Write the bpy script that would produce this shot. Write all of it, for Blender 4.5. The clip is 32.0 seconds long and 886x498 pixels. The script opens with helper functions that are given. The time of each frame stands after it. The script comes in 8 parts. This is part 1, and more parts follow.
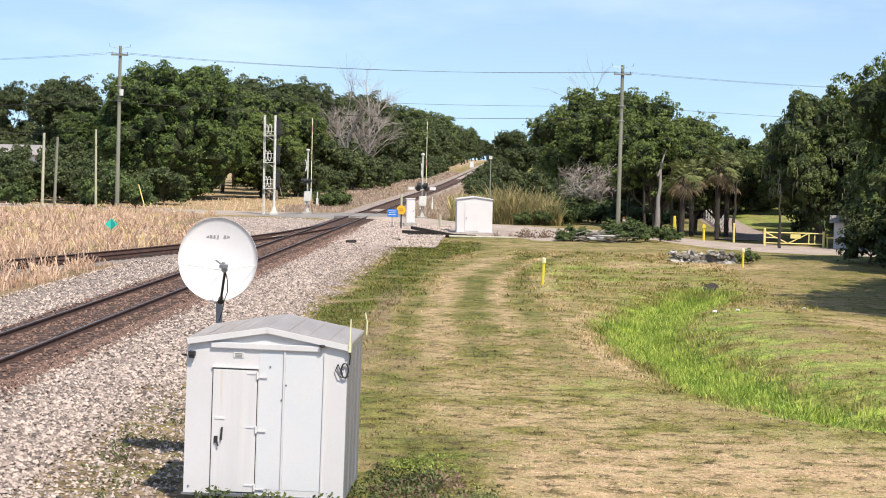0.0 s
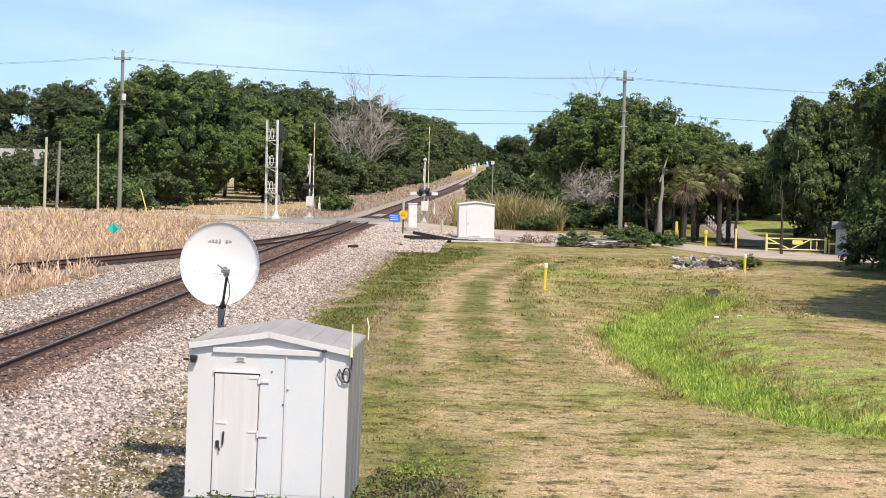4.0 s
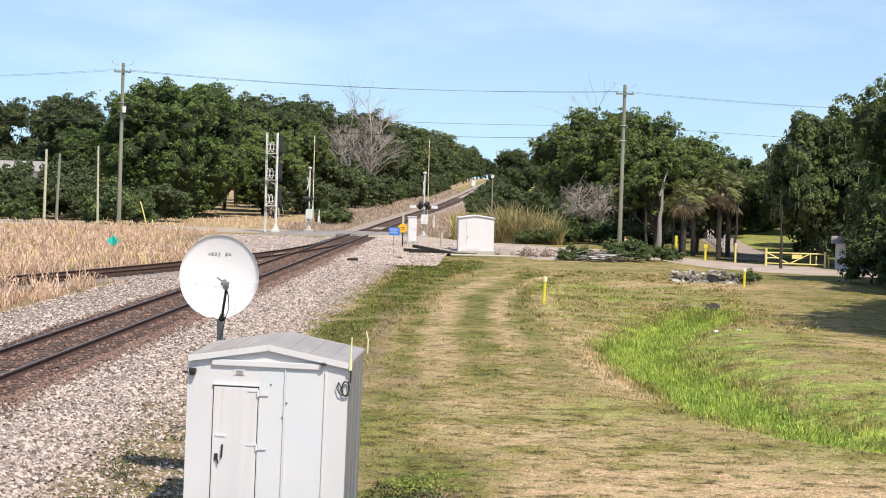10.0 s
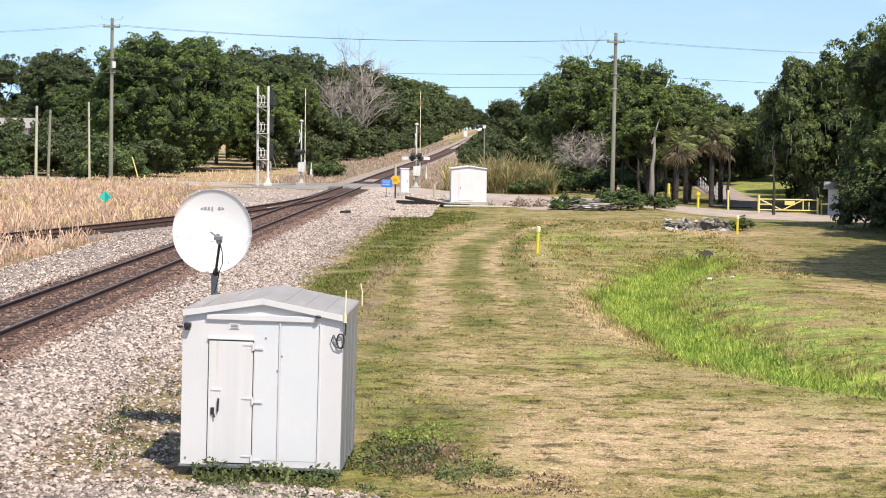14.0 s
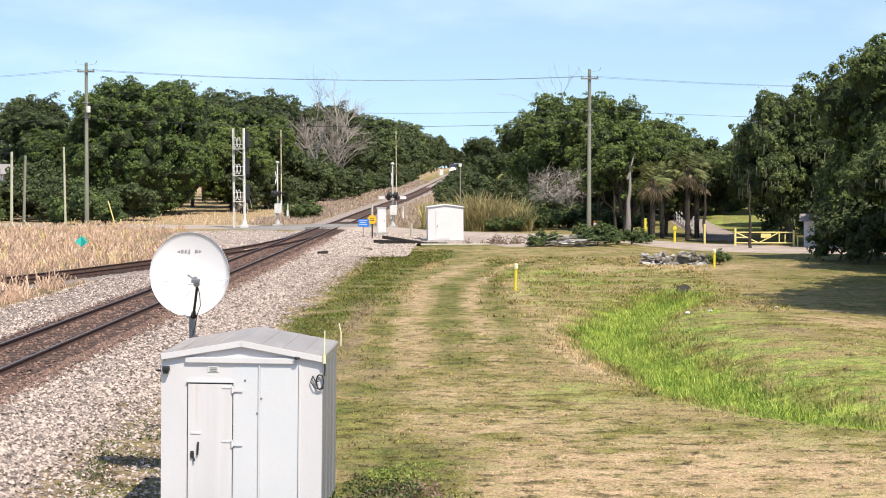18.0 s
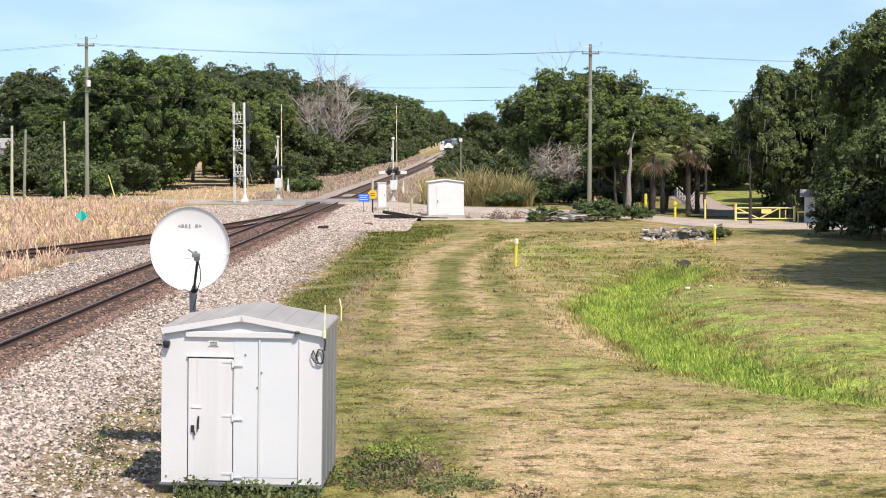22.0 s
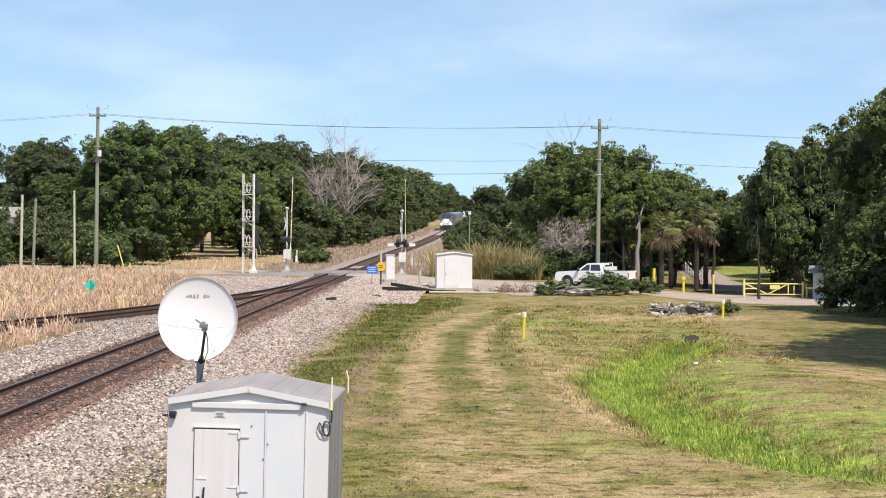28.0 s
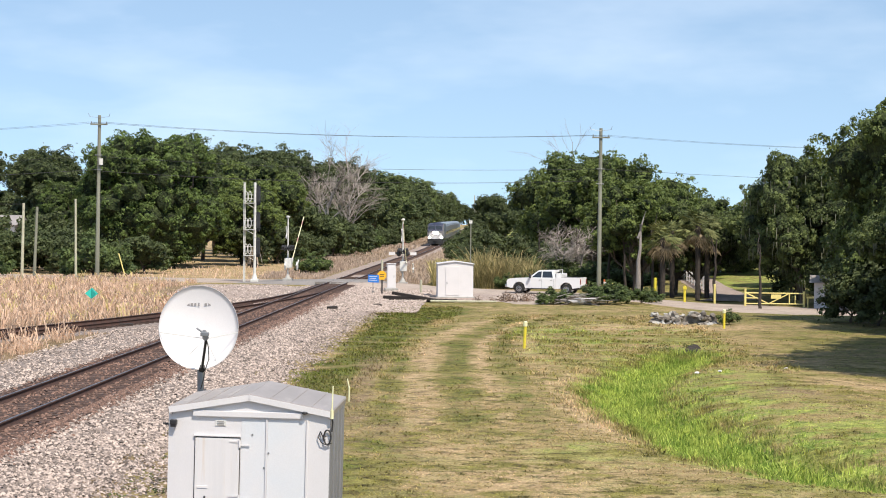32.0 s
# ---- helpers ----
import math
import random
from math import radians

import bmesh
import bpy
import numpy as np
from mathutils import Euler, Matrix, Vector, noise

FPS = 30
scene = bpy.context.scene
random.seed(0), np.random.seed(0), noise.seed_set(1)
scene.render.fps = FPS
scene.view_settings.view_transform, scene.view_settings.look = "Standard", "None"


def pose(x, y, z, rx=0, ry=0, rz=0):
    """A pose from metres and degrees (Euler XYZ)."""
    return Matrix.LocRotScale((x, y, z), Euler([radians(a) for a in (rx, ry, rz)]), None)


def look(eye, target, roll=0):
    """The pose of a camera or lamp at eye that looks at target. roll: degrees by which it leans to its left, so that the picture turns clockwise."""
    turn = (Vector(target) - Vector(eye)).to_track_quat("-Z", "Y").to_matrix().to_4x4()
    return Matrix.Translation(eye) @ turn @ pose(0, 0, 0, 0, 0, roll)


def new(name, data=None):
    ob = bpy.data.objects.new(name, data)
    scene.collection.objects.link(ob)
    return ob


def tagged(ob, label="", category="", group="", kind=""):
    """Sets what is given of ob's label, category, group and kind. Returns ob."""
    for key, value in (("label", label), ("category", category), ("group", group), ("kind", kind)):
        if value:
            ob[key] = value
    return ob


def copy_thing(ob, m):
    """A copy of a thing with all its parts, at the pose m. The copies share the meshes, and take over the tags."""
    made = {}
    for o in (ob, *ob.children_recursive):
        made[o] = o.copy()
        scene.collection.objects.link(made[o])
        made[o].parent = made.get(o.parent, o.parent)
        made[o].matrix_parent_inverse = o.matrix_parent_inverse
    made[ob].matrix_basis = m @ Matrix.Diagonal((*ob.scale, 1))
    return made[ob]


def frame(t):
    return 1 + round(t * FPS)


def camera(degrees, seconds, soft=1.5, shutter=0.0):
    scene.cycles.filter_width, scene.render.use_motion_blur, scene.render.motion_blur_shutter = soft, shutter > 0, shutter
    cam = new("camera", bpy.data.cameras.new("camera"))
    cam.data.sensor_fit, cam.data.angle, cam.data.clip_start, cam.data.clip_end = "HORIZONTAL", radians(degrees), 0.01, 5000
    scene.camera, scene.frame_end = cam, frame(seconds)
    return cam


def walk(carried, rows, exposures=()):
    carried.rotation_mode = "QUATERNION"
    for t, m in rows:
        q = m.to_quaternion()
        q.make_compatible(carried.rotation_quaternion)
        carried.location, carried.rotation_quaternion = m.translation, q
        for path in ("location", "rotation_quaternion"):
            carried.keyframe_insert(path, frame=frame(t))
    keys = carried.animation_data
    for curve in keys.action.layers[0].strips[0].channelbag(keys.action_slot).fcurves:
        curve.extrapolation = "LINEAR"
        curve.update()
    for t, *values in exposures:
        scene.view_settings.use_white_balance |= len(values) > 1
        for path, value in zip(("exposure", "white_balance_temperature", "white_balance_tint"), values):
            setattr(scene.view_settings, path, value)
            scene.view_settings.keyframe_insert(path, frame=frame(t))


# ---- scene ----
EXPO, SKY, SUN, CLOUD = 0.29, 0.158, 5.0, 9.0
FOV = 28.38
EYE = (0.0, 0.0, 4.9)
cam = camera(FOV, 32.0, 1.0)
PATH = [
    (0.0, 87.145, -1.195, 1.989), (0.5, 87.195, -1.249, 1.996), (1.0, 87.264, -1.271, 1.996), (1.5, 87.307, -1.276, 2.001),
    (2.0, 87.336, -1.297, 2.015), (2.5, 87.359, -1.287, 2.013), (3.0, 87.349, -1.317, 2.022), (3.5, 87.309, -1.315, 2.049),
    (5.5, 87.373, -1.394, 2.076), (6.0, 87.425, -1.414, 2.075), (6.5, 87.475, -1.413, 2.067), (7.0, 87.525, -1.47, 2.059),
    (7.5, 87.561, -1.407, 2.055), (8.0, 87.594, -1.423, 2.052), (8.5, 87.622, -1.456, 2.055), (9.0, 87.673, -1.459, 2.057),
    (9.5, 87.729, -1.516, 2.059), (10.0, 87.748, -1.499, 2.05), (10.5, 87.746, -1.524, 2.059), (11.0, 87.784, -1.521, 2.062),
    (11.5, 87.878, -1.565, 2.052), (12.0, 87.952, -1.538, 2.041), (12.5, 87.836, -1.398, 2.02), (13.0, 87.371, -1.144, 1.962),
    (13.5, 86.678, -0.897, 1.889), (14.0, 86.157, -0.694, 1.784), (14.5, 86.02, -0.431, 1.637), (16.5, 86.657, 0.112, 1.154),
    (17.0, 86.867, 0.248, 1.056), (17.5, 87.134, 0.259, 1.026), (18.0, 87.422, 0.283, 0.997), (18.5, 87.516, 0.236, 1.001),
    (19.0, 87.293, 0.22, 1.009), (19.5, 86.902, 0.217, 1.014), (20.0, 86.599, 0.213, 1.016), (20.5, 86.559, 0.189, 1.012),
    (21.0, 86.614, 0.189, 1.003), (21.5, 86.625, 0.203, 1.01), (22.0, 86.604, 0.176, 1.014), (22.5, 86.56, 0.269, 0.993),
    (23.0, 86.539, 0.373, 0.938), (23.5, 86.569, 0.404, 0.878), (24.0, 86.655, 0.328, 0.886), (24.5, 86.796, 0.195, 0.957),
    (25.0, 87.061, 0.087, 1.017), (25.5, 87.502, -0.037, 1.067), (27.5, 88.933, -0.374, 1.291), (28.0, 88.98, -0.357, 1.302),
    (28.5, 89.027, -0.341, 1.301), (29.0, 89.101, -0.406, 1.307), (29.5, 89.183, -0.431, 1.309), (30.0, 89.191, -0.365, 1.312),
    (30.5, 89.182, -0.429, 1.336), (31.0, 89.185, -0.443, 1.342), (31.5, 89.23, -0.428, 1.339), (32.0, 89.272, -0.454, 1.341),
]
walk(cam, [(t, pose(*EYE, rx, ry, rz)) for t, rx, ry, rz in PATH], [(0, EXPO), (10, EXPO - 0.02), (13, EXPO - 0.04), (14, EXPO + 0.07), (25, EXPO + 0.07), (27.5, EXPO - 0.06), (32, EXPO - 0.06)])

# ---- world and sun ----
SUN_DIR = Vector((0.32, -0.478, 0.818)).normalized()
world = bpy.data.worlds.new("world")
scene.world = world
world.use_nodes = True
wn, wl = world.node_tree.nodes, world.node_tree.links
wn.clear()
sky = wn.new("ShaderNodeTexSky")
sky.sky_type = "NISHITA"
sky.sun_disc = False
sky.sun_elevation = math.asin(SUN_DIR.z)
sky.sun_rotation = math.atan2(SUN_DIR.x, SUN_DIR.y)
sky.air_density, sky.dust_density, sky.ozone_density = 1.0, 0.4, 1.2
w_co = wn.new("ShaderNodeTexCoord")
w_map = wn.new("ShaderNodeMapping")
w_map.inputs["Scale"].default_value = (2.6, 2.6, 9.0)
w_noise = wn.new("ShaderNodeTexNoise")
w_noise.inputs["Scale"].default_value = 1.6
w_noise.inputs["Detail"].default_value = 5
w_noise.inputs["Roughness"].default_value = 0.55
w_ramp = wn.new("ShaderNodeValToRGB")
w_ramp.color_ramp.elements[0].position = 0.46
w_ramp.color_ramp.elements[1].position = 0.78
w_ramp.color_ramp.elements[0].color = (0.04, 0.04, 0.04, 1)
w_ramp.color_ramp.elements[1].color = (0.27, 0.27, 0.27, 1)
w_mix = wn.new("ShaderNodeMixRGB")
w_mix.inputs["Color2"].default_value = (CLOUD, CLOUD * 1.0, CLOUD * 1.05, 1)
w_bg = wn.new("ShaderNodeBackground")
w_bg.inputs["Strength"].default_value = SKY
w_out = wn.new("ShaderNodeOutputWorld")
w_up = wn.new("ShaderNodeVectorMath")
w_up.operation = "ADD"
w_up.inputs[1].default_value = (0, 0, 0.15)
w_norm = wn.new("ShaderNodeVectorMath")
w_norm.operation = "NORMALIZE"
wl.new(w_co.outputs["Generated"], w_up.inputs[0])
wl.new(w_up.outputs["Vector"], w_norm.inputs[0])
wl.new(w_norm.outputs["Vector"], sky.inputs["Vector"])
wl.new(w_co.outputs["Generated"], w_map.inputs["Vector"])
wl.new(w_map.outputs["Vector"], w_noise.inputs["Vector"])
wl.new(w_noise.outputs["Fac"], w_ramp.inputs["Fac"])
wl.new(w_ramp.outputs["Color"], w_mix.inputs["Fac"])
wl.new(sky.outputs["Color"], w_mix.inputs["Color1"])
w_tint = wn.new("ShaderNodeMixRGB")
w_tint.blend_type = "MULTIPLY"
w_tint.inputs["Fac"].default_value = 1.0
w_tint.inputs["Color2"].default_value = (0.985, 1.0, 0.957, 1)
wl.new(w_mix.outputs["Color"], w_tint.inputs["Color1"])
wl.new(w_tint.outputs["Color"], w_bg.inputs["Color"])
wl.new(w_bg.outputs["Background"], w_out.inputs["Surface"])

sun_data = bpy.data.lights.new("sun", "SUN")
sun_data.energy, sun_data.angle, sun_data.color = SUN, radians(0.53), (1.0, 0.905, 0.775)
sun = new("sun", sun_data)
sun.matrix_world = look((0, 0, 60), Vector((0, 0, 60)) - SUN_DIR)


# ---- materials ----
def node(nt, kind, **values):
    n = nt.nodes.new(kind)
    for key, value in values.items():
        n.inputs[key].default_value = value
    return n


def blank(name):
    m = bpy.data.materials.new(name)
    m.use_nodes = True
    return m, m.node_tree, m.node_tree.nodes["Principled BSDF"]


def mixed(nt, fac, a, b):
    """A colour between a and b; each may be a colour or a socket."""
    n = nt.nodes.new("ShaderNodeMixRGB")
    for key, value in (("Fac", fac), ("Color1", a), ("Color2", b)):
        if isinstance(value, (int, float)):
            n.inputs[key].default_value = value
        elif isinstance(value, tuple):
            n.inputs[key].default_value = (*value, 1)
        else:
            nt.links.new(value, n.inputs[key])
    return n.outputs["Color"]


def noisy(nt, co, scale, detail=4, low=0.35, high=0.65, stretch=(1, 1, 1), rough=0.6):
    mp = node(nt, "ShaderNodeMapping", Scale=stretch)
    nt.links.new(co, mp.inputs["Vector"])
    n = node(nt, "ShaderNodeTexNoise", Scale=scale, Detail=detail, Roughness=rough)
    nt.links.new(mp.outputs["Vector"], n.inputs["Vector"])
    r = nt.nodes.new("ShaderNodeMapRange")
    r.inputs["From Min"].default_value, r.inputs["From Max"].default_value = low, high
    nt.links.new(n.outputs["Fac"], r.inputs["Value"])
    return r.outputs["Result"], n.outputs["Fac"]


def surf(name, base, second=None, rough=0.6, metal=0.0, scale=3.0, fine=40.0, bump=0.15, stain=None, stain_at=(0.58, 0.75), vary=0.0, stretch=(1, 1, 1), dist=0.01, grain=0.35):
    """A painted, stained or weathered surface: two tones at a large scale, grain at a fine one, stains, relief."""
    m, nt, bsdf = blank(name)
    co = nt.nodes.new("ShaderNodeTexCoord").outputs["Object"]
    second = second or tuple(c * 0.8 for c in base)
    big, _ = noisy(nt, co, scale, 5, stretch=stretch)
    small, raw = noisy(nt, co, fine, 3, 0.3, 0.7, stretch=stretch)
    col = mixed(nt, big, base, second)
    dim = nt.nodes.new("ShaderNodeMixRGB")
    dim.blend_type = "MULTIPLY"
    dim.inputs["Fac"].default_value = grain
    nt.links.new(col, dim.inputs["Color1"])
    nt.links.new(small, dim.inputs["Color2"])
    col = dim.outputs["Color"]
    if stain:
        st, _ = noisy(nt, co, scale * 1.7, 6, *stain_at, stretch=stretch)
        col = mixed(nt, st, col, stain)
    if vary:
        info = nt.nodes.new("ShaderNodeObjectInfo")
        hsv = node(nt, "ShaderNodeHueSaturation")
        mr = nt.nodes.new("ShaderNodeMapRange")
        mr.inputs["To Min"].default_value, mr.inputs["To Max"].default_value = 1 - vary, 1 + vary
        nt.links.new(info.outputs["Random"], mr.inputs["Value"])
        nt.links.new(mr.outputs["Result"], hsv.inputs["Value"])
        nt.links.new(col, hsv.inputs["Color"])
        col = hsv.outputs["Color"]
    nt.links.new(col, bsdf.inputs["Base Color"])
    bsdf.inputs["Roughness"].default_value, bsdf.inputs["Metallic"].default_value = rough, metal
    if bump:
        b = node(nt, "ShaderNodeBump", Strength=bump, Distance=dist)
        nt.links.new(raw, b.inputs["Height"])
        nt.links.new(b.outputs["Normal"], bsdf.inputs["Normal"])
    return m


def leafy(name, dark, light, island=0.24, through_leaf=0.18, rough=0.7, per_object=0.12, clump=1.1):
    """Leaves and blades: tone by piece and by plant, some light coming through."""
    m, nt, bsdf = blank(name)
    geo = nt.nodes.new("ShaderNodeNewGeometry")
    info = nt.nodes.new("ShaderNodeObjectInfo")
    co = nt.nodes.new("ShaderNodeTexCoord").outputs["Object"]
    big, _ = noisy(nt, co, clump, 4, 0.38, 0.62)
    part_way = mixed(nt, big, dark, light)
    col = mixed(nt, geo.outputs["Random Per Island"], dark, light)
    col = mixed(nt, island, part_way, col)
    hsv = node(nt, "ShaderNodeHueSaturation")
    mr = nt.nodes.new("ShaderNodeMapRange")
    mr.inputs["To Min"].default_value, mr.inputs["To Max"].default_value = 1 - per_object, 1 + per_object * 1.5
    nt.links.new(info.outputs["Random"], mr.inputs["Value"])
    nt.links.new(mr.outputs["Result"], hsv.inputs["Value"])
    nt.links.new(col, hsv.inputs["Color"])
    col = hsv.outputs["Color"]
    nt.links.new(col, bsdf.inputs["Base Color"])
    bsdf.inputs["Roughness"].default_value = rough
    tr = nt.nodes.new("ShaderNodeBsdfTranslucent")
    nt.links.new(col, tr.inputs["Color"])
    mx = node(nt, "ShaderNodeMixShader", Fac=through_leaf)
    nt.links.new(bsdf.outputs["BSDF"], mx.inputs[1])
    nt.links.new(tr.outputs["BSDF"], mx.inputs[2])
    nt.links.new(mx.outputs["Shader"], nt.nodes["Material Output"].inputs["Surface"])
    return m


def glow(name, colour, strength):
    m, nt, bsdf = blank(name)
    bsdf.inputs["Base Color"].default_value = (*colour, 1)
    bsdf.inputs["Emission Color"].default_value = (*colour, 1)
    bsdf.inputs["Emission Strength"].default_value = strength
    return m


def turf(name, relief=True, tone=1.0):
    """Mown lawn: straw and green in patches and stripes; the zone attribute carries lush (r), bare earth (g), straw (b)."""
    m, nt, bsdf = blank(name)
    co = nt.nodes.new("ShaderNodeTexCoord").outputs["Object"]
    zone = nt.nodes.new("ShaderNodeAttribute")
    zone.attribute_name = "zone"
    sep = nt.nodes.new("ShaderNodeSeparateColor")
    nt.links.new(zone.outputs["Color"], sep.inputs["Color"])
    patch, _ = noisy(nt, co, 0.36, 7, 0.45, 0.55, (0.8, 0.9, 1), 0.74)
    spot, _ = noisy(nt, co, 0.85, 7, 0.45, 0.55, (0.9, 1.0, 1), 0.76)
    clump, _ = noisy(nt, co, 1.9, 7, 0.42, 0.58, (0.8, 1.1, 1), 0.8)
    stroke, _ = noisy(nt, co, 2.1, 7, 0.51, 0.59, (0.9, 1.15, 1), 0.76)
    tuft, raw = noisy(nt, co, 17.0, 4, 0.3, 0.7)

    def blend(a, ka, b, kb, c):
        """a * ka + b * kb + c, kept between 0 and 1."""
        one = nt.nodes.new("ShaderNodeMath")
        one.operation = "MULTIPLY_ADD"
        nt.links.new(a, one.inputs[0])
        one.inputs[1].default_value, one.inputs[2].default_value = ka, c
        two = nt.nodes.new("ShaderNodeMath")
        two.operation, two.use_clamp = "MULTIPLY_ADD", True
        nt.links.new(b, two.inputs[0])
        two.inputs[1].default_value = kb
        nt.links.new(one.outputs[0], two.inputs[2])
        return two.outputs[0]

    def shades(a, b):
        return mixed(nt, clump, tuple(c * tone for c in a), tuple(c * tone for c in b))

    col = mixed(nt, blend(patch, 0.75, spot, 0.6, -0.2), shades((0.18, 0.165, 0.044), (0.37, 0.335, 0.10)), shades((0.62, 0.45, 0.25), (0.37, 0.262, 0.14)))
    col = mixed(nt, blend(sep.outputs["Blue"], 1.5, spot, 0.7, -0.65), col, shades((0.80, 0.565, 0.355), (0.56, 0.395, 0.235)))
    col = mixed(nt, blend(zone.outputs["Alpha"], 1.5, spot, 0.7, -0.65), col, shades((0.075, 0.085, 0.020), (0.215, 0.225, 0.055)))
    col = mixed(nt, blend(stroke, 0.85, patch, -0.22, 0.06), col, shades((0.06, 0.05, 0.02), (0.13, 0.10, 0.045)))
    col = mixed(nt, blend(sep.outputs["Red"], 1.5, spot, 0.8, -0.62), col, shades((0.16, 0.25, 0.045), (0.50, 0.56, 0.135)))
    col = mixed(nt, blend(sep.outputs["Green"], 1.5, stroke, 0.5, -0.5), col, shades((0.20, 0.14, 0.085), (0.44, 0.32, 0.21)))
    if not relief:
        piece = nt.nodes.new("ShaderNodeMapRange")
        piece.inputs["To Min"].default_value, piece.inputs["To Max"].default_value = 0.72, 1.22
        nt.links.new(nt.nodes.new("ShaderNodeNewGeometry").outputs["Random Per Island"], piece.inputs["Value"])
        own = node(nt, "ShaderNodeHueSaturation")
        nt.links.new(piece.outputs["Result"], own.inputs["Value"])
        nt.links.new(col, own.inputs["Color"])
        col = own.outputs["Color"]
    dim = nt.nodes.new("ShaderNodeMixRGB")
    dim.blend_type = "MULTIPLY"
    dim.inputs["Fac"].default_value = 0.6
    nt.links.new(col, dim.inputs["Color1"])
    nt.links.new(tuft, dim.inputs["Color2"])
    nt.links.new(dim.outputs["Color"] if relief else col, bsdf.inputs["Base Color"])
    bsdf.inputs["Roughness"].default_value = 0.9
    bsdf.inputs["Specular IOR Level"].default_value = 0.15
    if not relief:
        tr = nt.nodes.new("ShaderNodeBsdfTranslucent")
        nt.links.new(col, tr.inputs["Color"])
        mx = node(nt, "ShaderNodeMixShader", Fac=0.45)
        nt.links.new(bsdf.outputs["BSDF"], mx.inputs[1])
        nt.links.new(tr.outputs["BSDF"], mx.inputs[2])
        nt.links.new(mx.outputs["Shader"], nt.nodes["Material Output"].inputs["Surface"])
    if relief:
        b = node(nt, "ShaderNodeBump", Strength=0.8, Distance=0.06)
        nt.links.new(raw, b.inputs["Height"])
        nt.links.new(b.outputs["Normal"], bsdf.inputs["Normal"])
    return m


def gravel(name, a, b, c):
    """Crushed stone: one tone per stone, by cells."""
    m, nt, bsdf = blank(name)
    co = nt.nodes.new("ShaderNodeTexCoord").outputs["Object"]
    vor = node(nt, "ShaderNodeTexVoronoi", Scale=15.0)
    nt.links.new(co, vor.inputs["Vector"])
    sep = nt.nodes.new("ShaderNodeSeparateColor")
    nt.links.new(vor.outputs["Color"], sep.inputs["Color"])
    big, _ = noisy(nt, co, 0.5, 5, 0.4, 0.7)
    col = mixed(nt, sep.outputs["Red"], a, b)
    col = mixed(nt, big, col, c)
    mid, _ = noisy(nt, co, 8.0, 4, 0.38, 0.58, (1, 0.8, 1), 0.7)
    col = mixed(nt, mid, tuple(v * 0.8 for v in a), col)
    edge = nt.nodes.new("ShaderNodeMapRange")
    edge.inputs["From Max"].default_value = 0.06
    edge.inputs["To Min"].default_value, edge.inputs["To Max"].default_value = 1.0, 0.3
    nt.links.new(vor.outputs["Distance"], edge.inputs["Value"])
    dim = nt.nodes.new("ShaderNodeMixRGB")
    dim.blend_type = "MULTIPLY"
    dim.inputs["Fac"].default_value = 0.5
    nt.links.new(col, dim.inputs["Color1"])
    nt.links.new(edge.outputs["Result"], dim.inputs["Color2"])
    nt.links.new(dim.outputs["Color"], bsdf.inputs["Base Color"])
    bsdf.inputs["Roughness"].default_value = 0.9
    bp = node(nt, "ShaderNodeBump", Strength=0.9, Distance=0.04)
    bp.invert = True
    nt.links.new(vor.outputs["Distance"], bp.inputs["Height"])
    nt.links.new(bp.outputs["Normal"], bsdf.inputs["Normal"])
    return m


def glassy(name, tint=(0.02, 0.025, 0.03), rough=0.05):
    m, nt, bsdf = blank(name)
    bsdf.inputs["Base Color"].default_value = (*tint, 1)
    bsdf.inputs["Roughness"].default_value = rough
    bsdf.inputs["Coat Weight"].default_value = 1.0
    return m


M_TURF = turf("turf")
M_BLADE = turf("turf_blades", False, 1.2)
M_BALLAST = gravel("ballast_stone", (0.25, 0.205, 0.18), (0.64, 0.53, 0.47), (0.46, 0.37, 0.32))
M_PALEGRAVEL = gravel("pale_gravel", (0.42, 0.325, 0.28), (0.76, 0.63, 0.55), (0.60, 0.48, 0.41))
M_RUSTBED = surf("rusty_bed", (0.105, 0.054, 0.038), (0.058, 0.032, 0.024), 0.95, scale=2.0, fine=22, bump=0.8, stain=(0.20, 0.125, 0.095), stain_at=(0.55, 0.7), dist=0.05)
M_TIE = surf("creosote_wood", (0.135, 0.082, 0.062), (0.07, 0.046, 0.037), 0.9, scale=1.2, fine=18, bump=0.6, vary=0.35, stretch=(0.6, 4, 4))
M_DARKTIE = surf("dark_timber", (0.025, 0.02, 0.018), (0.045, 0.035, 0.03), 0.85, scale=1.2, fine=18, bump=0.5, vary=0.3, stretch=(0.6, 4, 4))
M_RAIL = surf("rusty_rail", (0.11, 0.055, 0.04), (0.065, 0.036, 0.028), 0.8, 0.2, scale=2, fine=30, bump=0.2)
M_SHINE = surf("worn_rail_head", (0.33, 0.29, 0.27), (0.24, 0.2, 0.185), 0.3, 0.9, scale=1.0, fine=30, bump=0.05)
M_ASPHALT = surf("asphalt", (0.23, 0.21, 0.195), (0.31, 0.285, 0.265), 0.9, scale=0.6, fine=30, bump=0.3, stain=(0.3, 0.27, 0.24))
M_DIRT = surf("pale_dirt", (0.50, 0.41, 0.345), (0.37, 0.30, 0.25), 0.95, scale=0.5, fine=12, bump=0.5, stain=(0.26, 0.22, 0.19), dist=0.04)
M_CONC = surf("concrete", (0.52, 0.50, 0.47), (0.40, 0.39, 0.36), 0.9, scale=1.5, fine=25, bump=0.2, stain=(0.25, 0.23, 0.2))
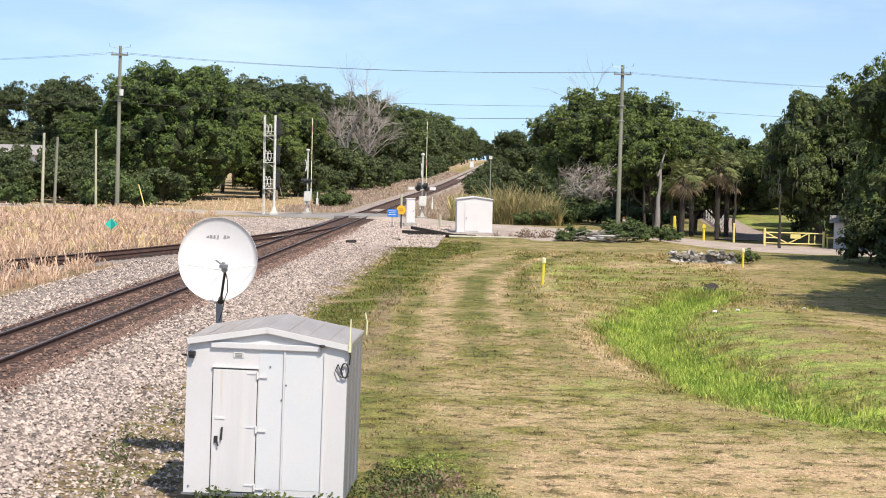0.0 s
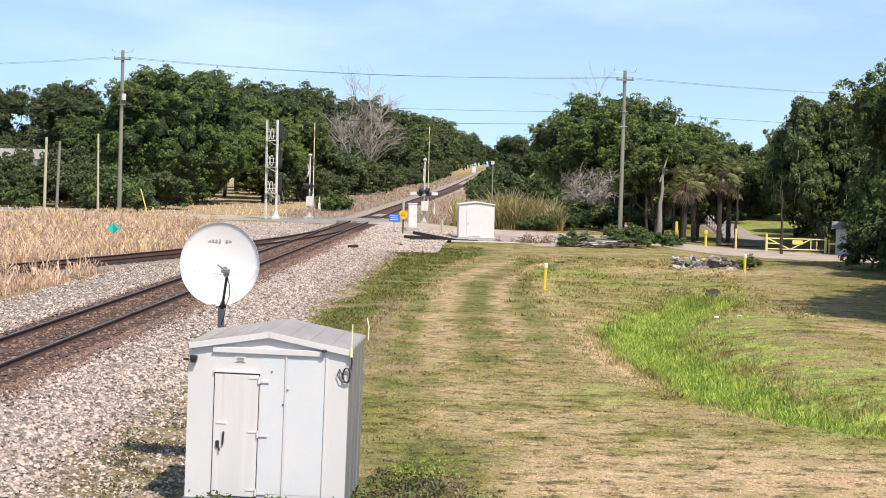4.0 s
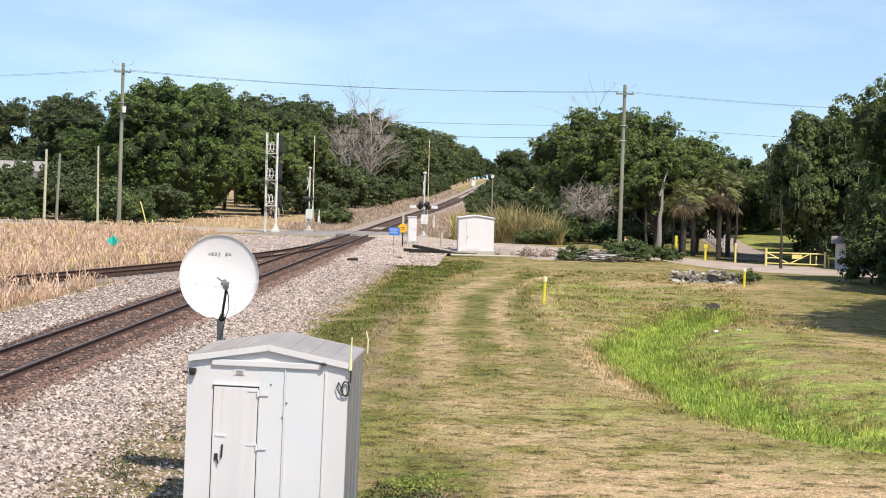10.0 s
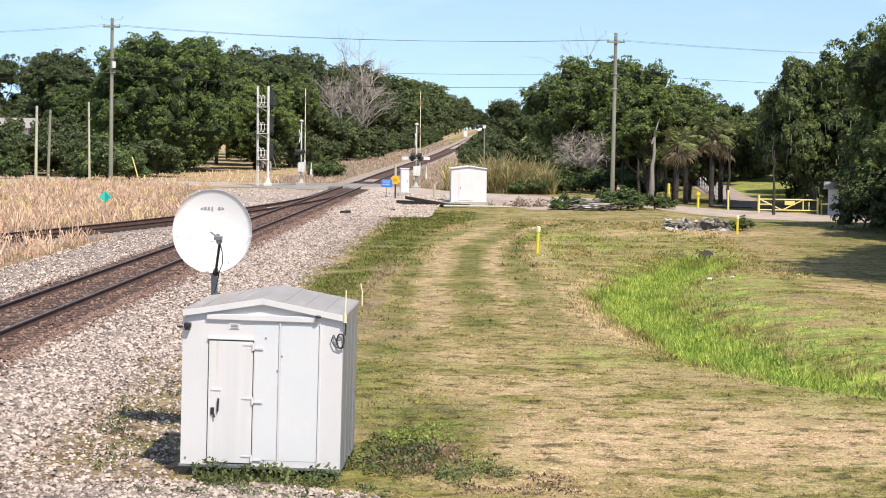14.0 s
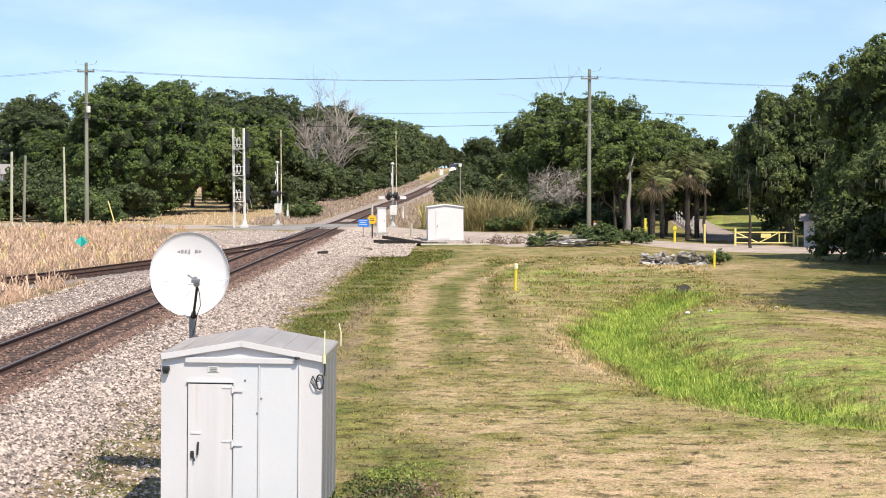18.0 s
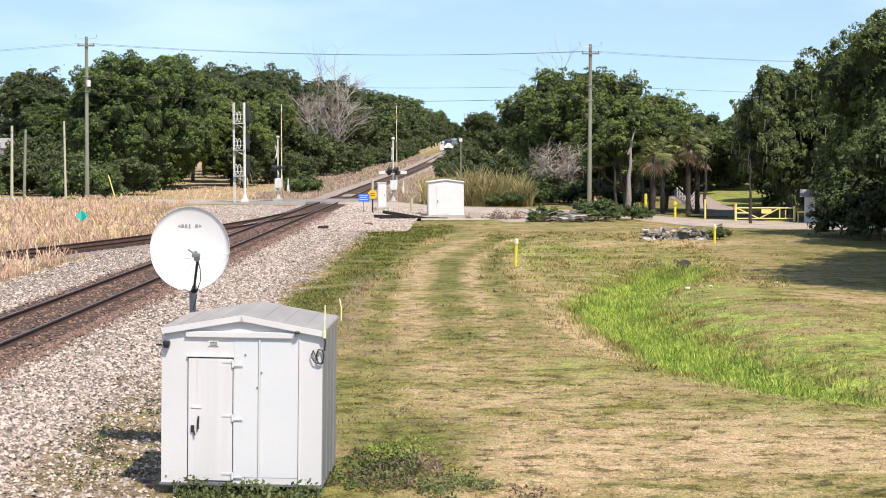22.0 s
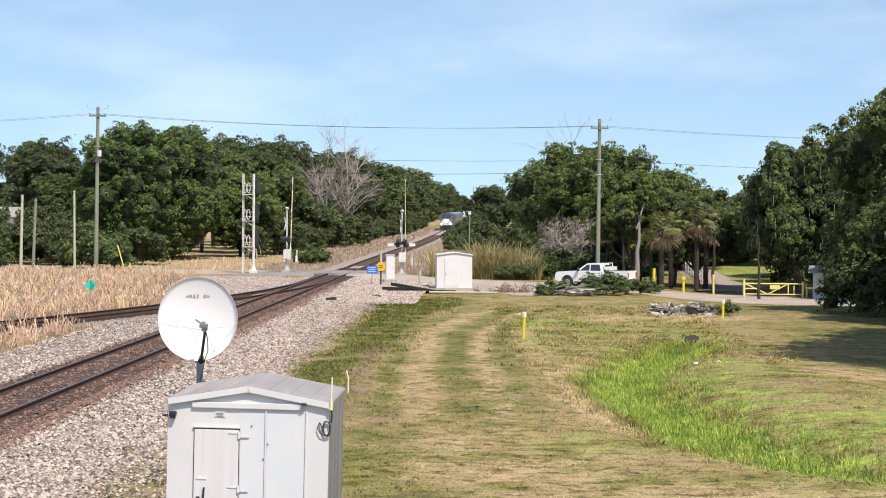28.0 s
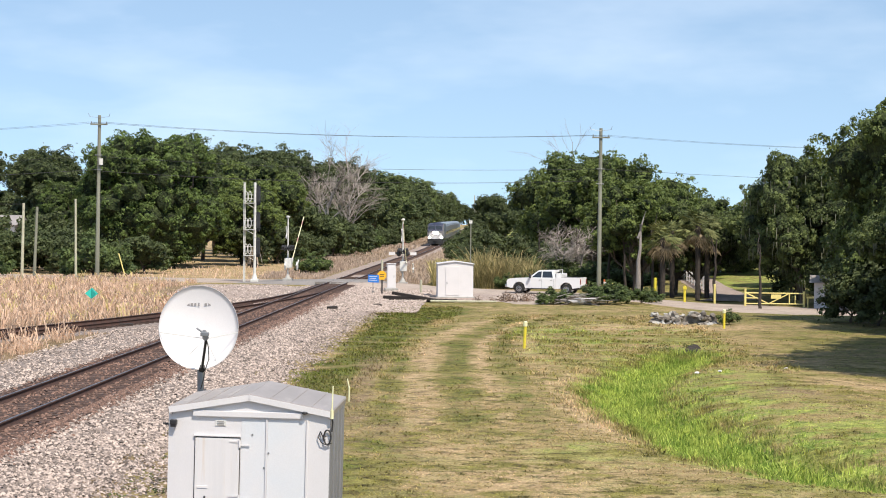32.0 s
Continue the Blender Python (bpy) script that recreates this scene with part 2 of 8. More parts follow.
M_WHITE = surf("white_paint", (0.66, 0.642, 0.647), (0.615, 0.60, 0.608), 0.42, scale=0.9, fine=60, bump=0.03, stain=(0.66, 0.64, 0.62), stain_at=(0.62, 0.9), stretch=(1.4, 1.4, 0.5), grain=0.06)
M_DOOR = surf("door_paint", (0.66, 0.64, 0.64), (0.61, 0.595, 0.60), 0.42, scale=1.1, fine=60, bump=0.03, stain=(0.58, 0.48, 0.39), stain_at=(0.56, 0.8), stretch=(7, 7, 0.45), grain=0.06)
# galvanised grey, taken darker so the colour carries the side wall's shade
M_GALV = surf("galvanised_shaded_side", (0.25, 0.25, 0.26), (0.20, 0.20, 0.21), 0.55, 0.1, scale=1.0, fine=40, bump=0.04, stretch=(1.5, 1.5, 0.5), grain=0.06)
M_ROOF = surf("shed_roof", (0.37, 0.335, 0.32), (0.30, 0.27, 0.255), 0.5, 0.1, scale=1.0, fine=40, bump=0.05, stain=(0.48, 0.45, 0.42), stretch=(2.5, 0.6, 1), grain=0.06)
M_DISH = surf("dish_paint", (0.71, 0.685, 0.685), (0.67, 0.65, 0.65), 0.5, scale=1.5, fine=60, bump=0.02, grain=0.06)
M_GREY = surf("grey_steel", (0.30, 0.31, 0.32), (0.22, 0.23, 0.24), 0.45, 0.6, scale=3, fine=60, bump=0.05, grain=0.06)
M_SILVER = surf("aluminium_paint", (0.72, 0.71, 0.67), (0.60, 0.59, 0.55), 0.5, 0.05, scale=3, fine=60, bump=0.05, stain=(0.4, 0.36, 0.3), grain=0.06)
M_BLACK = surf("black_paint", (0.018, 0.018, 0.02), (0.03, 0.03, 0.032), 0.5, scale=3, fine=40, bump=0.05, grain=0.06)
M_YELLOW = surf("yellow_paint", (0.72, 0.60, 0.05), (0.62, 0.52, 0.04), 0.5, scale=2, fine=40, bump=0.05, stain=(0.45, 0.4, 0.1), grain=0.06)
M_YGATE = surf("faded_yellow_paint", (0.82, 0.70, 0.26), (0.72, 0.61, 0.22), 0.5, scale=2, fine=40, bump=0.05, grain=0.06)
M_PALEYEL = surf("pale_cap", (0.80, 0.78, 0.5), (0.7, 0.68, 0.42), 0.5, scale=3, fine=40, bump=0.03, grain=0.06)
M_BLUE = surf("blue_sign_sheet", (0.02, 0.17, 0.62), (0.03, 0.2, 0.66), 0.4, scale=3, fine=60, bump=0.0, grain=0.06)
M_TEAL = surf("teal_sign_sheet", (0.03, 0.46, 0.38), (0.04, 0.5, 0.42), 0.5, scale=3, fine=60, bump=0.0, grain=0.06)
M_AMBER = surf("amber_sign_sheet", (0.85, 0.47, 0.02), (0.8, 0.42, 0.02), 0.5, scale=3, fine=60, bump=0.0, grain=0.06)
M_ORANGE = surf("orange_plastic", (0.80, 0.20, 0.06), (0.7, 0.16, 0.05), 0.5, scale=3, fine=60, bump=0.0, grain=0.06)
M_POLE = surf("weathered_pole", (0.30, 0.305, 0.24), (0.21, 0.21, 0.165), 0.9, scale=0.8, fine=14, bump=0.4, stretch=(3, 3, 0.25), stain=(0.15, 0.14, 0.12))
M_PALEPOLE = surf("pale_pole", (0.60, 0.58, 0.44), (0.46, 0.45, 0.33), 0.9, scale=0.8, fine=14, bump=0.4, stretch=(3, 3, 0.25))
M_WIRE = surf("wire", (0.03, 0.03, 0.032), (0.05, 0.05, 0.05), 0.6, scale=1, fine=5, bump=0.0)
M_BARK = surf("bark", (0.17, 0.135, 0.105), (0.10, 0.08, 0.065), 0.95, scale=2, fine=14, bump=0.8, stretch=(3, 3, 0.5), dist=0.03)
# dark bark, lowered further to hold the canopy's shade on trunks beneath it
M_SHADEBARK = surf("dark_shaded_bark", (0.075, 0.06, 0.05), (0.045, 0.037, 0.031), 0.95, scale=2, fine=14, bump=0.8, stretch=(3, 3, 0.5), dist=0.03)
M_GREYBARK = surf("grey_dead_bark", (0.36, 0.33, 0.31), (0.27, 0.245, 0.23), 0.95, scale=2, fine=14, bump=0.4, stretch=(3, 3, 0.5))
M_LEAF = leafy("oak_leaves", (0.034, 0.054, 0.012), (0.124, 0.182, 0.036))
M_LEAF_B = leafy("elm_leaves", (0.048, 0.072, 0.016), (0.168, 0.220, 0.045))
M_LEAF_D = leafy("dark_leaves", (0.045, 0.068, 0.020), (0.155, 0.195, 0.052))
M_SCRUB = leafy("scrub_leaves", (0.030, 0.044, 0.014), (0.098, 0.124, 0.038))
M_BUSH = leafy("bush_leaves", (0.036, 0.062, 0.018), (0.125, 0.17, 0.043))
M_WEED = leafy("weed_leaves", (0.05, 0.075, 0.022), (0.15, 0.18, 0.055))
M_PALM = leafy("palm_fronds", (0.06, 0.08, 0.022), (0.22, 0.23, 0.075), through_leaf=0.15)
M_PALMDEAD = leafy("dry_fronds", (0.13, 0.10, 0.055), (0.28, 0.21, 0.12))
M_DEADWEED = leafy("dead_weeds", (0.10, 0.07, 0.045), (0.30, 0.20, 0.14))
M_FRESH = leafy("fresh_weeds", (0.12, 0.17, 0.03), (0.36, 0.42, 0.09))
M_DRY = leafy("dry_grass", island=0.75, dark=(0.46, 0.30, 0.20), light=(0.93, 0.68, 0.50), through_leaf=0.3)
M_RUBBLE = surf("dark_rubble", (0.30, 0.27, 0.235), (0.17, 0.15, 0.13), 0.95, scale=2.5, fine=25, bump=0.4, stain=(0.40, 0.37, 0.33))
M_FADERED = surf("faded_red_sheet", (0.52, 0.30, 0.26), (0.46, 0.26, 0.22), 0.5, scale=3, fine=60, bump=0.0, grain=0.06)
M_BRUSH = leafy("brown_brush", island=0.45, dark=(0.21, 0.155, 0.12), light=(0.58, 0.45, 0.355), through_leaf=0.25)
M_DRYGOLD = leafy("golden_grass", island=0.75, dark=(0.42, 0.34, 0.12), light=(0.78, 0.64, 0.32), through_leaf=0.3)
M_REED = leafy("reeds", island=0.75, dark=(0.15, 0.145, 0.045), light=(0.60, 0.49, 0.24), through_leaf=0.3)
M_MOSS = leafy("hanging_moss", (0.10, 0.11, 0.07), (0.24, 0.24, 0.17))
M_TWIG = leafy("dead_twigs", (0.22, 0.18, 0.155), (0.42, 0.37, 0.335), through_leaf=0.0)
# dark green of the crown cores, with the crown's inner shade in the colour
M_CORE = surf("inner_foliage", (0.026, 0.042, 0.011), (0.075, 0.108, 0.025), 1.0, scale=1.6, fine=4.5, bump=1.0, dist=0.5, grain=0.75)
M_TRUCK = surf("white_car_paint", (0.80, 0.80, 0.80), (0.77, 0.77, 0.775), 0.22, scale=1, fine=60, bump=0.0, grain=0.06)
M_GLASS = glassy("dark_glass")
M_TYRE = surf("tyre_rubber", (0.02, 0.02, 0.02), (0.03, 0.03, 0.03), 0.85, scale=4, fine=40, bump=0.2)
M_CHROME = surf("chrome", (0.7, 0.7, 0.7), (0.6, 0.6, 0.6), 0.2, 1.0, scale=4, fine=40, bump=0.0, grain=0.06)
M_LOCO = surf("locomotive_grey", (0.58, 0.57, 0.58), (0.50, 0.49, 0.50), 0.35, 0.1, scale=1, fine=30, bump=0.02, stain=(0.40, 0.37, 0.36), grain=0.06)
M_LOCOBLUE = surf("locomotive_blue", (0.03, 0.036, 0.07), (0.04, 0.046, 0.085), 0.4, scale=1, fine=30, bump=0.02, grain=0.06)
# car sides as seen in shade: their darkness is part of this colour
M_DARKCAR = surf("shaded_car_side", (0.15, 0.145, 0.145), (0.11, 0.105, 0.105), 0.4, 0.3, scale=1, fine=30, bump=0.03, grain=0.06)
# lighter metal for coach roofs, with the sky's reflection put into the tone
M_STAINLESS = surf("skylit_stainless", (0.42, 0.44, 0.45), (0.36, 0.38, 0.39), 0.35, 0.7, scale=1, fine=30, bump=0.03, grain=0.06)
M_HEAD = glow("headlight_glow", (1.0, 0.88, 0.72), 60.0)
M_LENSRED = surf("red_lens", (0.25, 0.01, 0.01), (0.2, 0.01, 0.01), 0.2, scale=3, fine=60, bump=0.0, grain=0.06)
M_INK = surf("grey_print", (0.25, 0.24, 0.24), (0.2, 0.19, 0.19), 0.6, scale=3, fine=60, bump=0.0, grain=0.06)
M_PALEBLUE = surf("pale_blue_panel", (0.605, 0.63, 0.66), (0.65, 0.645, 0.655), 0.45, scale=1.2, fine=60, bump=0.03, grain=0.06)
M_TAN = surf("tan_brick", (0.42, 0.32, 0.24), (0.33, 0.25, 0.19), 0.9, scale=1.5, fine=20, bump=0.2)


# ---- building helpers ----
def part(name, bm, material, parent=None, label="", smooth=False):
    me = bpy.data.meshes.new(name)
    bm.to_mesh(me)
    bm.free()
    me.materials.append(material)
    if smooth:
        me.polygons.foreach_set("use_smooth", [True] * len(me.polygons))
    ob = new(name, me)
    if parent:
        ob.parent = parent
    if label:
        ob["label"] = label
    return ob


def share(name, me, parent, m):
    """A piece of its own on mesh data that alike pieces share."""
    ob = new(name, me)
    ob.parent = parent
    ob.matrix_basis = m
    return ob


def thing(name, m, label, category, group="", kind=""):
    ob = new(name)
    ob.matrix_basis = m
    return tagged(ob, label, category, group, kind)


def box(bm, x, y, z, sx, sy, sz, m=None, bevel=0.0):
    """A box with its centre and full sizes, its edges rounded by bevel."""
    vs = [bm.verts.new((x + sx * i / 2, y + sy * j / 2, z + sz * k / 2)) for i in (-1, 1) for j in (-1, 1) for k in (-1, 1)]
    fs = [bm.faces.new([vs[i] for i in f]) for f in ((0, 1, 3, 2), (4, 6, 7, 5), (0, 4, 5, 1), (2, 3, 7, 6), (0, 2, 6, 4), (1, 5, 7, 3))]
    geo = vs
    if bevel:
        edges = list({e for f in fs for e in f.edges})
        out = bmesh.ops.bevel(bm, geom=edges, offset=bevel, segments=2, affect="EDGES", profile=0.6)
        geo = list({v for f in out["faces"] for v in f.verts})
    if m is not None:
        bmesh.ops.transform(bm, matrix=m, verts=geo)
    return geo


def tube(bm, a, b, r0, r1=None, seg=8, caps=True):
    a, b = Vector(a), Vector(b)
    r1 = r0 if r1 is None else r1
    q = (b - a).to_track_quat("Z", "Y")
    ring = []
    for p, r in ((a, r0), (b, r1)):
        ring.append([bm.verts.new(p + q @ Vector((r * math.cos(2 * math.pi * i / seg), r * math.sin(2 * math.pi * i / seg), 0))) for i in range(seg)])
    for i in range(seg):
        j = (i + 1) % seg
        bm.faces.new((ring[0][i], ring[0][j], ring[1][j], ring[1][i]))
    if caps:
        bm.faces.new(ring[0][::-1])
        bm.faces.new(ring[1])


def pipe(bm, points, r, seg=6):
    for a, b in zip(points, points[1:]):
        tube(bm, a, b, r, r, seg)


def slab(bm, outline, lo, hi, axis="y"):
    """A flat outline of (u, v) pairs given a thickness from lo to hi along an axis. For y: u is x, v is z; for x: u is y, v is z; for z: u is x, v is y."""
    def at(u, v, w):
        return (u, w, v) if axis == "y" else (w, u, v) if axis == "x" else (u, v, w)
    a = [bm.verts.new(at(u, v, lo)) for u, v in outline]
    b = [bm.verts.new(at(u, v, hi)) for u, v in outline]
    n = len(a)
    fs = [bm.faces.new(a), bm.faces.new(b[::-1])]
    for i in range(n):
        fs.append(bm.faces.new((a[(i + 1) % n], a[i], b[i], b[(i + 1) % n])))
    bmesh.ops.recalc_face_normals(bm, faces=fs)
    return a + b


def ball(bm, c, r, squash=(1, 1, 1), level=2):
    m = Matrix.Translation(c) @ Matrix.Diagonal((*[r * s for s in squash], 1))
    return bmesh.ops.create_icosphere(bm, subdivisions=level, radius=1.0, matrix=m)["verts"]


def mesh_np(name, verts, faces, material, parent=None, smooth=False):
    """One mesh object from arrays: verts (n, 3), faces (m, 3 or 4)."""
    me = bpy.data.meshes.new(name)
    verts, faces = np.asarray(verts, np.float32), np.asarray(faces, np.int32)
    k = faces.shape[1]
    me.vertices.add(len(verts))
    me.vertices.foreach_set("co", verts.ravel())
    me.loops.add(faces.size)
    me.loops.foreach_set("vertex_index", faces.ravel())
    me.polygons.add(len(faces))
    me.polygons.foreach_set("loop_start", np.arange(0, faces.size, k, dtype=np.int32))
    if smooth:
        me.polygons.foreach_set("use_smooth", np.ones(len(faces), bool))
    me.update(calc_edges=True)
    me.materials.append(material)
    ob = new(name, me)
    if parent:
        ob.parent = parent
    return ob


def zone_attribute(ob, zones):
    attr = ob.data.attributes.new("zone", "FLOAT_COLOR", "POINT")
    attr.data.foreach_set("color", zones.astype(np.float32).ravel())


# ---- plan of the ground ----
GRADE = 0.0045


def rise(y):
    return GRADE * np.clip(np.asarray(y, float) - 150, 0, 1500)


def track_x(y):
    """The middle of the main track."""
    s = np.clip((np.asarray(y, float) - 130) / 190, 0, 1)
    return -11.15 + 1.95 * s * s * (3 - 2 * s)


def track_z(y):
    """The top of the rails of the main track."""
    return 0.6 + rise(y)


DITCH = [(22, 27), (13, 32.6), (9.6, 34.2), (7.1, 36.0), (5.7, 39.7), (4.9, 44.5), (4.35, 49), (4.4, 54.5), (5.4, 60), (7.2, 66), (8.4, 71)]


def ditch_off(x, y):
    """How far a place lies from the line of the ditch."""
    best = np.full(np.shape(x), 1e9)
    for (ax, ay), (bx, by) in zip(DITCH, DITCH[1:]):
        dx, dy = bx - ax, by - ay
        s = np.clip(((x - ax) * dx + (y - ay) * dy) / (dx * dx + dy * dy), 0, 1)
        best = np.minimum(best, np.hypot(x - ax - s * dx, y - ay - s * dy))
    return best


def soft(v, a, b):
    s = np.clip((v - a) / (b - a), 0, 1)
    return s * s * (3 - 2 * s)


def lumps(x, y, s):
    return np.sin(x * s + 1.7 * np.sin(y * s * 0.7)) * np.cos(y * s * 0.9 + 1.3 * np.sin(x * s * 0.8 + 2))


def ground_z(x, y):
    x, y = np.asarray(x, float), np.asarray(y, float)
    z = rise(y) + 0.3 * soft(-x, 5.5, 9.0)
    d = ditch_off(x, y)
    z = z - 0.6 * np.exp(-(d / 1.35) ** 2) * soft(y, 18, 26) * (1 - soft(y, 66, 72))
    z = z + 0.32 * np.exp(-((x - 9.3) / 3.2) ** 2 - ((y - 50) / 10.0) ** 2)
    z = z + 0.025 * lumps(x, y, 0.9) + 0.015 * lumps(x, y, 2.7)
    z = z + 1.6 * soft(y, 140, 230) * soft(x, 16, 40)
    z = z - 0.5 * soft(x, 7, 16) * soft(y, 96, 114) * (1 - soft(y, 150, 180))
    return z


def zones(x, y):
    """Lush green, bare earth, straw and deep green by place."""
    d = ditch_off(x, y) + 0.25 * lumps(x, y, 2.3)
    lush = np.exp(-(np.clip(d, 0, None) / np.interp(y, [31, 38, 45, 60], [2.1, 1.7, 1.35, 1.6])) ** 3) * soft(y, 26, 31) * (1 - soft(y, 66, 75))
    lush = np.maximum(lush, 0.68 * np.exp(-((x - 8.0) / 3.4) ** 2 - ((y - 40.5) / 8) ** 2) * (0.8 + 0.3 * lumps(x, y, 1.6)))
    side = x - np.interp(y, [p[1] for p in DITCH], [p[0] for p in DITCH])
    lush = np.maximum(lush, 0.58 * np.exp(-((side - 2.6) / 2.9) ** 2) * soft(y, 30, 38) * (1 - soft(y, 58, 66)) * (0.85 + 0.25 * lumps(x, y, 1.2)))
    lush = np.maximum(lush, 0.36 * np.exp(-((x - 2.1) / 1.0) ** 2 - ((y - 38) / 3) ** 2))
    lush = np.maximum(lush, 0.5 * soft(x, 20, 22) * soft(y, 146, 158))
    lush = np.maximum(lush, 0.5 * soft(y, 240, 300) * soft(x, 0, 4))
    lush = np.maximum(lush, 0.36 * soft(x, 0.5, 2.5) * (1 - soft(x, 9, 11)) * soft(y, 58, 64) * (1 - soft(y, 84, 92)) * (0.7 + 0.5 * lumps(x, y, 0.9)))
    lush = lush * (1 - 0.22 * soft(x, 6.5, 9.5) * (1 - soft(y, 60, 72)))
    wave = lumps(x, y, 0.8)
    # mown swaths and worn wheel tracks that swing from the shed towards the road
    sw = x - np.interp(y, [30, 45, 56, 68, 75, 88, 105], [0.9, 0.5, 0.1, -0.1, -0.1, 1.5, 4.6]) + 0.16 * wave + 0.10 * lumps(x, y, 2.9)
    run = soft(y, 37, 45) * (1 - soft(y, 90, 102)) * (0.78 + 0.3 * lumps(x, y, 0.7))

    def swath(a, b):
        return soft(sw, a - 0.2, a + 0.2) * (1 - soft(sw, b - 0.2, b + 0.2)) * run

    earth = soft(-x, 3.3, 5.0) * (1 - soft(y, 34, 46)) * (0.72 + 0.35 * lumps(x, y, 1.3) + 0.2 * lumps(x, y, 3.7))
    earth = np.maximum(earth, soft(-x, 4.8, 6.8) * (1 - soft(y, 50, 62)) * (0.55 + 0.35 * lumps(x, y, 1.3)))
    earth = np.maximum(earth, 0.75 * soft(y, 116, 121) * (1 - soft(y, 138, 142)) * soft(x, -9, -6) * (1 - soft(x, 2.5, 5)))
    earth = np.maximum(earth, 0.85 * soft(-x, 14.2, 15.6) * (1 - soft(y, 128, 140)))
    earth = np.maximum(earth, 0.7 * soft(x + 0.35 * lumps(x, y, 2.1), -7.6, -7.2) * (1 - soft(x + 0.5 * lumps(x, y, 1.3), -6.2, -5.4)) * soft(y, 44, 52) * (1 - soft(y, 104, 112)) * (0.75 + 0.4 * lumps(x, y, 1.9)))
    earth = np.maximum(earth, 0.72 * swath(-4.3, -3.4) * (1 - soft(y, 62, 72)))
    earth = np.maximum(earth, 0.42 * swath(-2.5, -1.8))
    earth = np.maximum(earth, 0.55 * np.exp(-((x + 2.2) / 1.3) ** 2 - ((y - 43) / 5) ** 2) * (0.8 + 0.4 * wave))
    earth = np.maximum(earth, 0.60 * np.exp(-((x - 8.9 - 0.36 * (50 - y)) / 1.0) ** 2 - ((y - 50.5) / 6) ** 2) * (0.75 + 0.4 * wave))
    straw = np.exp(-((y - 27.8 - 0.10 * x + 0.6 * wave) / 3.4) ** 2) * soft(x, -1.2, 0.8) * (0.8 + 0.25 * lumps(x, y, 3.1))
    line = np.interp(y, [p[1] for p in DITCH], [p[0] for p in DITCH])
    straw = np.maximum(straw, 0.8 * np.exp(-((d - 2.0) / 0.4) ** 2) * (x < line) * soft(y, 39, 43) * (1 - soft(y, 58, 64)))
    straw = np.maximum(straw, 0.8 * np.exp(-((y - 86 - 0.35 * (x - 8) + 1.5 * wave) / 3.0) ** 2) * soft(x, 3, 6) * (1 - soft(x, 16, 20)))
    straw = np.maximum(straw, 0.65 * np.exp(-((y - 54 + wave) / 2.0) ** 2) * soft(x, 8.6, 10.5))
    for a, b, k in ((-2.6, -1.6, 0.75), (-0.25, 0.35, 0.72), (1.6, 2.4, 0.6)):
        straw = np.maximum(straw, k * swath(a, b))
    straw = np.maximum(straw, 0.5 * soft(x, -2.6, -1.0) * (1 - soft(x, 2.5, 4.2)) * soft(y, 28, 31) * (1 - soft(y, 38, 44)) * (0.8 + 0.4 * wave))
    straw = np.maximum(straw, 0.7 * soft(-x, 14, 18) * soft(y, 120, 160))
    straw = np.maximum(straw, 0.45 * soft(x, 15, 19) * soft(y, 146, 158))
    edge = np.interp(y, [45, 57, 91, 98, 110], [-4.5, -3.9, -2.6, -0.8, -1.0])
    ragged = x + 0.4 * lumps(x, y, 1.7) + 0.25 * lumps(x, y, 4.3)
    deep = soft(ragged, -6.1, -5.4) * (1 - soft(x, edge - 0.5, edge + 0.6)) * soft(y, 46, 54) * (1 - soft(y, 104, 110)) * (0.85 + 0.3 * lumps(x, y, 1.1))
    for a, b, k in ((-3.3, -2.7, 0.6), (-1.4, -0.4, 0.76), (0.5, 1.3, 0.72)):
        deep = np.maximum(deep, k * swath(a, b))
    deep = np.maximum(deep, 0.55 * np.exp(-((y - 81 - 0.2 * x + 1.6 * wave) / 3.2) ** 2) * soft(x, 2, 4) * (1 - soft(x, 8, 11)) * (0.6 + 0.6 * lumps(x, y, 0.9)))
    deep = np.maximum(deep, 0.85 * np.exp(-((x + 1.3 - 0.15 * wave) / 1.3) ** 2 - ((y - 28.5) / 3.6) ** 2))
    deep = np.maximum(deep, 0.5 * np.exp(-((x + 4.6) / 1.1) ** 2 - ((y - 38) / 6) ** 2) * (0.7 + 0.5 * lumps(x, y, 2.1)))
    deep = np.maximum(deep, 0.6 * soft(-x, 2.4, 3.2) * (1 - soft(-x, 6.0, 7.0)) * (1 - soft(y, 36, 42)) * (0.75 + 0.4 * lumps(x, y, 1.9)))
    deep = np.maximum(deep, 0.62 * np.exp(-((x + 4.0) / 0.7) ** 2 - ((y - 48) / 6) ** 2) * (0.8 + 0.35 * lumps(x, y, 1.5)))
    deep = np.maximum(deep, 0.75 * np.exp(-((x + 2.6) / 1.0) ** 2 - ((y - 37) / 8) ** 2) * (0.8 + 0.4 * lumps(x, y, 1.8)))
    deep = np.maximum(deep, 0.45 * soft(x, 11, 15) * soft(y, 62, 72))
    return np.clip(np.stack([lush, earth, straw, deep], -1), 0, 1)


def sheet(name, xs, ys, material, zf, zone=True):
    gx, gy = np.meshgrid(xs, ys, indexing="ij")
    x, y = gx.ravel(), gy.ravel()
    v = np.c_[x, y, zf(x, y)]
    idx = np.arange(len(v)).reshape(len(xs), len(ys))
    f = np.stack([idx[:-1, :-1], idx[1:, :-1], idx[1:, 1:], idx[:-1, 1:]], -1).reshape(-1, 4)
    ob = mesh_np(name, v, f, material, smooth=True)
    if zone:
        zone_attribute(ob, zones(x, y))
    return ob


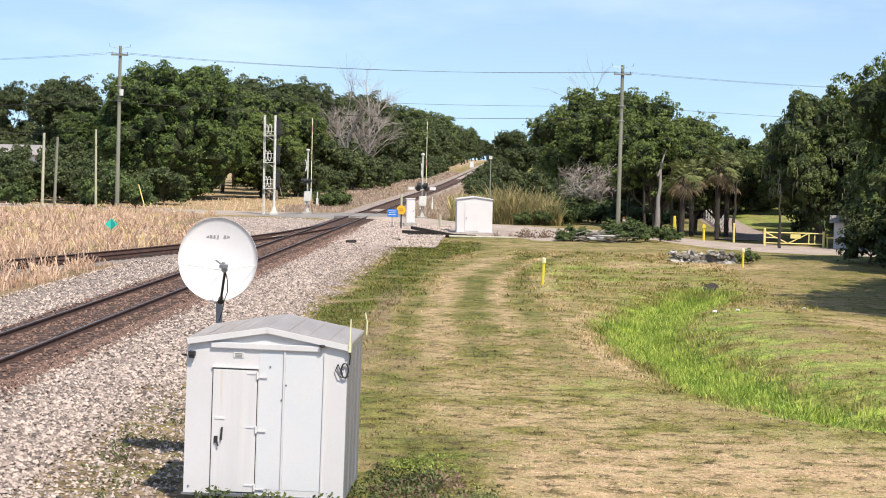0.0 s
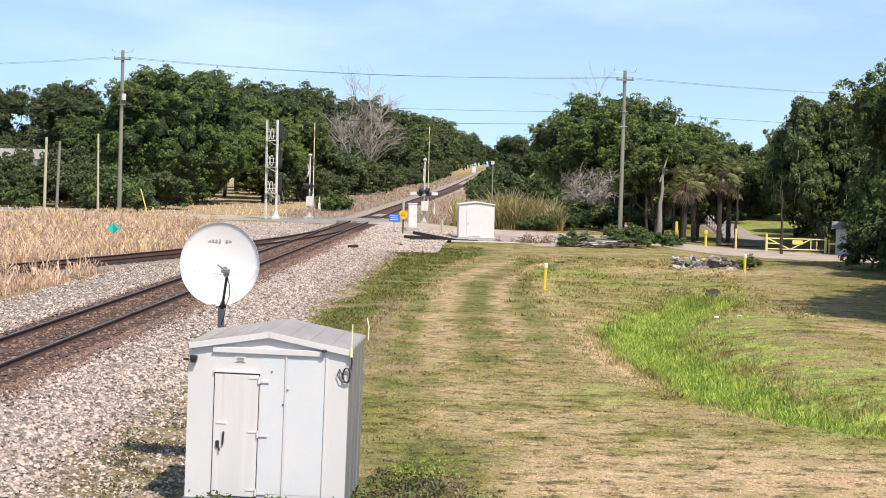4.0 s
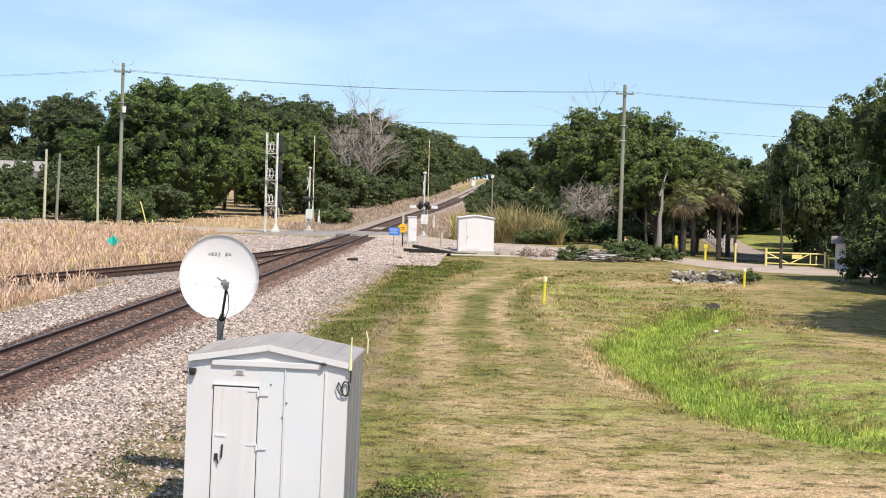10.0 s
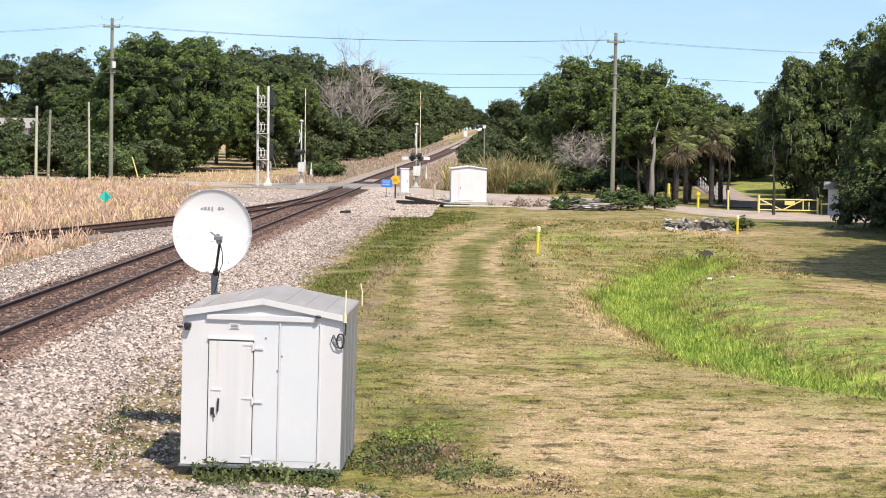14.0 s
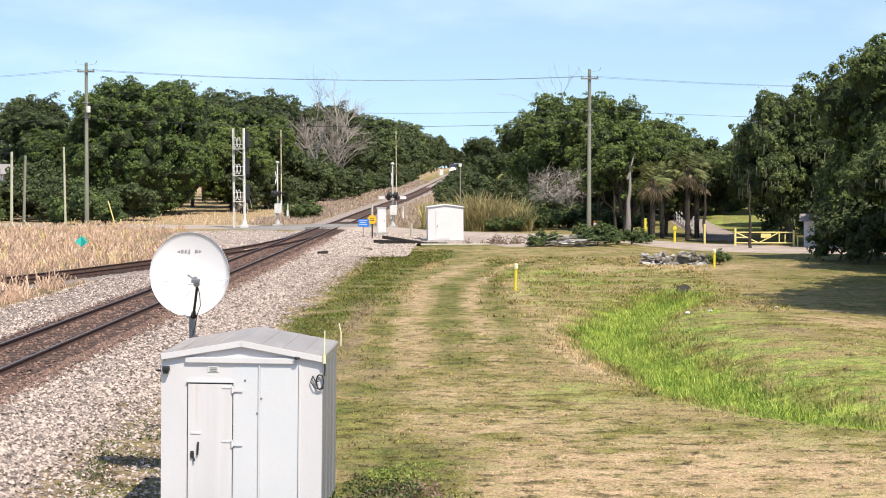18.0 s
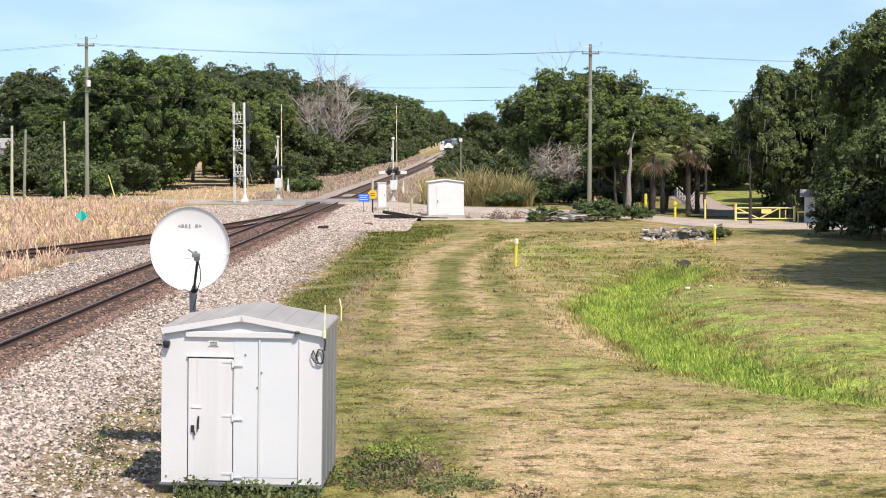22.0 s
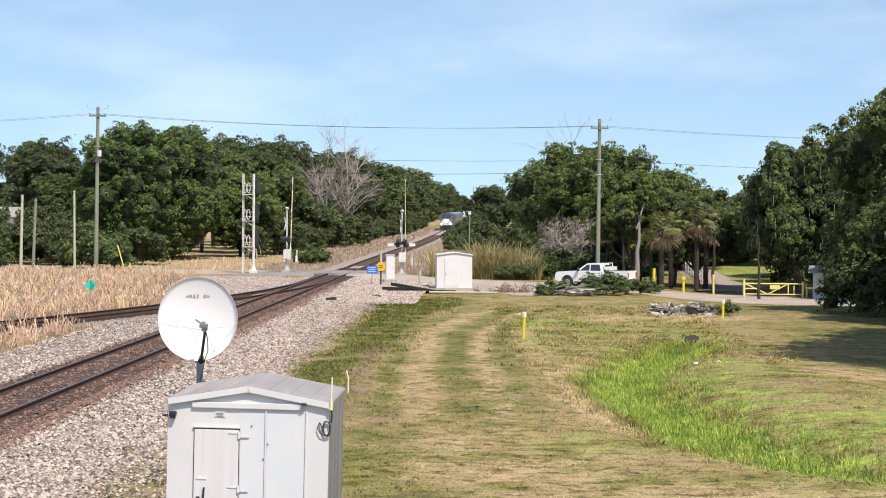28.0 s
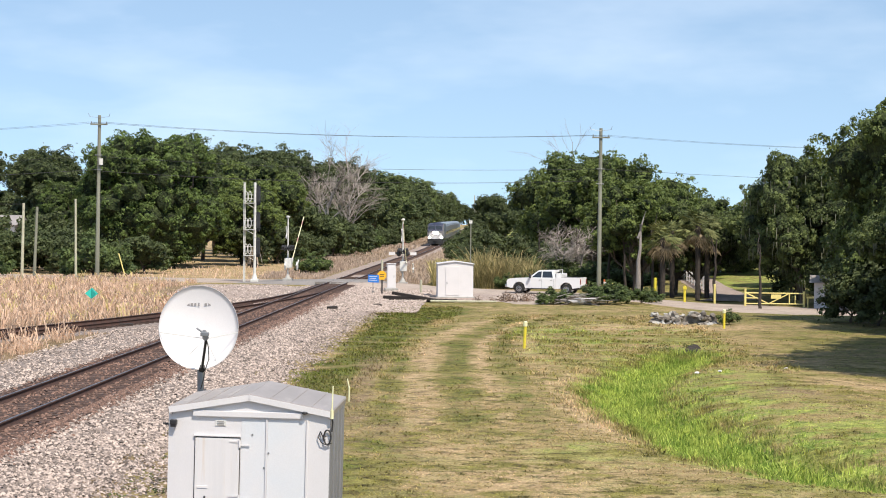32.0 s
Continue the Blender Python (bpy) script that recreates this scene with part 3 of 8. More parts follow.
# ---- ground, ballast, roads ----
GROUND_X = np.r_[-np.geomspace(4000, 62, 22), np.arange(-58, -16, 1.2), np.arange(-16, 16, 0.3), np.arange(16, 44, 1.2), np.geomspace(46, 4000, 24)]
GROUND_Y = np.r_[-np.geomspace(800, 20, 8), np.arange(-15, 18, 3.0), np.arange(18, 95, 0.35), np.arange(95, 160, 1.2), np.geomspace(162, 5000, 60)]
ground = tagged(sheet("ground", GROUND_X, GROUND_Y, M_TURF, ground_z), "mown lawn of patchy straw-coloured and green grass", "ground", kind="structure")


def ribbon(name, ys, us, zprofile, xmid, material, wobble=0.02):
    """A bed along the track: us are offsets across it, zprofile their heights above the rail tops (None: on the ground)."""
    ys, us = np.asarray(ys, float), np.asarray(us, float)
    gy, gu = np.meshgrid(ys, us, indexing="ij")
    x, y = (xmid(gy) + gu).ravel(), gy.ravel()
    u = gu.ravel()
    zr = track_z(y) + np.interp(u, us, zprofile)
    zg = ground_z(x, y) + 0.03
    z = np.where(u == us[0], zg - 0.1, np.where(u == us[-1], zg - 0.1, np.maximum(zr, zg)))
    z = z + wobble * (lumps(x, y, 5.1) + 0.6 * lumps(x, y, 11.0)) * (np.abs(u) > 1.5)
    idx = np.arange(len(x)).reshape(gy.shape)
    f = np.stack([idx[:-1, :-1], idx[:-1, 1:], idx[1:, 1:], idx[1:, :-1]], -1).reshape(-1, 4)
    return mesh_np(name, np.c_[x, y, z], f, material, smooth=True)


def siding_x(y):
    y = np.asarray(y, float)
    return track_x(y) - 0.0029 * np.clip(122 - y, 0, None) ** 2


US = [-5.0, -4.4, -3.8, -3.2, -2.7, -2.2, -1.8, -1.5, 1.5, 1.8, 2.1, 2.5, 2.9, 3.3, 3.7, 4.2]
ZS = [-0.42, -0.38, -0.36, -0.33, -0.30, -0.25, -0.20, -0.19, -0.19, -0.19, -0.22, -0.28, -0.36, -0.43, -0.5, -0.58]
YS_MAIN = np.r_[np.arange(10, 132, 0.5)]
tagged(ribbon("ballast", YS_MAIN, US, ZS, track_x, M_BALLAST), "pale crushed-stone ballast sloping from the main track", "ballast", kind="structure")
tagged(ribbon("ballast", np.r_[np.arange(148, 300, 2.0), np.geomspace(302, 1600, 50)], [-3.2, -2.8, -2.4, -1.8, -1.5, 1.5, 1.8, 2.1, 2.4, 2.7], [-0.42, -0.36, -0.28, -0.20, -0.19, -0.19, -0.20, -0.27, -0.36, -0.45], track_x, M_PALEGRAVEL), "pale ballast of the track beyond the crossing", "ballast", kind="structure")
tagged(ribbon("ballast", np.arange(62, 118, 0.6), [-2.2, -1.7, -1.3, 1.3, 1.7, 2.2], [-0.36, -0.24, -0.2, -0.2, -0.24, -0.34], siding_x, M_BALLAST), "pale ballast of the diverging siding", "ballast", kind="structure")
tagged(ribbon("track_bed", np.r_[np.arange(10, 133, 0.5)], [-1.7, -1.5, 1.5, 1.75, 1.95], [-0.23, -0.158, -0.158, -0.18, -0.25], track_x, M_RUSTBED, 0.0), "rust-stained stone between the rails", "track bed", kind="structure")

ROAD = [(60, 76), (46, 90), (32, 104), (21.2, 115.2), (16.2, 120.6), (9.3, 126.2), (1.96, 129.4), (-4.9, 134.2), (-8, 136.5), (-11, 138), (-18, 141.5), (-30, 147), (-60, 158), (-120, 170)]


def road_z(x):
    return np.interp(x, [-120, -30, -20, -14.5, -13, -9.4, -8, -3, 4, 8, 12, 16, 60], [0.42, 0.38, 0.4, 0.5, 0.59, 0.59, 0.5, 0.16, 0.08, 0.0, -0.25, -0.42, -0.42])


def road_sheet(name, i0, i1, half, material):
    pts = []
    for (ax, ay), (bx, by) in zip(ROAD[i0:i1], ROAD[i0 + 1:i1 + 1]):
        n = max(2, int(math.hypot(bx - ax, by - ay) / 1.0))
        pts += [(ax + (bx - ax) * k / n, ay + (by - ay) * k / n) for k in range(n)]
    pts.append(ROAD[i1])
    p = np.array(pts)
    d = np.gradient(p, axis=0)
    d /= np.linalg.norm(d, axis=1, keepdims=True)
    nrm = np.c_[-d[:, 1], d[:, 0]]
    vs = []
    for k in (-1.35, -1, -0.7, -0.35, 0, 0.35, 0.7, 1, 1.35):
        w = half * (1 + 0.04 * np.sin(p[:, 0] * 0.9 + k * 2)) * k
        q = p + nrm * w[:, None]
        zg = ground_z(q[:, 0], q[:, 1])
        z = zg - 0.1 if abs(k) > 1.01 else np.maximum(road_z(q[:, 0]), zg + 0.02)
        vs.append(np.c_[q, z])
    v = np.stack(vs, 1)
    idx = np.arange(v.shape[0] * 9).reshape(-1, 9)
    f = np.stack([idx[:-1, :-1], idx[:-1, 1:], idx[1:, 1:], idx[1:, :-1]], -1).reshape(-1, 4)
    return mesh_np(name, v.reshape(-1, 3), f, material, smooth=True)


tagged(road_sheet("road", 8, 10, 3.2, M_ASPHALT), "grey asphalt road over the railway crossing", "road", kind="structure")
tagged(road_sheet("road", 10, 13, 3.0, M_DIRT), "dusty tan road beyond the siding", "road", kind="structure")
tagged(road_sheet("road", 0, 8, 3.7, M_DIRT), "pale sandy dirt road with tyre tracks", "road", kind="structure")


def apron(name, cx, cy, rx, ry, lift, material, label, seed):
    """A spread of loose gravel with an uneven rim."""
    rng = np.random.default_rng(seed)
    n, rings = 40, 6
    ph = rng.uniform(0, 6.28, 4)
    vs = []
    for r in range(rings + 1):
        a = np.arange(n) * 2 * np.pi / n
        wob = 1 + 0.13 * np.sin(3 * a + ph[0]) + 0.09 * np.sin(5 * a + ph[1]) + 0.05 * np.sin(9 * a + ph[2])
        x, y = cx + rx * r / rings * wob * np.cos(a), cy + ry * r / rings * wob * np.sin(a)
        vs.append(np.c_[x, y, ground_z(x, y) + lift * (1 - (r / rings) ** 3) - 0.02 * (r == rings) + 0.02 * lumps(x, y, 3)])
    idx = np.arange((rings + 1) * n).reshape(rings + 1, n)
    f = np.stack([idx[:-1], idx[1:], np.roll(idx, -1, 1)[1:], np.roll(idx, -1, 1)[:-1]], -1).reshape(-1, 4)
    return tagged(mesh_np(name, np.concatenate(vs), f, material, smooth=True), label, "gravel", kind="structure")


apron("gravel_apron", -17.6, 122, 4.6, 14, 0.18, M_PALEGRAVEL, "pale gravel beside the siding near the crossing", 3)
apron("gravel_apron", -7.0, 110, 1.7, 15, 0.16, M_PALEGRAVEL, "pale gravel spread below the main track", 4)
apron("gravel_apron", -3.4, 122, 6.0, 6.0, 0.10, M_PALEGRAVEL, "bare sandy ground round the equipment huts", 5)
apron("dirt_apron", 2.4, 119.5, 3.2, 7.5, 0.07, M_DIRT, "bare pinkish dirt spilling from the road onto the lawn", 14)
apron("gravel_apron", -4.2, 21.5, 3.4, 2.4, 0.05, M_BALLAST, "pale gravel in front of the signal shed", 6)


# ---- rails and ties ----
def rail_mesh(name, ys, xmid, off, parent, head=True):
    prof = [(-0.07, -0.17), (0.07, -0.17), (0.07, -0.155), (0.012, -0.135), (0.012, -0.045), (0.037, -0.03), (0.037, -0.004), (0.03, 0.0), (-0.03, 0.0), (-0.037, -0.004), (-0.037, -0.03), (-0.012, -0.045), (-0.012, -0.135), (-0.07, -0.155)]
    ys = np.asarray(ys, float)
    vs, n = [], len(prof)
    for u, w in prof:
        vs.append(np.c_[xmid(ys) + off + u, ys, track_z(ys) + w])
    v = np.stack(vs, 1).reshape(-1, 3)
    idx = np.arange(len(ys) * n).reshape(-1, n)
    f = np.stack([idx[:-1], np.roll(idx, -1, 1)[:-1], np.roll(idx, -1, 1)[1:], idx[1:]], -1).reshape(-1, 4)
    ob = mesh_np(name, v, f, M_RAIL, parent)
    if head:
        w = np.stack([np.c_[xmid(ys) + off + u, ys, track_z(ys) + 0.004] for u in (-0.024, 0.024)], 1).reshape(-1, 3)
        k = np.arange(len(ys) * 2).reshape(-1, 2)
        g = np.stack([k[:-1, 0], k[:-1, 1], k[1:, 1], k[1:, 0]], -1)
        mesh_np("running_surface", w, g, M_SHINE, ob)["label"] = "bright worn steel running surface"
    return ob


main_track = thing("railway_track", pose(0, 0, 0), "rusty steel main track on dark timber ties", "railway track", kind="structure")
siding = thing("railway_track", pose(0, 0, 0), "rusty siding that leaves the main track into dry grass", "railway track", kind="structure")
ys_all = np.r_[np.arange(8, 330, 2.0), np.geomspace(332, 1600, 60)]
for off in (-0.75, 0.75):
    rail_mesh("rail", ys_all, track_x, off, main_track)
    rail_mesh("rail", np.arange(60, 121.5, 1.0), siding_x, off, siding, off < 0)
rail_mesh("guard_rail", np.arange(100, 106, 1.0), track_x, 0.62, main_track, False)
rail_mesh("guard_rail", np.arange(100, 106, 1.0), siding_x, -0.62, main_track, False)


def tie_mesh(material, seed):
    bm = bmesh.new()
    box(bm, 0, 0, 0, 2.6, 0.22, 0.17)
    rng = random.Random(seed)
    for v in bm.verts:
        v.co += Vector((rng.uniform(-0.03, 0.03), rng.uniform(-0.012, 0.012), rng.uniform(-0.012, 0.008)))
    me = bpy.data.meshes.new("tie")
    bm.to_mesh(me)
    bm.free()
    me.materials.append(material)
    return me


TIES = [tie_mesh(M_TIE, k) for k in range(4)]
rng = random.Random(7)
for k in range(240):
    y = 28 + k * 0.52
    share("tie", TIES[k % 4], main_track, pose(float(track_x(y)) + rng.uniform(-0.05, 0.05), y + rng.uniform(-0.03, 0.03), float(track_z(y)) - 0.236, 0, 0, rng.uniform(-1, 1)))
for k in range(92):
    y = 63 + k * 0.58
    slope = math.degrees(math.atan(0.0058 * (122 - y)))
    share("tie", TIES[k % 4], siding, pose(float(siding_x(y)), y, float(track_z(y)) - 0.25, 0, 0, -slope + rng.uniform(-1, 1)))
vs, fs = [], []
for k in range(330):
    y = 160 + k * 0.6
    x, z = float(track_x(y)), float(track_z(y)) - 0.17
    b = len(vs)
    vs += [(x - 1.3, y - 0.11, z), (x + 1.3, y - 0.11, z), (x + 1.3, y + 0.11, z), (x - 1.3, y + 0.11, z), (x - 1.3, y - 0.11, z - 0.1), (x + 1.3, y - 0.11, z - 0.1)]
    fs += [(b, b + 1, b + 2, b + 3), (b + 4, b + 5, b + 1, b)]
tagged(mesh_np("far_ties", vs, fs, M_TIE, main_track), kind="stuff")
# crossing panels between the rails
bm = bmesh.new()
for u, w in ((0, 1.2), (-1.35, 0.95), (1.35, 0.95)):
    box(bm, -11.1 + u, 138.2, 0.5, w, 8.0, 0.17)
part("crossing_panel", bm, M_ASPHALT, main_track, "grey crossing panels between the rails")


# ---- loose stones and grass ----
def stones(name, x, y, z, size, material, label, seed):
    rng = np.random.default_rng(seed)
    n = len(x)
    base = np.array([(1, 0, 0), (0, 1, 0), (-1, 0, 0), (0, -1, 0), (0, 0, 1)], float)
    tri = np.array([(0, 1, 4), (1, 2, 4), (2, 3, 4), (3, 0, 4)])
    v = base[None] * rng.uniform(0.55, 1.35, (n, 5, 1)) * (size * rng.uniform(0.6, 1.5, n))[:, None, None]
    a = rng.uniform(0, 6.28, n)
    c, s = np.cos(a)[:, None], np.sin(a)[:, None]
    tilt = rng.uniform(-0.7, 0.7, (n, 1))
    vx, vy, vz = v[..., 0], v[..., 1], v[..., 2] * 0.75
    vx, vz = vx + tilt * vz, vz - tilt * vx * 0.7
    v = np.stack([vx * c - vy * s + x[:, None], vx * s + vy * c + y[:, None], vz + z[:, None]], -1)
    f = (tri[None] + 5 * np.arange(n)[:, None, None]).reshape(-1, 3)
    return tagged(mesh_np(name, v.reshape(-1, 3), f, material), label, "stones", kind="stuff")


def bed_z(u, y):
    return np.maximum(track_z(y) + np.interp(u, US, ZS), ground_z(track_x(y) + u, y) + 0.03)


rng = np.random.default_rng(11)
n = 56000
y = 24 + 86 * rng.random(n) ** 1.5
u = np.where(rng.random(n) < 0.68, rng.uniform(1.45, 4.3, n), rng.uniform(-4.8, -1.45, n))
M_STONES = leafy("ballast_pieces", (0.065, 0.052, 0.045), (0.56, 0.455, 0.395), island=0.95, through_leaf=0.0, rough=0.9)
stones("ballast_stones", track_x(y) + u, y, bed_z(u, y) + 0.008, 0.040, M_STONES, "loose pale crushed stones on the ballast shoulder", 1)
M_PALESTONES = leafy("pale_pieces", (0.17, 0.135, 0.115), (0.68, 0.56, 0.49), island=0.95, through_leaf=0.0, rough=0.9)
APRONS = [(-17.6, 122, 4.6, 14, 0.18), (-7.0, 110, 1.7, 15, 0.16), (-3.4, 122, 6.0, 6.0, 0.10)]
n = 17000
y = rng.uniform(96, 131, n)
u = np.where(rng.random(n) < 0.75, rng.uniform(1.6, 7.5, n), rng.uniform(-9.5, -1.6, n))
x = track_x(y) + u
z = bed_z(np.clip(u, -4.9, 4.1), y)
for ax, ay, rx, ry, lift in APRONS:
    r = np.clip(np.hypot((x - ax) / rx, (y - ay) / ry), 0, 1)
    z = np.maximum(z, ground_z(x, y) + lift * (1 - r ** 3))
stones("crossing_stones", x, y, z + 0.02, 0.048, M_PALESTONES, "scattered pale stones on the gravel by the crossing", 9)
n = 15000
y = 26 + 90 * rng.random(n) ** 1.3
u = np.where(rng.random(n) < 0.6, rng.uniform(-1.6, 1.9, n), 1.5 + 0.28 * np.abs(rng.normal(0, 1, n)))
u = np.where(np.abs(np.abs(u) - 0.75) < 0.1, u + 0.2, u)
M_BROWNSTONES = leafy("rusty_pieces", (0.055, 0.033, 0.026), (0.24, 0.145, 0.11), island=0.95, through_leaf=0.0, rough=0.9)
stones("rusty_stones", track_x(y) + u, y, np.where(u > 1.5, bed_z(u, y) + 0.035, track_z(y) - 0.150), 0.04, M_BROWNSTONES, "rust-stained crushed stones between the ties", 3)
n = 17000
y = 18 + 42 * rng.random(n) ** 1.5
x = -7.1 + (2.9 - 0.055 * (y - 18)) * rng.random(n) ** 2 + 0.3 * lumps(y, y * 0.5, 0.6)
stones("stray_stones", x, y, ground_z(x, y) + 0.008, 0.033, M_STONES, "stray pale stones in the thin grass by the track", 2)


n = 10000
y = 40 + 66 * rng.random(n)
x = -7.15 + np.abs(rng.normal(0, 0.55, n)) + 0.25 * lumps(y, y * 0.5, 0.9)
stones("stray_stones", x, y, ground_z(x, y) + 0.008, 0.040, M_STONES, "stray pale stones rolled from the ballast onto the grass", 13)
n = 9000
x, y = rng.uniform(-7.6, -0.9, n), rng.uniform(18.6, 24.0, n)
r = np.hypot((x + 4.2) / 3.5, (y - 21.5) / 2.5)
x, y, r = x[r < 1], y[r < 1], r[r < 1]
stones("stray_stones", x, y, ground_z(x, y) + 0.05 * (1 - r ** 3) + 0.012, 0.035, M_STONES, "loose pale gravel in front of the signal shed", 12)


def blades(name, x, y, z, h, w, material, label, seed, lean=0.35, zone=False, plume=0.0, category="grass"):
    """Grass: a bent blade of two pieces for each place."""
    rng = np.random.default_rng(seed)
    n = len(x)
    a = rng.uniform(0, 6.28, n)
    dx, dy = np.cos(a) * w, np.sin(a) * w
    l = rng.normal(0, lean, (n, 2)) * h[:, None]
    top = np.c_[x + l[:, 0], y + l[:, 1], z + h]
    mid = np.c_[x + l[:, 0] * 0.35, y + l[:, 1] * 0.35, z + h * 0.55]
    side = np.c_[dx, dy, np.zeros(n)]
    v = [np.c_[x, y, z - 0.02] - side * 0.7, np.c_[x, y, z - 0.02] + side * 0.7, mid + side, top + side * plume, top - side * plume, mid - side]
    v = np.stack(v, 1).reshape(-1, 3)
    b = 6 * np.arange(n)[:, None]
    f = np.concatenate([b + np.array([[0, 1, 2, 5]]), b + np.array([[5, 2, 3, 4]])])
    ob = tagged(mesh_np(name, v, f, material), label, category, kind="stuff")
    if zone:
        zone_attribute(ob, np.repeat(zones(x, y), 6, 0))
    return ob


# mown lawn near the camera
m = 9000
ty = 20 + 86 * rng.random(m) ** 1.9
tx = -6.6 + (0.235 * ty + 8.0) * rng.random(m)
own = rng.integers(0, m, 64000)
x = tx[own] + rng.normal(0, 0.26, 64000)
y = ty[own] + rng.normal(0, 0.30, 64000)
keep = (y < 50 + 6 * rng.random(len(x))) & (x > -4.2 + 0.8 * lumps(x, y, 1.1) - 0.05 * np.clip(y - 24, 0, 40)) | (rng.random(len(x)) < 0.12)
x, y, own = x[keep], y[keep], own[keep]
h = rng.uniform(0.012, 0.034, len(x)) * rng.uniform(0.6, 1.7, m)[own] * (1 + 0.6 * zones(x, y)[:, 3]) * (1 - 0.5 * zones(x, y)[:, 2])
blades("lawn_grass", x, y, ground_z(x, y), h, 0.010 + 0.0003 * (y - 20), M_BLADE, "short mown tufts of green and straw-coloured grass", 21, 1.5, True, 0.3)
# longer tufts that the mower left along the ballast and over the far lawn
for count, each, x0, x1, y0, y1, tall in ((1200, 14, -5.8, -1.6, 46, 108, 0.11), (900, 14, 0.4, 11.0, 58, 98, 0.11)):
    cx, cy = rng.uniform(x0, x1, count), rng.uniform(y0, y1, count)
    edge = np.interp(cy, [45, 57, 91, 98, 110], [-3.9, -3.4, -2.0, -0.4, -0.6])
    fit = ((cx < edge + rng.normal(0, 0.35, count)) if x0 < 0 else (ditch_off(cx, cy) > 1.0)) & (lumps(cx, cy, 1.1) + 0.5 * lumps(cx, cy, 2.7) > -0.35)
    cx, cy = cx[fit], cy[fit]
    own = np.repeat(np.arange(len(cx)), each)
    x, y = cx[own] + rng.normal(0, 0.22, len(own)), cy[own] + rng.normal(0, 0.22, len(own))
    h = tall * rng.uniform(0.4, 1.2, len(cx))[own] * rng.uniform(0.5, 1.1, len(own))
    blades("lawn_tufts", x, y, ground_z(x, y), h, 0.014 + 0.0003 * (y - 40), M_BLADE, "longer green tufts left standing in the mown lawn", 31 if x0 < 0 else 32, 0.7, True, 0.4)
# lush grass in the ditch
n = 26000
t = rng.random(n)
y = 31 + 39 * t
x = np.interp(y, [p[1] for p in DITCH], [p[0] for p in DITCH]) + rng.normal(0, 1.0 + 0.3 * np.exp(-((y - 35) / 4) ** 2), n)
z = ground_z(x, y)
h = rng.uniform(0.06, 0.30, n) * (0.75 + 0.5 * lumps(x, y, 1.8)) * np.exp(-((x - np.interp(y, [p[1] for p in DITCH], [p[0] for p in DITCH])) / 1.6) ** 2) + 0.05
blades("ditch_grass", x, y, z, h, np.full(n, 0.016), M_BLADE, "tall bright green grass growing in the wet ditch", 22, 0.35, True, 0.2)

# tall dry grass beside the siding, in tussocks
m, n = 9000, 90000
ty = 46 + 104 * rng.random(m)
tx = -16.0 - 30 * rng.random(m)
own = rng.integers(0, m, n)
out = rng.normal(0, 0.17, (n, 2))
x, y = tx[own] + out[:, 0], ty[own] + out[:, 1]
in_view = x > -0.31 * y - 1
side_off = np.abs(x - siding_x(y))
clear = (x < track_x(y) - 4.4) & ((side_off > 1.9) | (y < 68)) & ~((x > -22.5) & (y > 107)) & (y < 138 + 0.1 * (x + 20))
keep = in_view & clear & (lumps(x, y, 0.5) + 0.6 * lumps(x, y, 1.9) > -0.85) & ((x < siding_x(y)) | (x < track_x(y) - 4.8 - 0.8 * lumps(x, y, 0.9)))
x, y, own = x[keep], y[keep], own[keep]
z = ground_z(x, y)
tall = rng.uniform(0.35, 0.95, m) * np.where(rng.random(m) < 0.15, 1.2, 1.0)
h = tall[own] * rng.uniform(0.45, 1.05, len(x)) * (0.8 + 0.35 * lumps(x, y, 0.42)) * np.clip((-14.6 - x) / 2.2, 0.35, 1) * (1 - 0.35 * soft(x, -29, -24) * soft(y, 100, 125))
gold = (rng.random(m) < 0.10)[own] & (y > 80)
brown = (rng.random(m) < 0.14)[own] & ~gold
pink = ~gold & ~brown
blades("dry_grass", x[pink], y[pink], z[pink], h[pink], np.full(pink.sum(), 0.017), M_DRY, "tall pinkish dry grass with feathery heads beside the siding", 23, 0.30, False, 1.7)
blades("golden_grass", x[gold], y[gold], z[gold], h[gold] * 1.05, np.full(gold.sum(), 0.022), M_DRYGOLD, "tall yellow dry grass among the pink stalks", 24, 0.30, False, 1.2)
blades("brown_grass", x[brown], y[brown], z[brown], h[brown] * 0.8, np.full(brown.sum(), 0.018), M_BRUSH, "withered brown grass between the pink stalks", 29, 0.36, False, 0.8)
# dry verge beyond the crossing
n = 26000
y = 150 + 330 * rng.random(n) ** 1.4
x = track_x(y) - 2.9 - (5.4 + 4.0 * soft(y, 190, 260)) * rng.random(n)
h = rng.uniform(0.08, 0.42, n) * (0.8 + 0.6 * lumps(x, y, 0.23)).clip(0.1, 2)
blades("verge_grass", x, y, ground_z(x, y), h, 0.017 + 0.0003 * (y - 150), M_BRUSH, "dry pink and tan grass on the verge of the track", 25, 0.25, False, 1.2)
n = 9000
y = 146 + 200 * rng.random(n) ** 1.4
x = track_x(y) + 2.3 + 4.0 * rng.random(n)
blades("verge_grass", x, y, ground_z(x, y), rng.uniform(0.2, 0.7, n), np.full(n, 0.018), M_BRUSH, "dry tan grass on the sunny side of the track", 26, 0.3, False, 1.0)
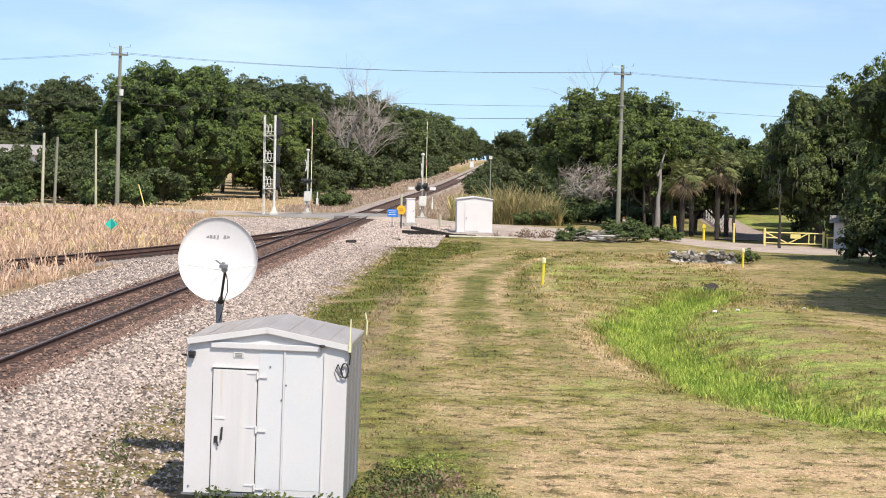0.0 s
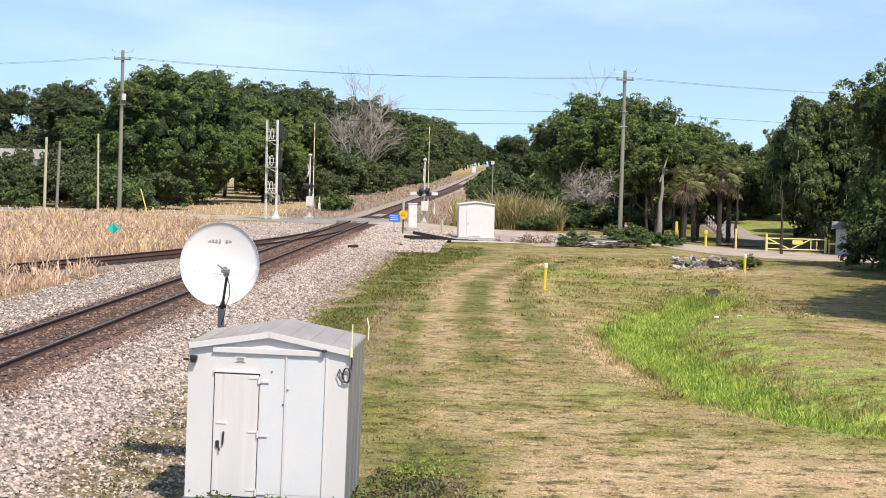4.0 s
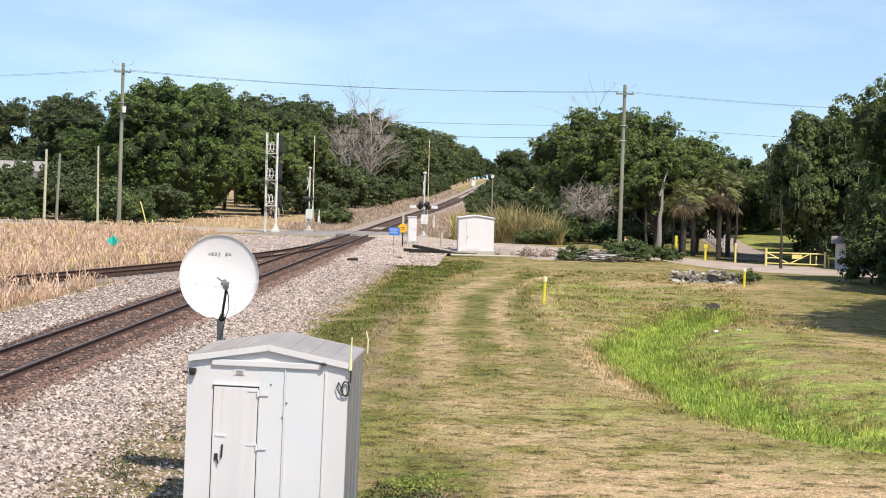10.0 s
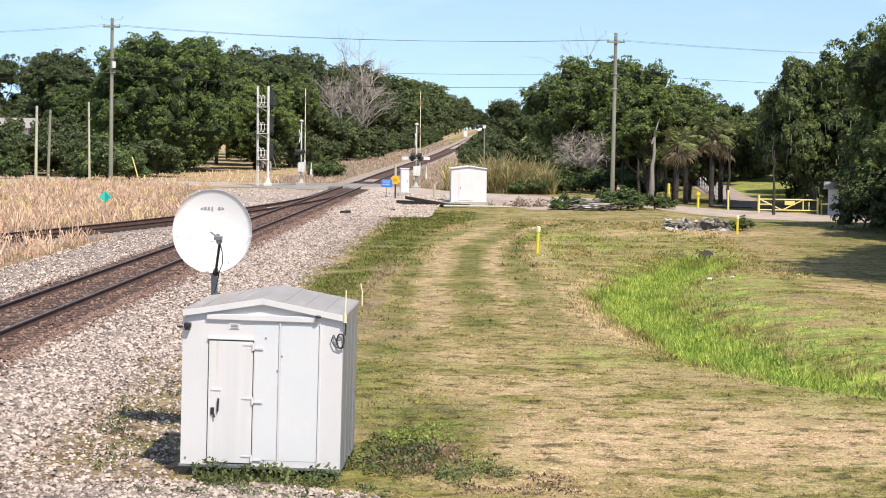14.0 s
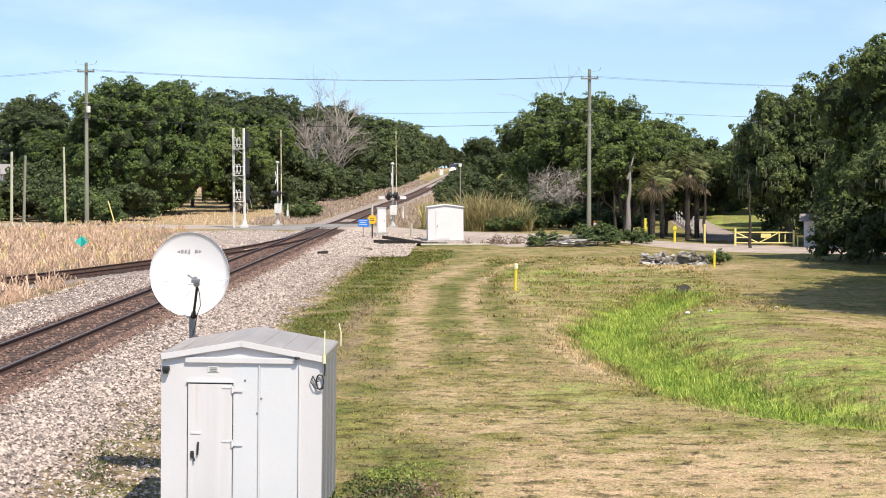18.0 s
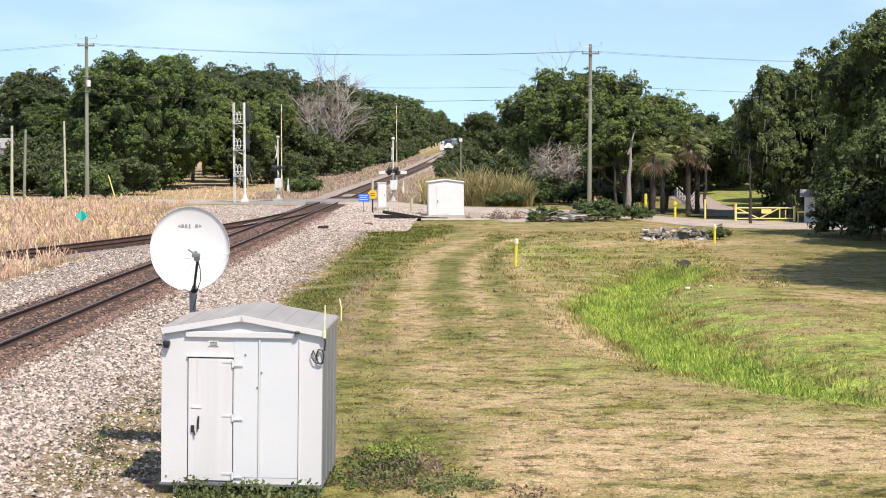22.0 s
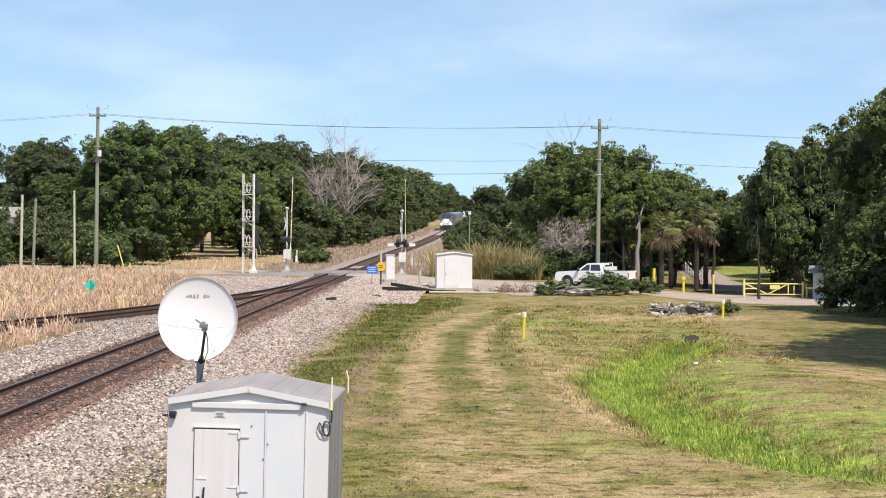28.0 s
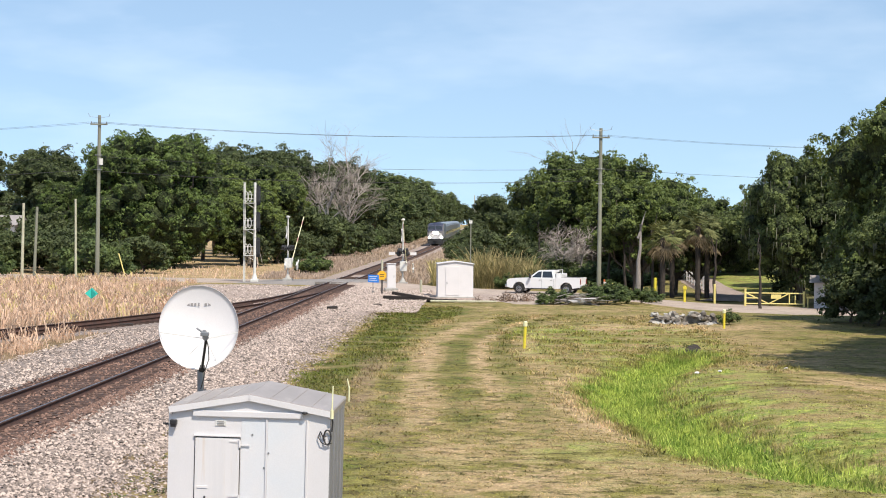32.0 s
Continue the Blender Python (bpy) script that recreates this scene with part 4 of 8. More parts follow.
# tufts on the bare ground behind the signal mast
n = 2600
x, y = rng.uniform(-34, -15.5, n), rng.uniform(146, 186, n)
keep = (lumps(x, y, 0.6) + 0.5 * lumps(x, y, 1.7) > 0.05) & (x < track_x(y) - 3.5)
x, y = x[keep], y[keep]
blades("verge_grass", x, y, ground_z(x, y), rng.uniform(0.08, 0.4, len(x)), np.full(len(x), 0.022), M_DRY, "dry pink tufts on the bare ground behind the crossing", 30, 0.35, False, 1.3)
# reeds behind the hut
n = 8000
x = rng.uniform(-1.4, 4.6, n)
y = 139.5 + 6 * rng.random(n) + 0.25 * (2 - x)
h = rng.uniform(0.4, 2.9, n) * (0.62 + 0.5 * lumps(x, y, 1.7) + 0.2 * lumps(x, y, 4.1)).clip(0.25, 1.2) * np.clip(1.1 - 0.1 * np.abs(x - 1), 0.5, 1)
blades("reeds", x, y, ground_z(x, y), h, np.full(n, 0.024), M_REED, "dense tall yellow-green reeds behind the equipment hut", 27, 0.36, False, 0.9, "reeds")
n = 3000
x = rng.uniform(-4.2, -1.2, n)
y = 142 + 10 * rng.random(n)
blades("reeds", x, y, ground_z(x, y), rng.uniform(0.8, 2.2, n), np.full(n, 0.03), M_REED, "straggling yellow reeds beside the track", 28, 0.22, False, 0.7, "reeds")


# ---- trees ----
def leaf_cloud(rng, blobs, n, leaf, squash=0.85, per=38, size=3.4):
    """Leaves as small pointed pieces on rounded sprays that cover the skin of each large clump."""
    b = np.array(blobs)
    m = max(8, n // per)
    pick = rng.choice(len(b), m * 4, p=b[:, 3] ** 2 / (b[:, 3] ** 2).sum())
    d = rng.normal(size=(m * 4, 3))
    d[:, 2] += 0.35
    d /= np.linalg.norm(d, axis=1, keepdims=True)
    flat = np.array([1, 1, squash])
    centre = b[pick, :3] + d * (b[pick, 3] * rng.uniform(0.78, 1.0, m * 4))[:, None] * flat
    far = np.linalg.norm((centre[:, None] - b[None, :, :3]) / flat, axis=2) / b[None, :, 3]
    far[np.arange(m * 4), pick] = 9
    free = np.flatnonzero(far.min(1) > 0.82)[:m]
    d, centre = d[free], centre[free]
    m = len(free)
    own = rng.integers(0, m, n)
    wide = leaf * size * rng.uniform(0.55, 1.35, m)
    u = d[own] * 0.55 + np.array([0, 0, 0.35]) + rng.normal(0, 0.7, (n, 3))
    u /= np.linalg.norm(u, axis=1, keepdims=True)
    c = centre[own] + u * (wide[own] * rng.uniform(0.55, 1.08, n))[:, None] * np.array([1, 1, 0.8])
    loose = rng.random(n) < 0.16
    skin = centre[own] + rng.normal(0, 1, (n, 3)) * (wide[own] * 0.75)[:, None] - d[own] * (wide[own] * 0.9)[:, None]
    c = np.where(loose[:, None], skin, c)
    u = np.where(loose[:, None], d[own], u)
    nrm = u * 0.8 + np.array([0, 0, 0.25]) + rng.normal(0, 0.3, (n, 3))
    nrm /= np.linalg.norm(nrm, axis=1, keepdims=True)
    a = np.cross(nrm, rng.normal(size=(n, 3)))
    a /= np.linalg.norm(a, axis=1, keepdims=True)
    e = np.cross(nrm, a)
    s = (leaf * rng.uniform(0.55, 1.35, n))[:, None]
    a, e = a * s, e * s * 0.72
    v = np.stack([c - a, c + a * 0.6 - e + nrm * s * 0.15, c + a * 0.6 + e - nrm * s * 0.1], 1).reshape(-1, 3)
    return v, np.arange(3 * n).reshape(-1, 3)


def limbs(bm, start, target, r, rng, bend=0.12, n=4):
    p, q = Vector(start), Vector(target)
    last = p
    for k in range(1, n + 1):
        s = k / n
        nxt = p.lerp(q, s) + Vector((rng.uniform(-1, 1), rng.uniform(-1, 1), rng.uniform(-0.5, 0.8))) * (q - p).length * bend * (k < n)
        tube(bm, last, nxt, r * (1 - (k - 1) / n * 0.75), r * (1 - s * 0.75), 6, False)
        last = nxt


def make_tree(seed, h, w, trunk_h, leaves, leaf, material, label, low=0.0, blob_n=22, trunk_r=0.28, moss=None, core=0.76, category="tree", fine_core=2, reach=(0.62, 0.86), bulge=(0.10, 0.19)):
    """A broadleaf tree with a crown of clumps over a forked trunk."""
    rng, rnd = np.random.default_rng(seed), random.Random(seed)
    top = thing("oak_tree" if category == "tree" else "bush", pose(0, 0, 0), label, category)
    zc, rz, rx = (trunk_h + h) / 2, (h - trunk_h) / 2, w / 2
    blobs = []
    for k in range(blob_n):
        a, c = k * 2.39996 + rng.uniform(-0.3, 0.3), rng.uniform(-0.92 + low, 0.95)
        s = math.sqrt(max(0.05, 1 - c * c * 0.8)) * rng.uniform(*reach)
        r = w * rng.uniform(*bulge)
        z = zc + c * (rz - r * 0.6)
        blobs.append((rx * s * math.cos(a), rx * s * math.sin(a), z, r))
    blobs.append((0, 0, zc, w * 0.25))
    for k in range(blob_n // 2):
        b = blobs[k]
        r = b[3] * rng.uniform(0.30, 0.42)
        d = Vector((b[0], b[1], (b[2] - zc) * 0.8 + 0.5)).normalized() * b[3] * 0.98
        blobs.append((b[0] + d.x, b[1] + d.y, b[2] + d.z, r))
    v, f = leaf_cloud(rng, blobs, leaves, leaf)
    crown = mesh_np("crown", v, f, material, top)
    # added solid balls block the view through and stand for shade between leaves
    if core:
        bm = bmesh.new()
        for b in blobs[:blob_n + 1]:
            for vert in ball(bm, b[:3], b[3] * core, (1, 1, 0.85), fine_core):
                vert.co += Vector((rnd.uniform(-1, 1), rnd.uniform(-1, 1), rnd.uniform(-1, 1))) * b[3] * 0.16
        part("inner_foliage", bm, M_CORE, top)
    bm = bmesh.new()
    fork = (rnd.uniform(-0.2, 0.2), rnd.uniform(-0.2, 0.2), max(trunk_h * 0.8, h * 0.16))
    tube(bm, (0, 0, -0.25), (0, 0, 0.3), trunk_r * 1.5, trunk_r * 1.05, 9, False)
    tube(bm, (0, 0, 0.3), fork, trunk_r * 1.05, trunk_r * 0.8, 9, False)
    for b in blobs[:blob_n:2]:
        limbs(bm, fork, b[:3], trunk_r * 0.5, rnd)
    part("trunk", bm, M_BARK, top, smooth=True)
    if moss:
        rows_n = 420
        pick = rng.integers(0, blob_n, rows_n)
        b = np.array(blobs)[pick]
        a = rng.uniform(0, 6.28, rows_n)
        x, y = b[:, 0] + np.cos(a) * b[:, 3], b[:, 1] + np.sin(a) * b[:, 3]
        z = b[:, 2] - 0.2 * b[:, 3]
        ln = rng.uniform(0.3, 1.0, rows_n)
        wd = 0.05
        v = np.stack([np.c_[x - wd, y, z], np.c_[x + wd, y, z], np.c_[x + wd * 0.4, y + 0.1, z - ln], np.c_[x - wd * 0.4, y + 0.1, z - ln]], 1).reshape(-1, 3)
        tagged(mesh_np("hanging_moss", v, np.arange(4 * rows_n).reshape(-1, 4), moss, top), "grey-green hanging moss", kind="stuff")
    return top


def plant(proto, x, y, s=1.0, turn=0.0, label="", group="", sx=1.0, sink=0.1):
    m = Matrix.LocRotScale((x, y, float(ground_z(x, y)) - sink), Euler((0, 0, radians(turn))), (s * sx, s * sx, s))
    ob = copy_thing(proto, m)
    if label:
        ob["label"] = label
    if group:
        ob["group"] = group
    return ob


def retire(proto):
    """Takes the pattern itself out again once its copies stand."""
    for o in (*proto.children_recursive, proto):
        bpy.data.objects.remove(o)


oak_a = make_tree(1, 14.5, 16.5, 0.3, 84000, 0.13, M_LEAF, "large dense dark green oak", blob_n=84, reach=(0.74, 0.83), bulge=(0.085, 0.135), trunk_r=0.4)
oak_b = make_tree(2, 13.5, 12.0, 1.6, 42000, 0.13, M_LEAF_B, "broad green tree with a rounded crown", blob_n=36)
oak_c = make_tree(3, 12.5, 10.5, 2.6, 29000, 0.12, M_LEAF_B, "light green tree with an open crown over bare trunks", blob_n=28, low=0.15, core=0.6)
oak_e = make_tree(14, 14.0, 16.0, 0.4, 130000, 0.098, M_LEAF_B, "huge oak", blob_n=50, trunk_r=0.4)
oak_f = make_tree(24, 9.0, 10.5, 0.4, 52000, 0.10, M_LEAF_D, "dark low oak with branches sweeping to the ground", blob_n=28, moss=M_MOSS)
oak_d = make_tree(4, 11.5, 12.0, 2.4, 62000, 0.10, M_LEAF_D, "dark oak with drooping mossy branches", blob_n=28, moss=M_MOSS)
far_a = make_tree(5, 16.0, 13.0, 0.8, 9000, 0.27, M_SCRUB, "dark green tree in the wood along the track", blob_n=24, core=0.8, fine_core=1)
far_b = make_tree(6, 15.0, 12.0, 0.8, 8500, 0.27, M_LEAF_D, "green tree in the wood along the track", blob_n=20, core=0.8, fine_core=1)
far_c = make_tree(7, 14.0, 11.0, 0.5, 8500, 0.26, M_SCRUB, "dull dark green tree in the wood along the track", blob_n=20, core=0.8, fine_core=1)
far_d = make_tree(15, 15.5, 12.5, 0.8, 20000, 0.175, M_SCRUB, "dense dull green tree at the edge of the wood", blob_n=26, core=0.78)
bush_a = make_tree(8, 2.4, 3.2, 0.1, 4000, 0.09, M_BUSH, "rounded green bush among dry grass", blob_n=12, trunk_r=0.06, category="bush", fine_core=1)
bush_b = make_tree(9, 3.4, 4.4, 0.1, 5200, 0.115, M_SCRUB, "dense dark green thicket bush", blob_n=14, trunk_r=0.08, category="bush", fine_core=1)

# the round tree left of the crossing and the wood behind it
plant(oak_a, -34.6, 181, 0.96, 40, "large round dark green oak with low spreading branches")
plant(oak_b, -26.6, 192, 0.70, 10, "yellowish green tree beside the round oak")
plant(oak_b, -26.5, 206, 0.9, 80)
plant(oak_b, -40.5, 196, 0.70, 120)
plant(oak_a, -46.5, 200, 0.64, 200)
WOOD = "wood beside the track"
rnd = random.Random(5)
for y, xs, s in ((205, (-52,), 0.76), (216, (-35, -46), 0.78), (232, (-29.5, -40), 0.92), (228, (-56,), 0.84), (240, (-72, -81, -50), 0.95), (250, (-27.5, -38), 0.95), (268, (-27, -37), 0.95), (288, (-26, -36), 0.95), (308, (-25, -35), 0.95), (330, (-24, -34), 0.93), (353, (-23.5, -33), 0.96), (378, (-23, -33), 1.0), (405, (-22.5, -32), 1.03), (435, (-22, -32), 1.06), (468, (-22, -32), 1.08), (505, (-21.8, -32), 1.12), (545, (-21.6, -32), 1.15), (590, (-21.5, -32), 1.21), (640, (-21.5, -32), 1.23), (700, (-21.5, -32), 1.23), (770, (-21.5, -32), 1.23), (850, (-21.5, -32), 1.23), (950, (-21.5, -32), 1.23), (1070, (-22, -33), 1.23), (1200, (-22, -33), 1.23), (1380, (-22, -34), 1.23), (1950, (-60, -50, -41, -33, -26, -19, -12, -5, 2, 9, 17, 26, 36), 1.5)):
    for x in xs:
        proto = rnd.choice((far_a, far_b, far_c, far_a)) if y > 320 else far_d
        plant(proto, x + rnd.uniform(-1, 1), y + rnd.uniform(-4, 4), s * rnd.uniform(0.9, 1.06), rnd.uniform(0, 360), group=WOOD, sx=rnd.uniform(0.95, 1.15))
for k in range(46):
    y = 205 + 300 * (k / 46) ** 1.3
    plant(rnd.choice((bush_b, bush_b, bush_a)), track_x(y) - 11.0 + 3.6 * min(1, max(0, (y - 240) / 110)) - 1.6 * rnd.random() - 4.5 * max(0, (225 - y) / 25) * 0.5, y, rnd.uniform(0.7, 1.25), rnd.uniform(0, 360), group="bushes at the foot of the wood")
# hedge and bushes at the far left
for k in range(17):
    plant(bush_b if k % 3 else bush_a, -53 + 1.35 * k + rnd.uniform(-0.4, 0.4), 168 - 0.3 * k + rnd.uniform(-4, 4), rnd.uniform(0.8, 1.25), rnd.uniform(0, 360), "dark thicket behind the dry grass", "thicket behind the dry grass", 1.2)
for x, y, s in ((-33.6, 150, 1.55), (-31.4, 149, 1.1), (-36, 152, 0.7), (-42, 150, 0.9), (-45, 158, 1.1), (-39.5, 160, 1.1), (-48, 166, 1.3), (-43, 172, 1.4), (-51, 176, 1.5)):
    plant(bush_a if y < 155 else bush_b, x, y, s, rnd.uniform(0, 360), group="bushes by the old poles")
for x, y, s in ((-38.5, 183, 1.4), (-36.6, 178, 1.2), (-34.6, 179, 1.15), (-32.6, 181, 1.15), (-25.5, 190, 1.2), (-43, 187, 1.5), (-34, 190, 1.6), (-48, 192, 1.6), (-54, 196, 1.6), (-60, 200, 1.7), (-66, 210, 1.7), (-23.5, 200, 1.2)):
    plant(bush_b, x, y, s, rnd.uniform(0, 360), "dark thicket under the trees", "thicket under the trees")
for x, y, k in ((-20.2, 235, 1.5), (-18.6, 246, 1.5), (-22.5, 238, 1.9)):
    plant(bush_b, x, y, k, 60 * k, "dark thicket under the trees", "thicket under the trees")
for x, y, k in ((1.6, 139.0, 0.5), (3.3, 139.2, 0.6), (4.8, 140.5, 0.8)):
    plant(bush_a, x, y, k, 80 * k, "low green bush among the reeds")
plant(bush_a, -16.4, 162, 0.8, 30, "green bush behind the crossing gate")
plant(bush_a, -15.4, 166, 0.7, 80, "green bush behind the crossing gate")
# right of the track: bank of bushes, then the trees
for x, y, s in ((-1.2, 160, 0.72), (-0.2, 172, 0.9), (-2.3, 178, 0.8), (-1.6, 195, 0.9), (6.2, 160, 1.1), (6.6, 156, 1.0), (5.4, 150, 0.8), (-3.0, 215, 0.9), (-2.0, 245, 1.0), (-3.0, 300, 1.0), (-3.2, 360, 1.1), (-2.5, 420, 1.2), (-2.0, 500, 1.5), (-1.5, 600, 1.8)):
    plant(bush_b, x, y, s, rnd.uniform(0, 360), group="bushes along the right of way")
for x, y, s in ((6.0, 476, 2.2), (10.5, 464, 2.2), (13.5, 462, 2.4), (7.6, 238, 1.1), (10.5, 242, 1.4), (1.7, 200, 1.25), (3.3, 206, 1.0), (8.6, 300, 1.5), (12.0, 330, 2.0), (2.5, 520, 1.8)):
    plant(bush_b, x, y, s, 40 * x, "dark brush beside the far field", "brush beside the far field")
plant(far_c, 6.2, 482, 0.9, 20, "dark round tree beside the distant track")
plant(far_c, 12.5, 470, 0.95, 70, "dark round tree beside the distant track")
plant(far_a, 1.5, 520, 0.8, 70, "dark tree beside the distant track")
plant(far_a, 3.0, 700, 0.9, 10, "dark tree beside the distant track")
plant(oak_b, 8.6, 172, 0.93, 15, "broad green tree with a rounded crown behind the reeds")
plant(oak_c, 10.2, 163, 0.95, 100)
plant(oak_c, 14.8, 160, 0.93, 230, "light green tree with thin upper twigs over bare trunks")
plant(oak_b, 11.5, 178, 0.76, 300)
plant(oak_a, 18.5, 172, 0.52, 60)
plant(oak_b, 22.5, 176, 0.52, 160)
plant(oak_a, 26.5, 184, 0.46, 20)
plant(oak_b, 32.0, 190, 0.46, 90)
plant(oak_c, 17.0, 184, 0.72, 40)
plant(oak_c, 21.5, 189, 0.70, 190)
plant(oak_d, 22.9, 126, 0.95, 10, "drooping oak hung with grey moss over the yellow gate", sx=0.8)
plant(oak_f, 28.8, 117, 0.98, 100)
plant(oak_f, 25.0, 125.5, 0.94, 215, "dark low oak behind the yellow gate", sx=0.85)
plant(oak_b, 20.5, 170, 0.62, 140)
plant(oak_c, 12.2, 141, 0.74, 130, "green tree over a row of slim dark trunks")
plant(oak_c, 15.6, 143, 0.70, 250, "green tree over a row of slim dark trunks")
plant(oak_d, 17.2, 140, 0.66, 300, "dark oak behind the palms")
plant(oak_d, 24.0, 134, 0.80, 80, "dark oak behind the yellow gate")
plant(oak_e, 26.0, 94, 1.11, 30, "huge spreading oak with branches near the ground", sx=0.785)
plant(oak_d, 22.0, 85, 0.62, 170, "dense low oak at the edge of the lawn")
plant(oak_b, 25.5, 78, 0.78, 70)
plant(oak_b, 22.4, 62, 1.0, 110, "broad oak shading the lawn")
plant(oak_b, 22.4, 53.5, 1.25, 200, "broad oak shading the lawn", sx=0.7)
plant(oak_c, 19.0, 56, 1.25, 40, "tall open oak shading the lawn", sx=0.62)
plant(oak_c, 19.6, 59.5, 1.25, 160, "tall open oak shading the lawn", sx=0.62)
plant(oak_b, 23.0, 70, 0.85, 20)
plant(oak_b, 24.0, 181, 0.60, 75)
plant(oak_b, 29.0, 176, 0.58, 15)
plant(oak_d, 32.5, 146, 0.70, 45)
for x, y, s in ((19.4, 93, 0.8), (20.2, 90, 0.9), (21.4, 93, 1.2)):
    plant(bush_b, x, y, s, 70 * x, "dark low branches and brush under the oak", "brush under the oak")
for x, y, s in ((14.5, 176, 1.0), (17.5, 186, 1.2), (26.5, 192, 1.5), (30, 196, 1.4), (23.5, 212, 1.5), (20.5, 215, 1.4), (33.5, 190, 1.5), (37, 186, 1.5), (12.5, 168, 1.0), (25.3, 118, 1.2), (28.5, 160, 1.3), (26.4, 151, 1.4), (27.2, 158, 1.6), (25.2, 143, 1.2)):
    plant(bush_b, x, y, s, 70 * x, "dark brush at the edge of the park", "brush at the edge of the park")
for x, y, s in ((28, 230, 0.5), (38, 240, 0.5), (48, 235, 0.5), (58, 250, 0.55), (18, 250, 0.55), (70, 240, 0.55), (44, 205, 0.42), (54, 200, 0.42), (10, 240, 0.6), (66, 180, 0.5)):
    plant(rnd.choice((far_a, far_c)), x, y, s, rnd.uniform(0, 360), group="far trees behind the park")
for k, p in enumerate((oak_a, oak_b, oak_c, oak_d, oak_e, oak_f, far_a, far_b, far_c, far_d)):
    retire(p)


def bare_tree(name, m, h, w, seed, label, dense=5, spread=1.05):
    """A leafless tree: limbs that fork three times, in one trunk and a haze of twigs."""
    rnd = random.Random(seed)
    top = thing(name, m, label, "tree")
    bm, bt = bmesh.new(), bmesh.new()

    def grow(p, d, ln, r, depth):
        q = p + d * ln
        tube(bm if depth < 2 else bt, p, q, r, r * 0.65, 5, False)
        if depth == 4:
            return
        for _ in range(dense if depth else dense + 2):
            e = (d + Vector((rnd.uniform(-1, 1), rnd.uniform(-1, 1), rnd.uniform(-0.6, 0.55))) * spread).normalized()
            grow(p.lerp(q, rnd.uniform(0.35, 1.0)), e, ln * rnd.uniform(0.42, 0.8), r * 0.5, depth + 1)

    grow(Vector((0, 0, -0.2)), Vector((0.02, 0, 1)), h * 0.42, w, 0)
    part("trunk", bm, M_GREYBARK, top)
    tagged(part("twig_haze", bt, M_TWIG, top), kind="stuff")
    return top


bare_tree("dead_tree", pose(-21.6, 240, 0.4), 18.5, 0.2, 3, "grey leafless tree at the edge of the wood", 5, 0.9)
bare_tree("dead_tree", pose(-19.4, 250, 0.5), 21.0, 0.17, 4, "grey leafless tree at the edge of the wood", 5, 0.8)
bare_tree("dead_tree", pose(-23.5, 283, 0.6), 14.5, 0.2, 5, "pale leafless tree at the edge of the wood", 4)
bare_tree("dead_tree", pose(10.7, 190, 0.2), 16.8, 0.13, 9, "thin leafless tree rising over the green crowns", 4, 0.55)
bare_tree("dead_brush", pose(6.6, 149, -0.1), 7.6, 0.12, 11, "grey tangle of dead branches beside the pole", 5, 1.5)
bare_tree("dead_brush", pose(8.3, 149.5, -0.1), 7.0, 0.11, 12, "grey tangle of dead branches beside the pole", 5, 1.5)


def palm(m, h, seed, label):
    """A cabbage palm: rough trunk, fan leaves on stalks, a skirt of dry ones."""
    rnd = random.Random(seed)
    top = thing("palm_tree", m, label, "palm", "palms by the driveway")
    bm = bmesh.new()
    z, r = -0.2, 0.2
    while z < h:
        tube(bm, (rnd.uniform(-0.02, 0.02), rnd.uniform(-0.02, 0.02), z), (0, 0, z + 0.3), r * rnd.uniform(0.9, 1.1), r * 0.95, 9, False)
        z += 0.28
    part("trunk", bm, M_SHADEBARK, top)
    for name, mat, count, lo, hi in (("crown", M_PALM, 34, -0.5, 1.2), ("dry_skirt", M_PALMDEAD, 14, -1.2, -0.6)):
        bm = bmesh.new()
        for k in range(count):
            a, el = k * 2.4 + rnd.uniform(-0.3, 0.3), rnd.uniform(lo, hi)
            d = Vector((math.cos(a) * math.cos(el), math.sin(a) * math.cos(el), math.sin(el)))
            tip = Vector((0, 0, h)) + d * rnd.uniform(0.7, 1.1)
            tube(bm, (0, 0, h), tip, 0.02, 0.012, 4, False)
            side = d.cross(Vector((0, 0, 1))).normalized()
            up = side.cross(d)
            for j in range(9):
                b = (j - 4) * 0.3
                e = (d * math.cos(b) + side * math.sin(b)).normalized() * rnd.uniform(0.65, 0.95) - Vector((0, 0, 0.28 + 0.1 * abs(b)))
                w = side.cross(e).normalized().cross(e).normalized() * 0.035
                vs = [bm.verts.new(tip - w), bm.verts.new(tip + w), bm.verts.new(tip + e * 0.6 + w + up * 0.05), bm.verts.new(tip + e)]
                bm.faces.new(vs)
        part(name, bm, mat, top)
    return top


palm(pose(13.4, 131.5, -0.3), 4.5, 1, "short cabbage palm with drooping fan leaves")
palm(pose(16.2, 133, -0.4), 5.5, 2, "tall cabbage palm with yellowish fan leaves")
palm(pose(14.6, 136.0, -0.4), 4.9, 3, "cabbage palm with a skirt of dry leaves")
palm(pose(17.4, 137, -0.4), 5.0, 4, "cabbage palm with a skirt of dry leaves")


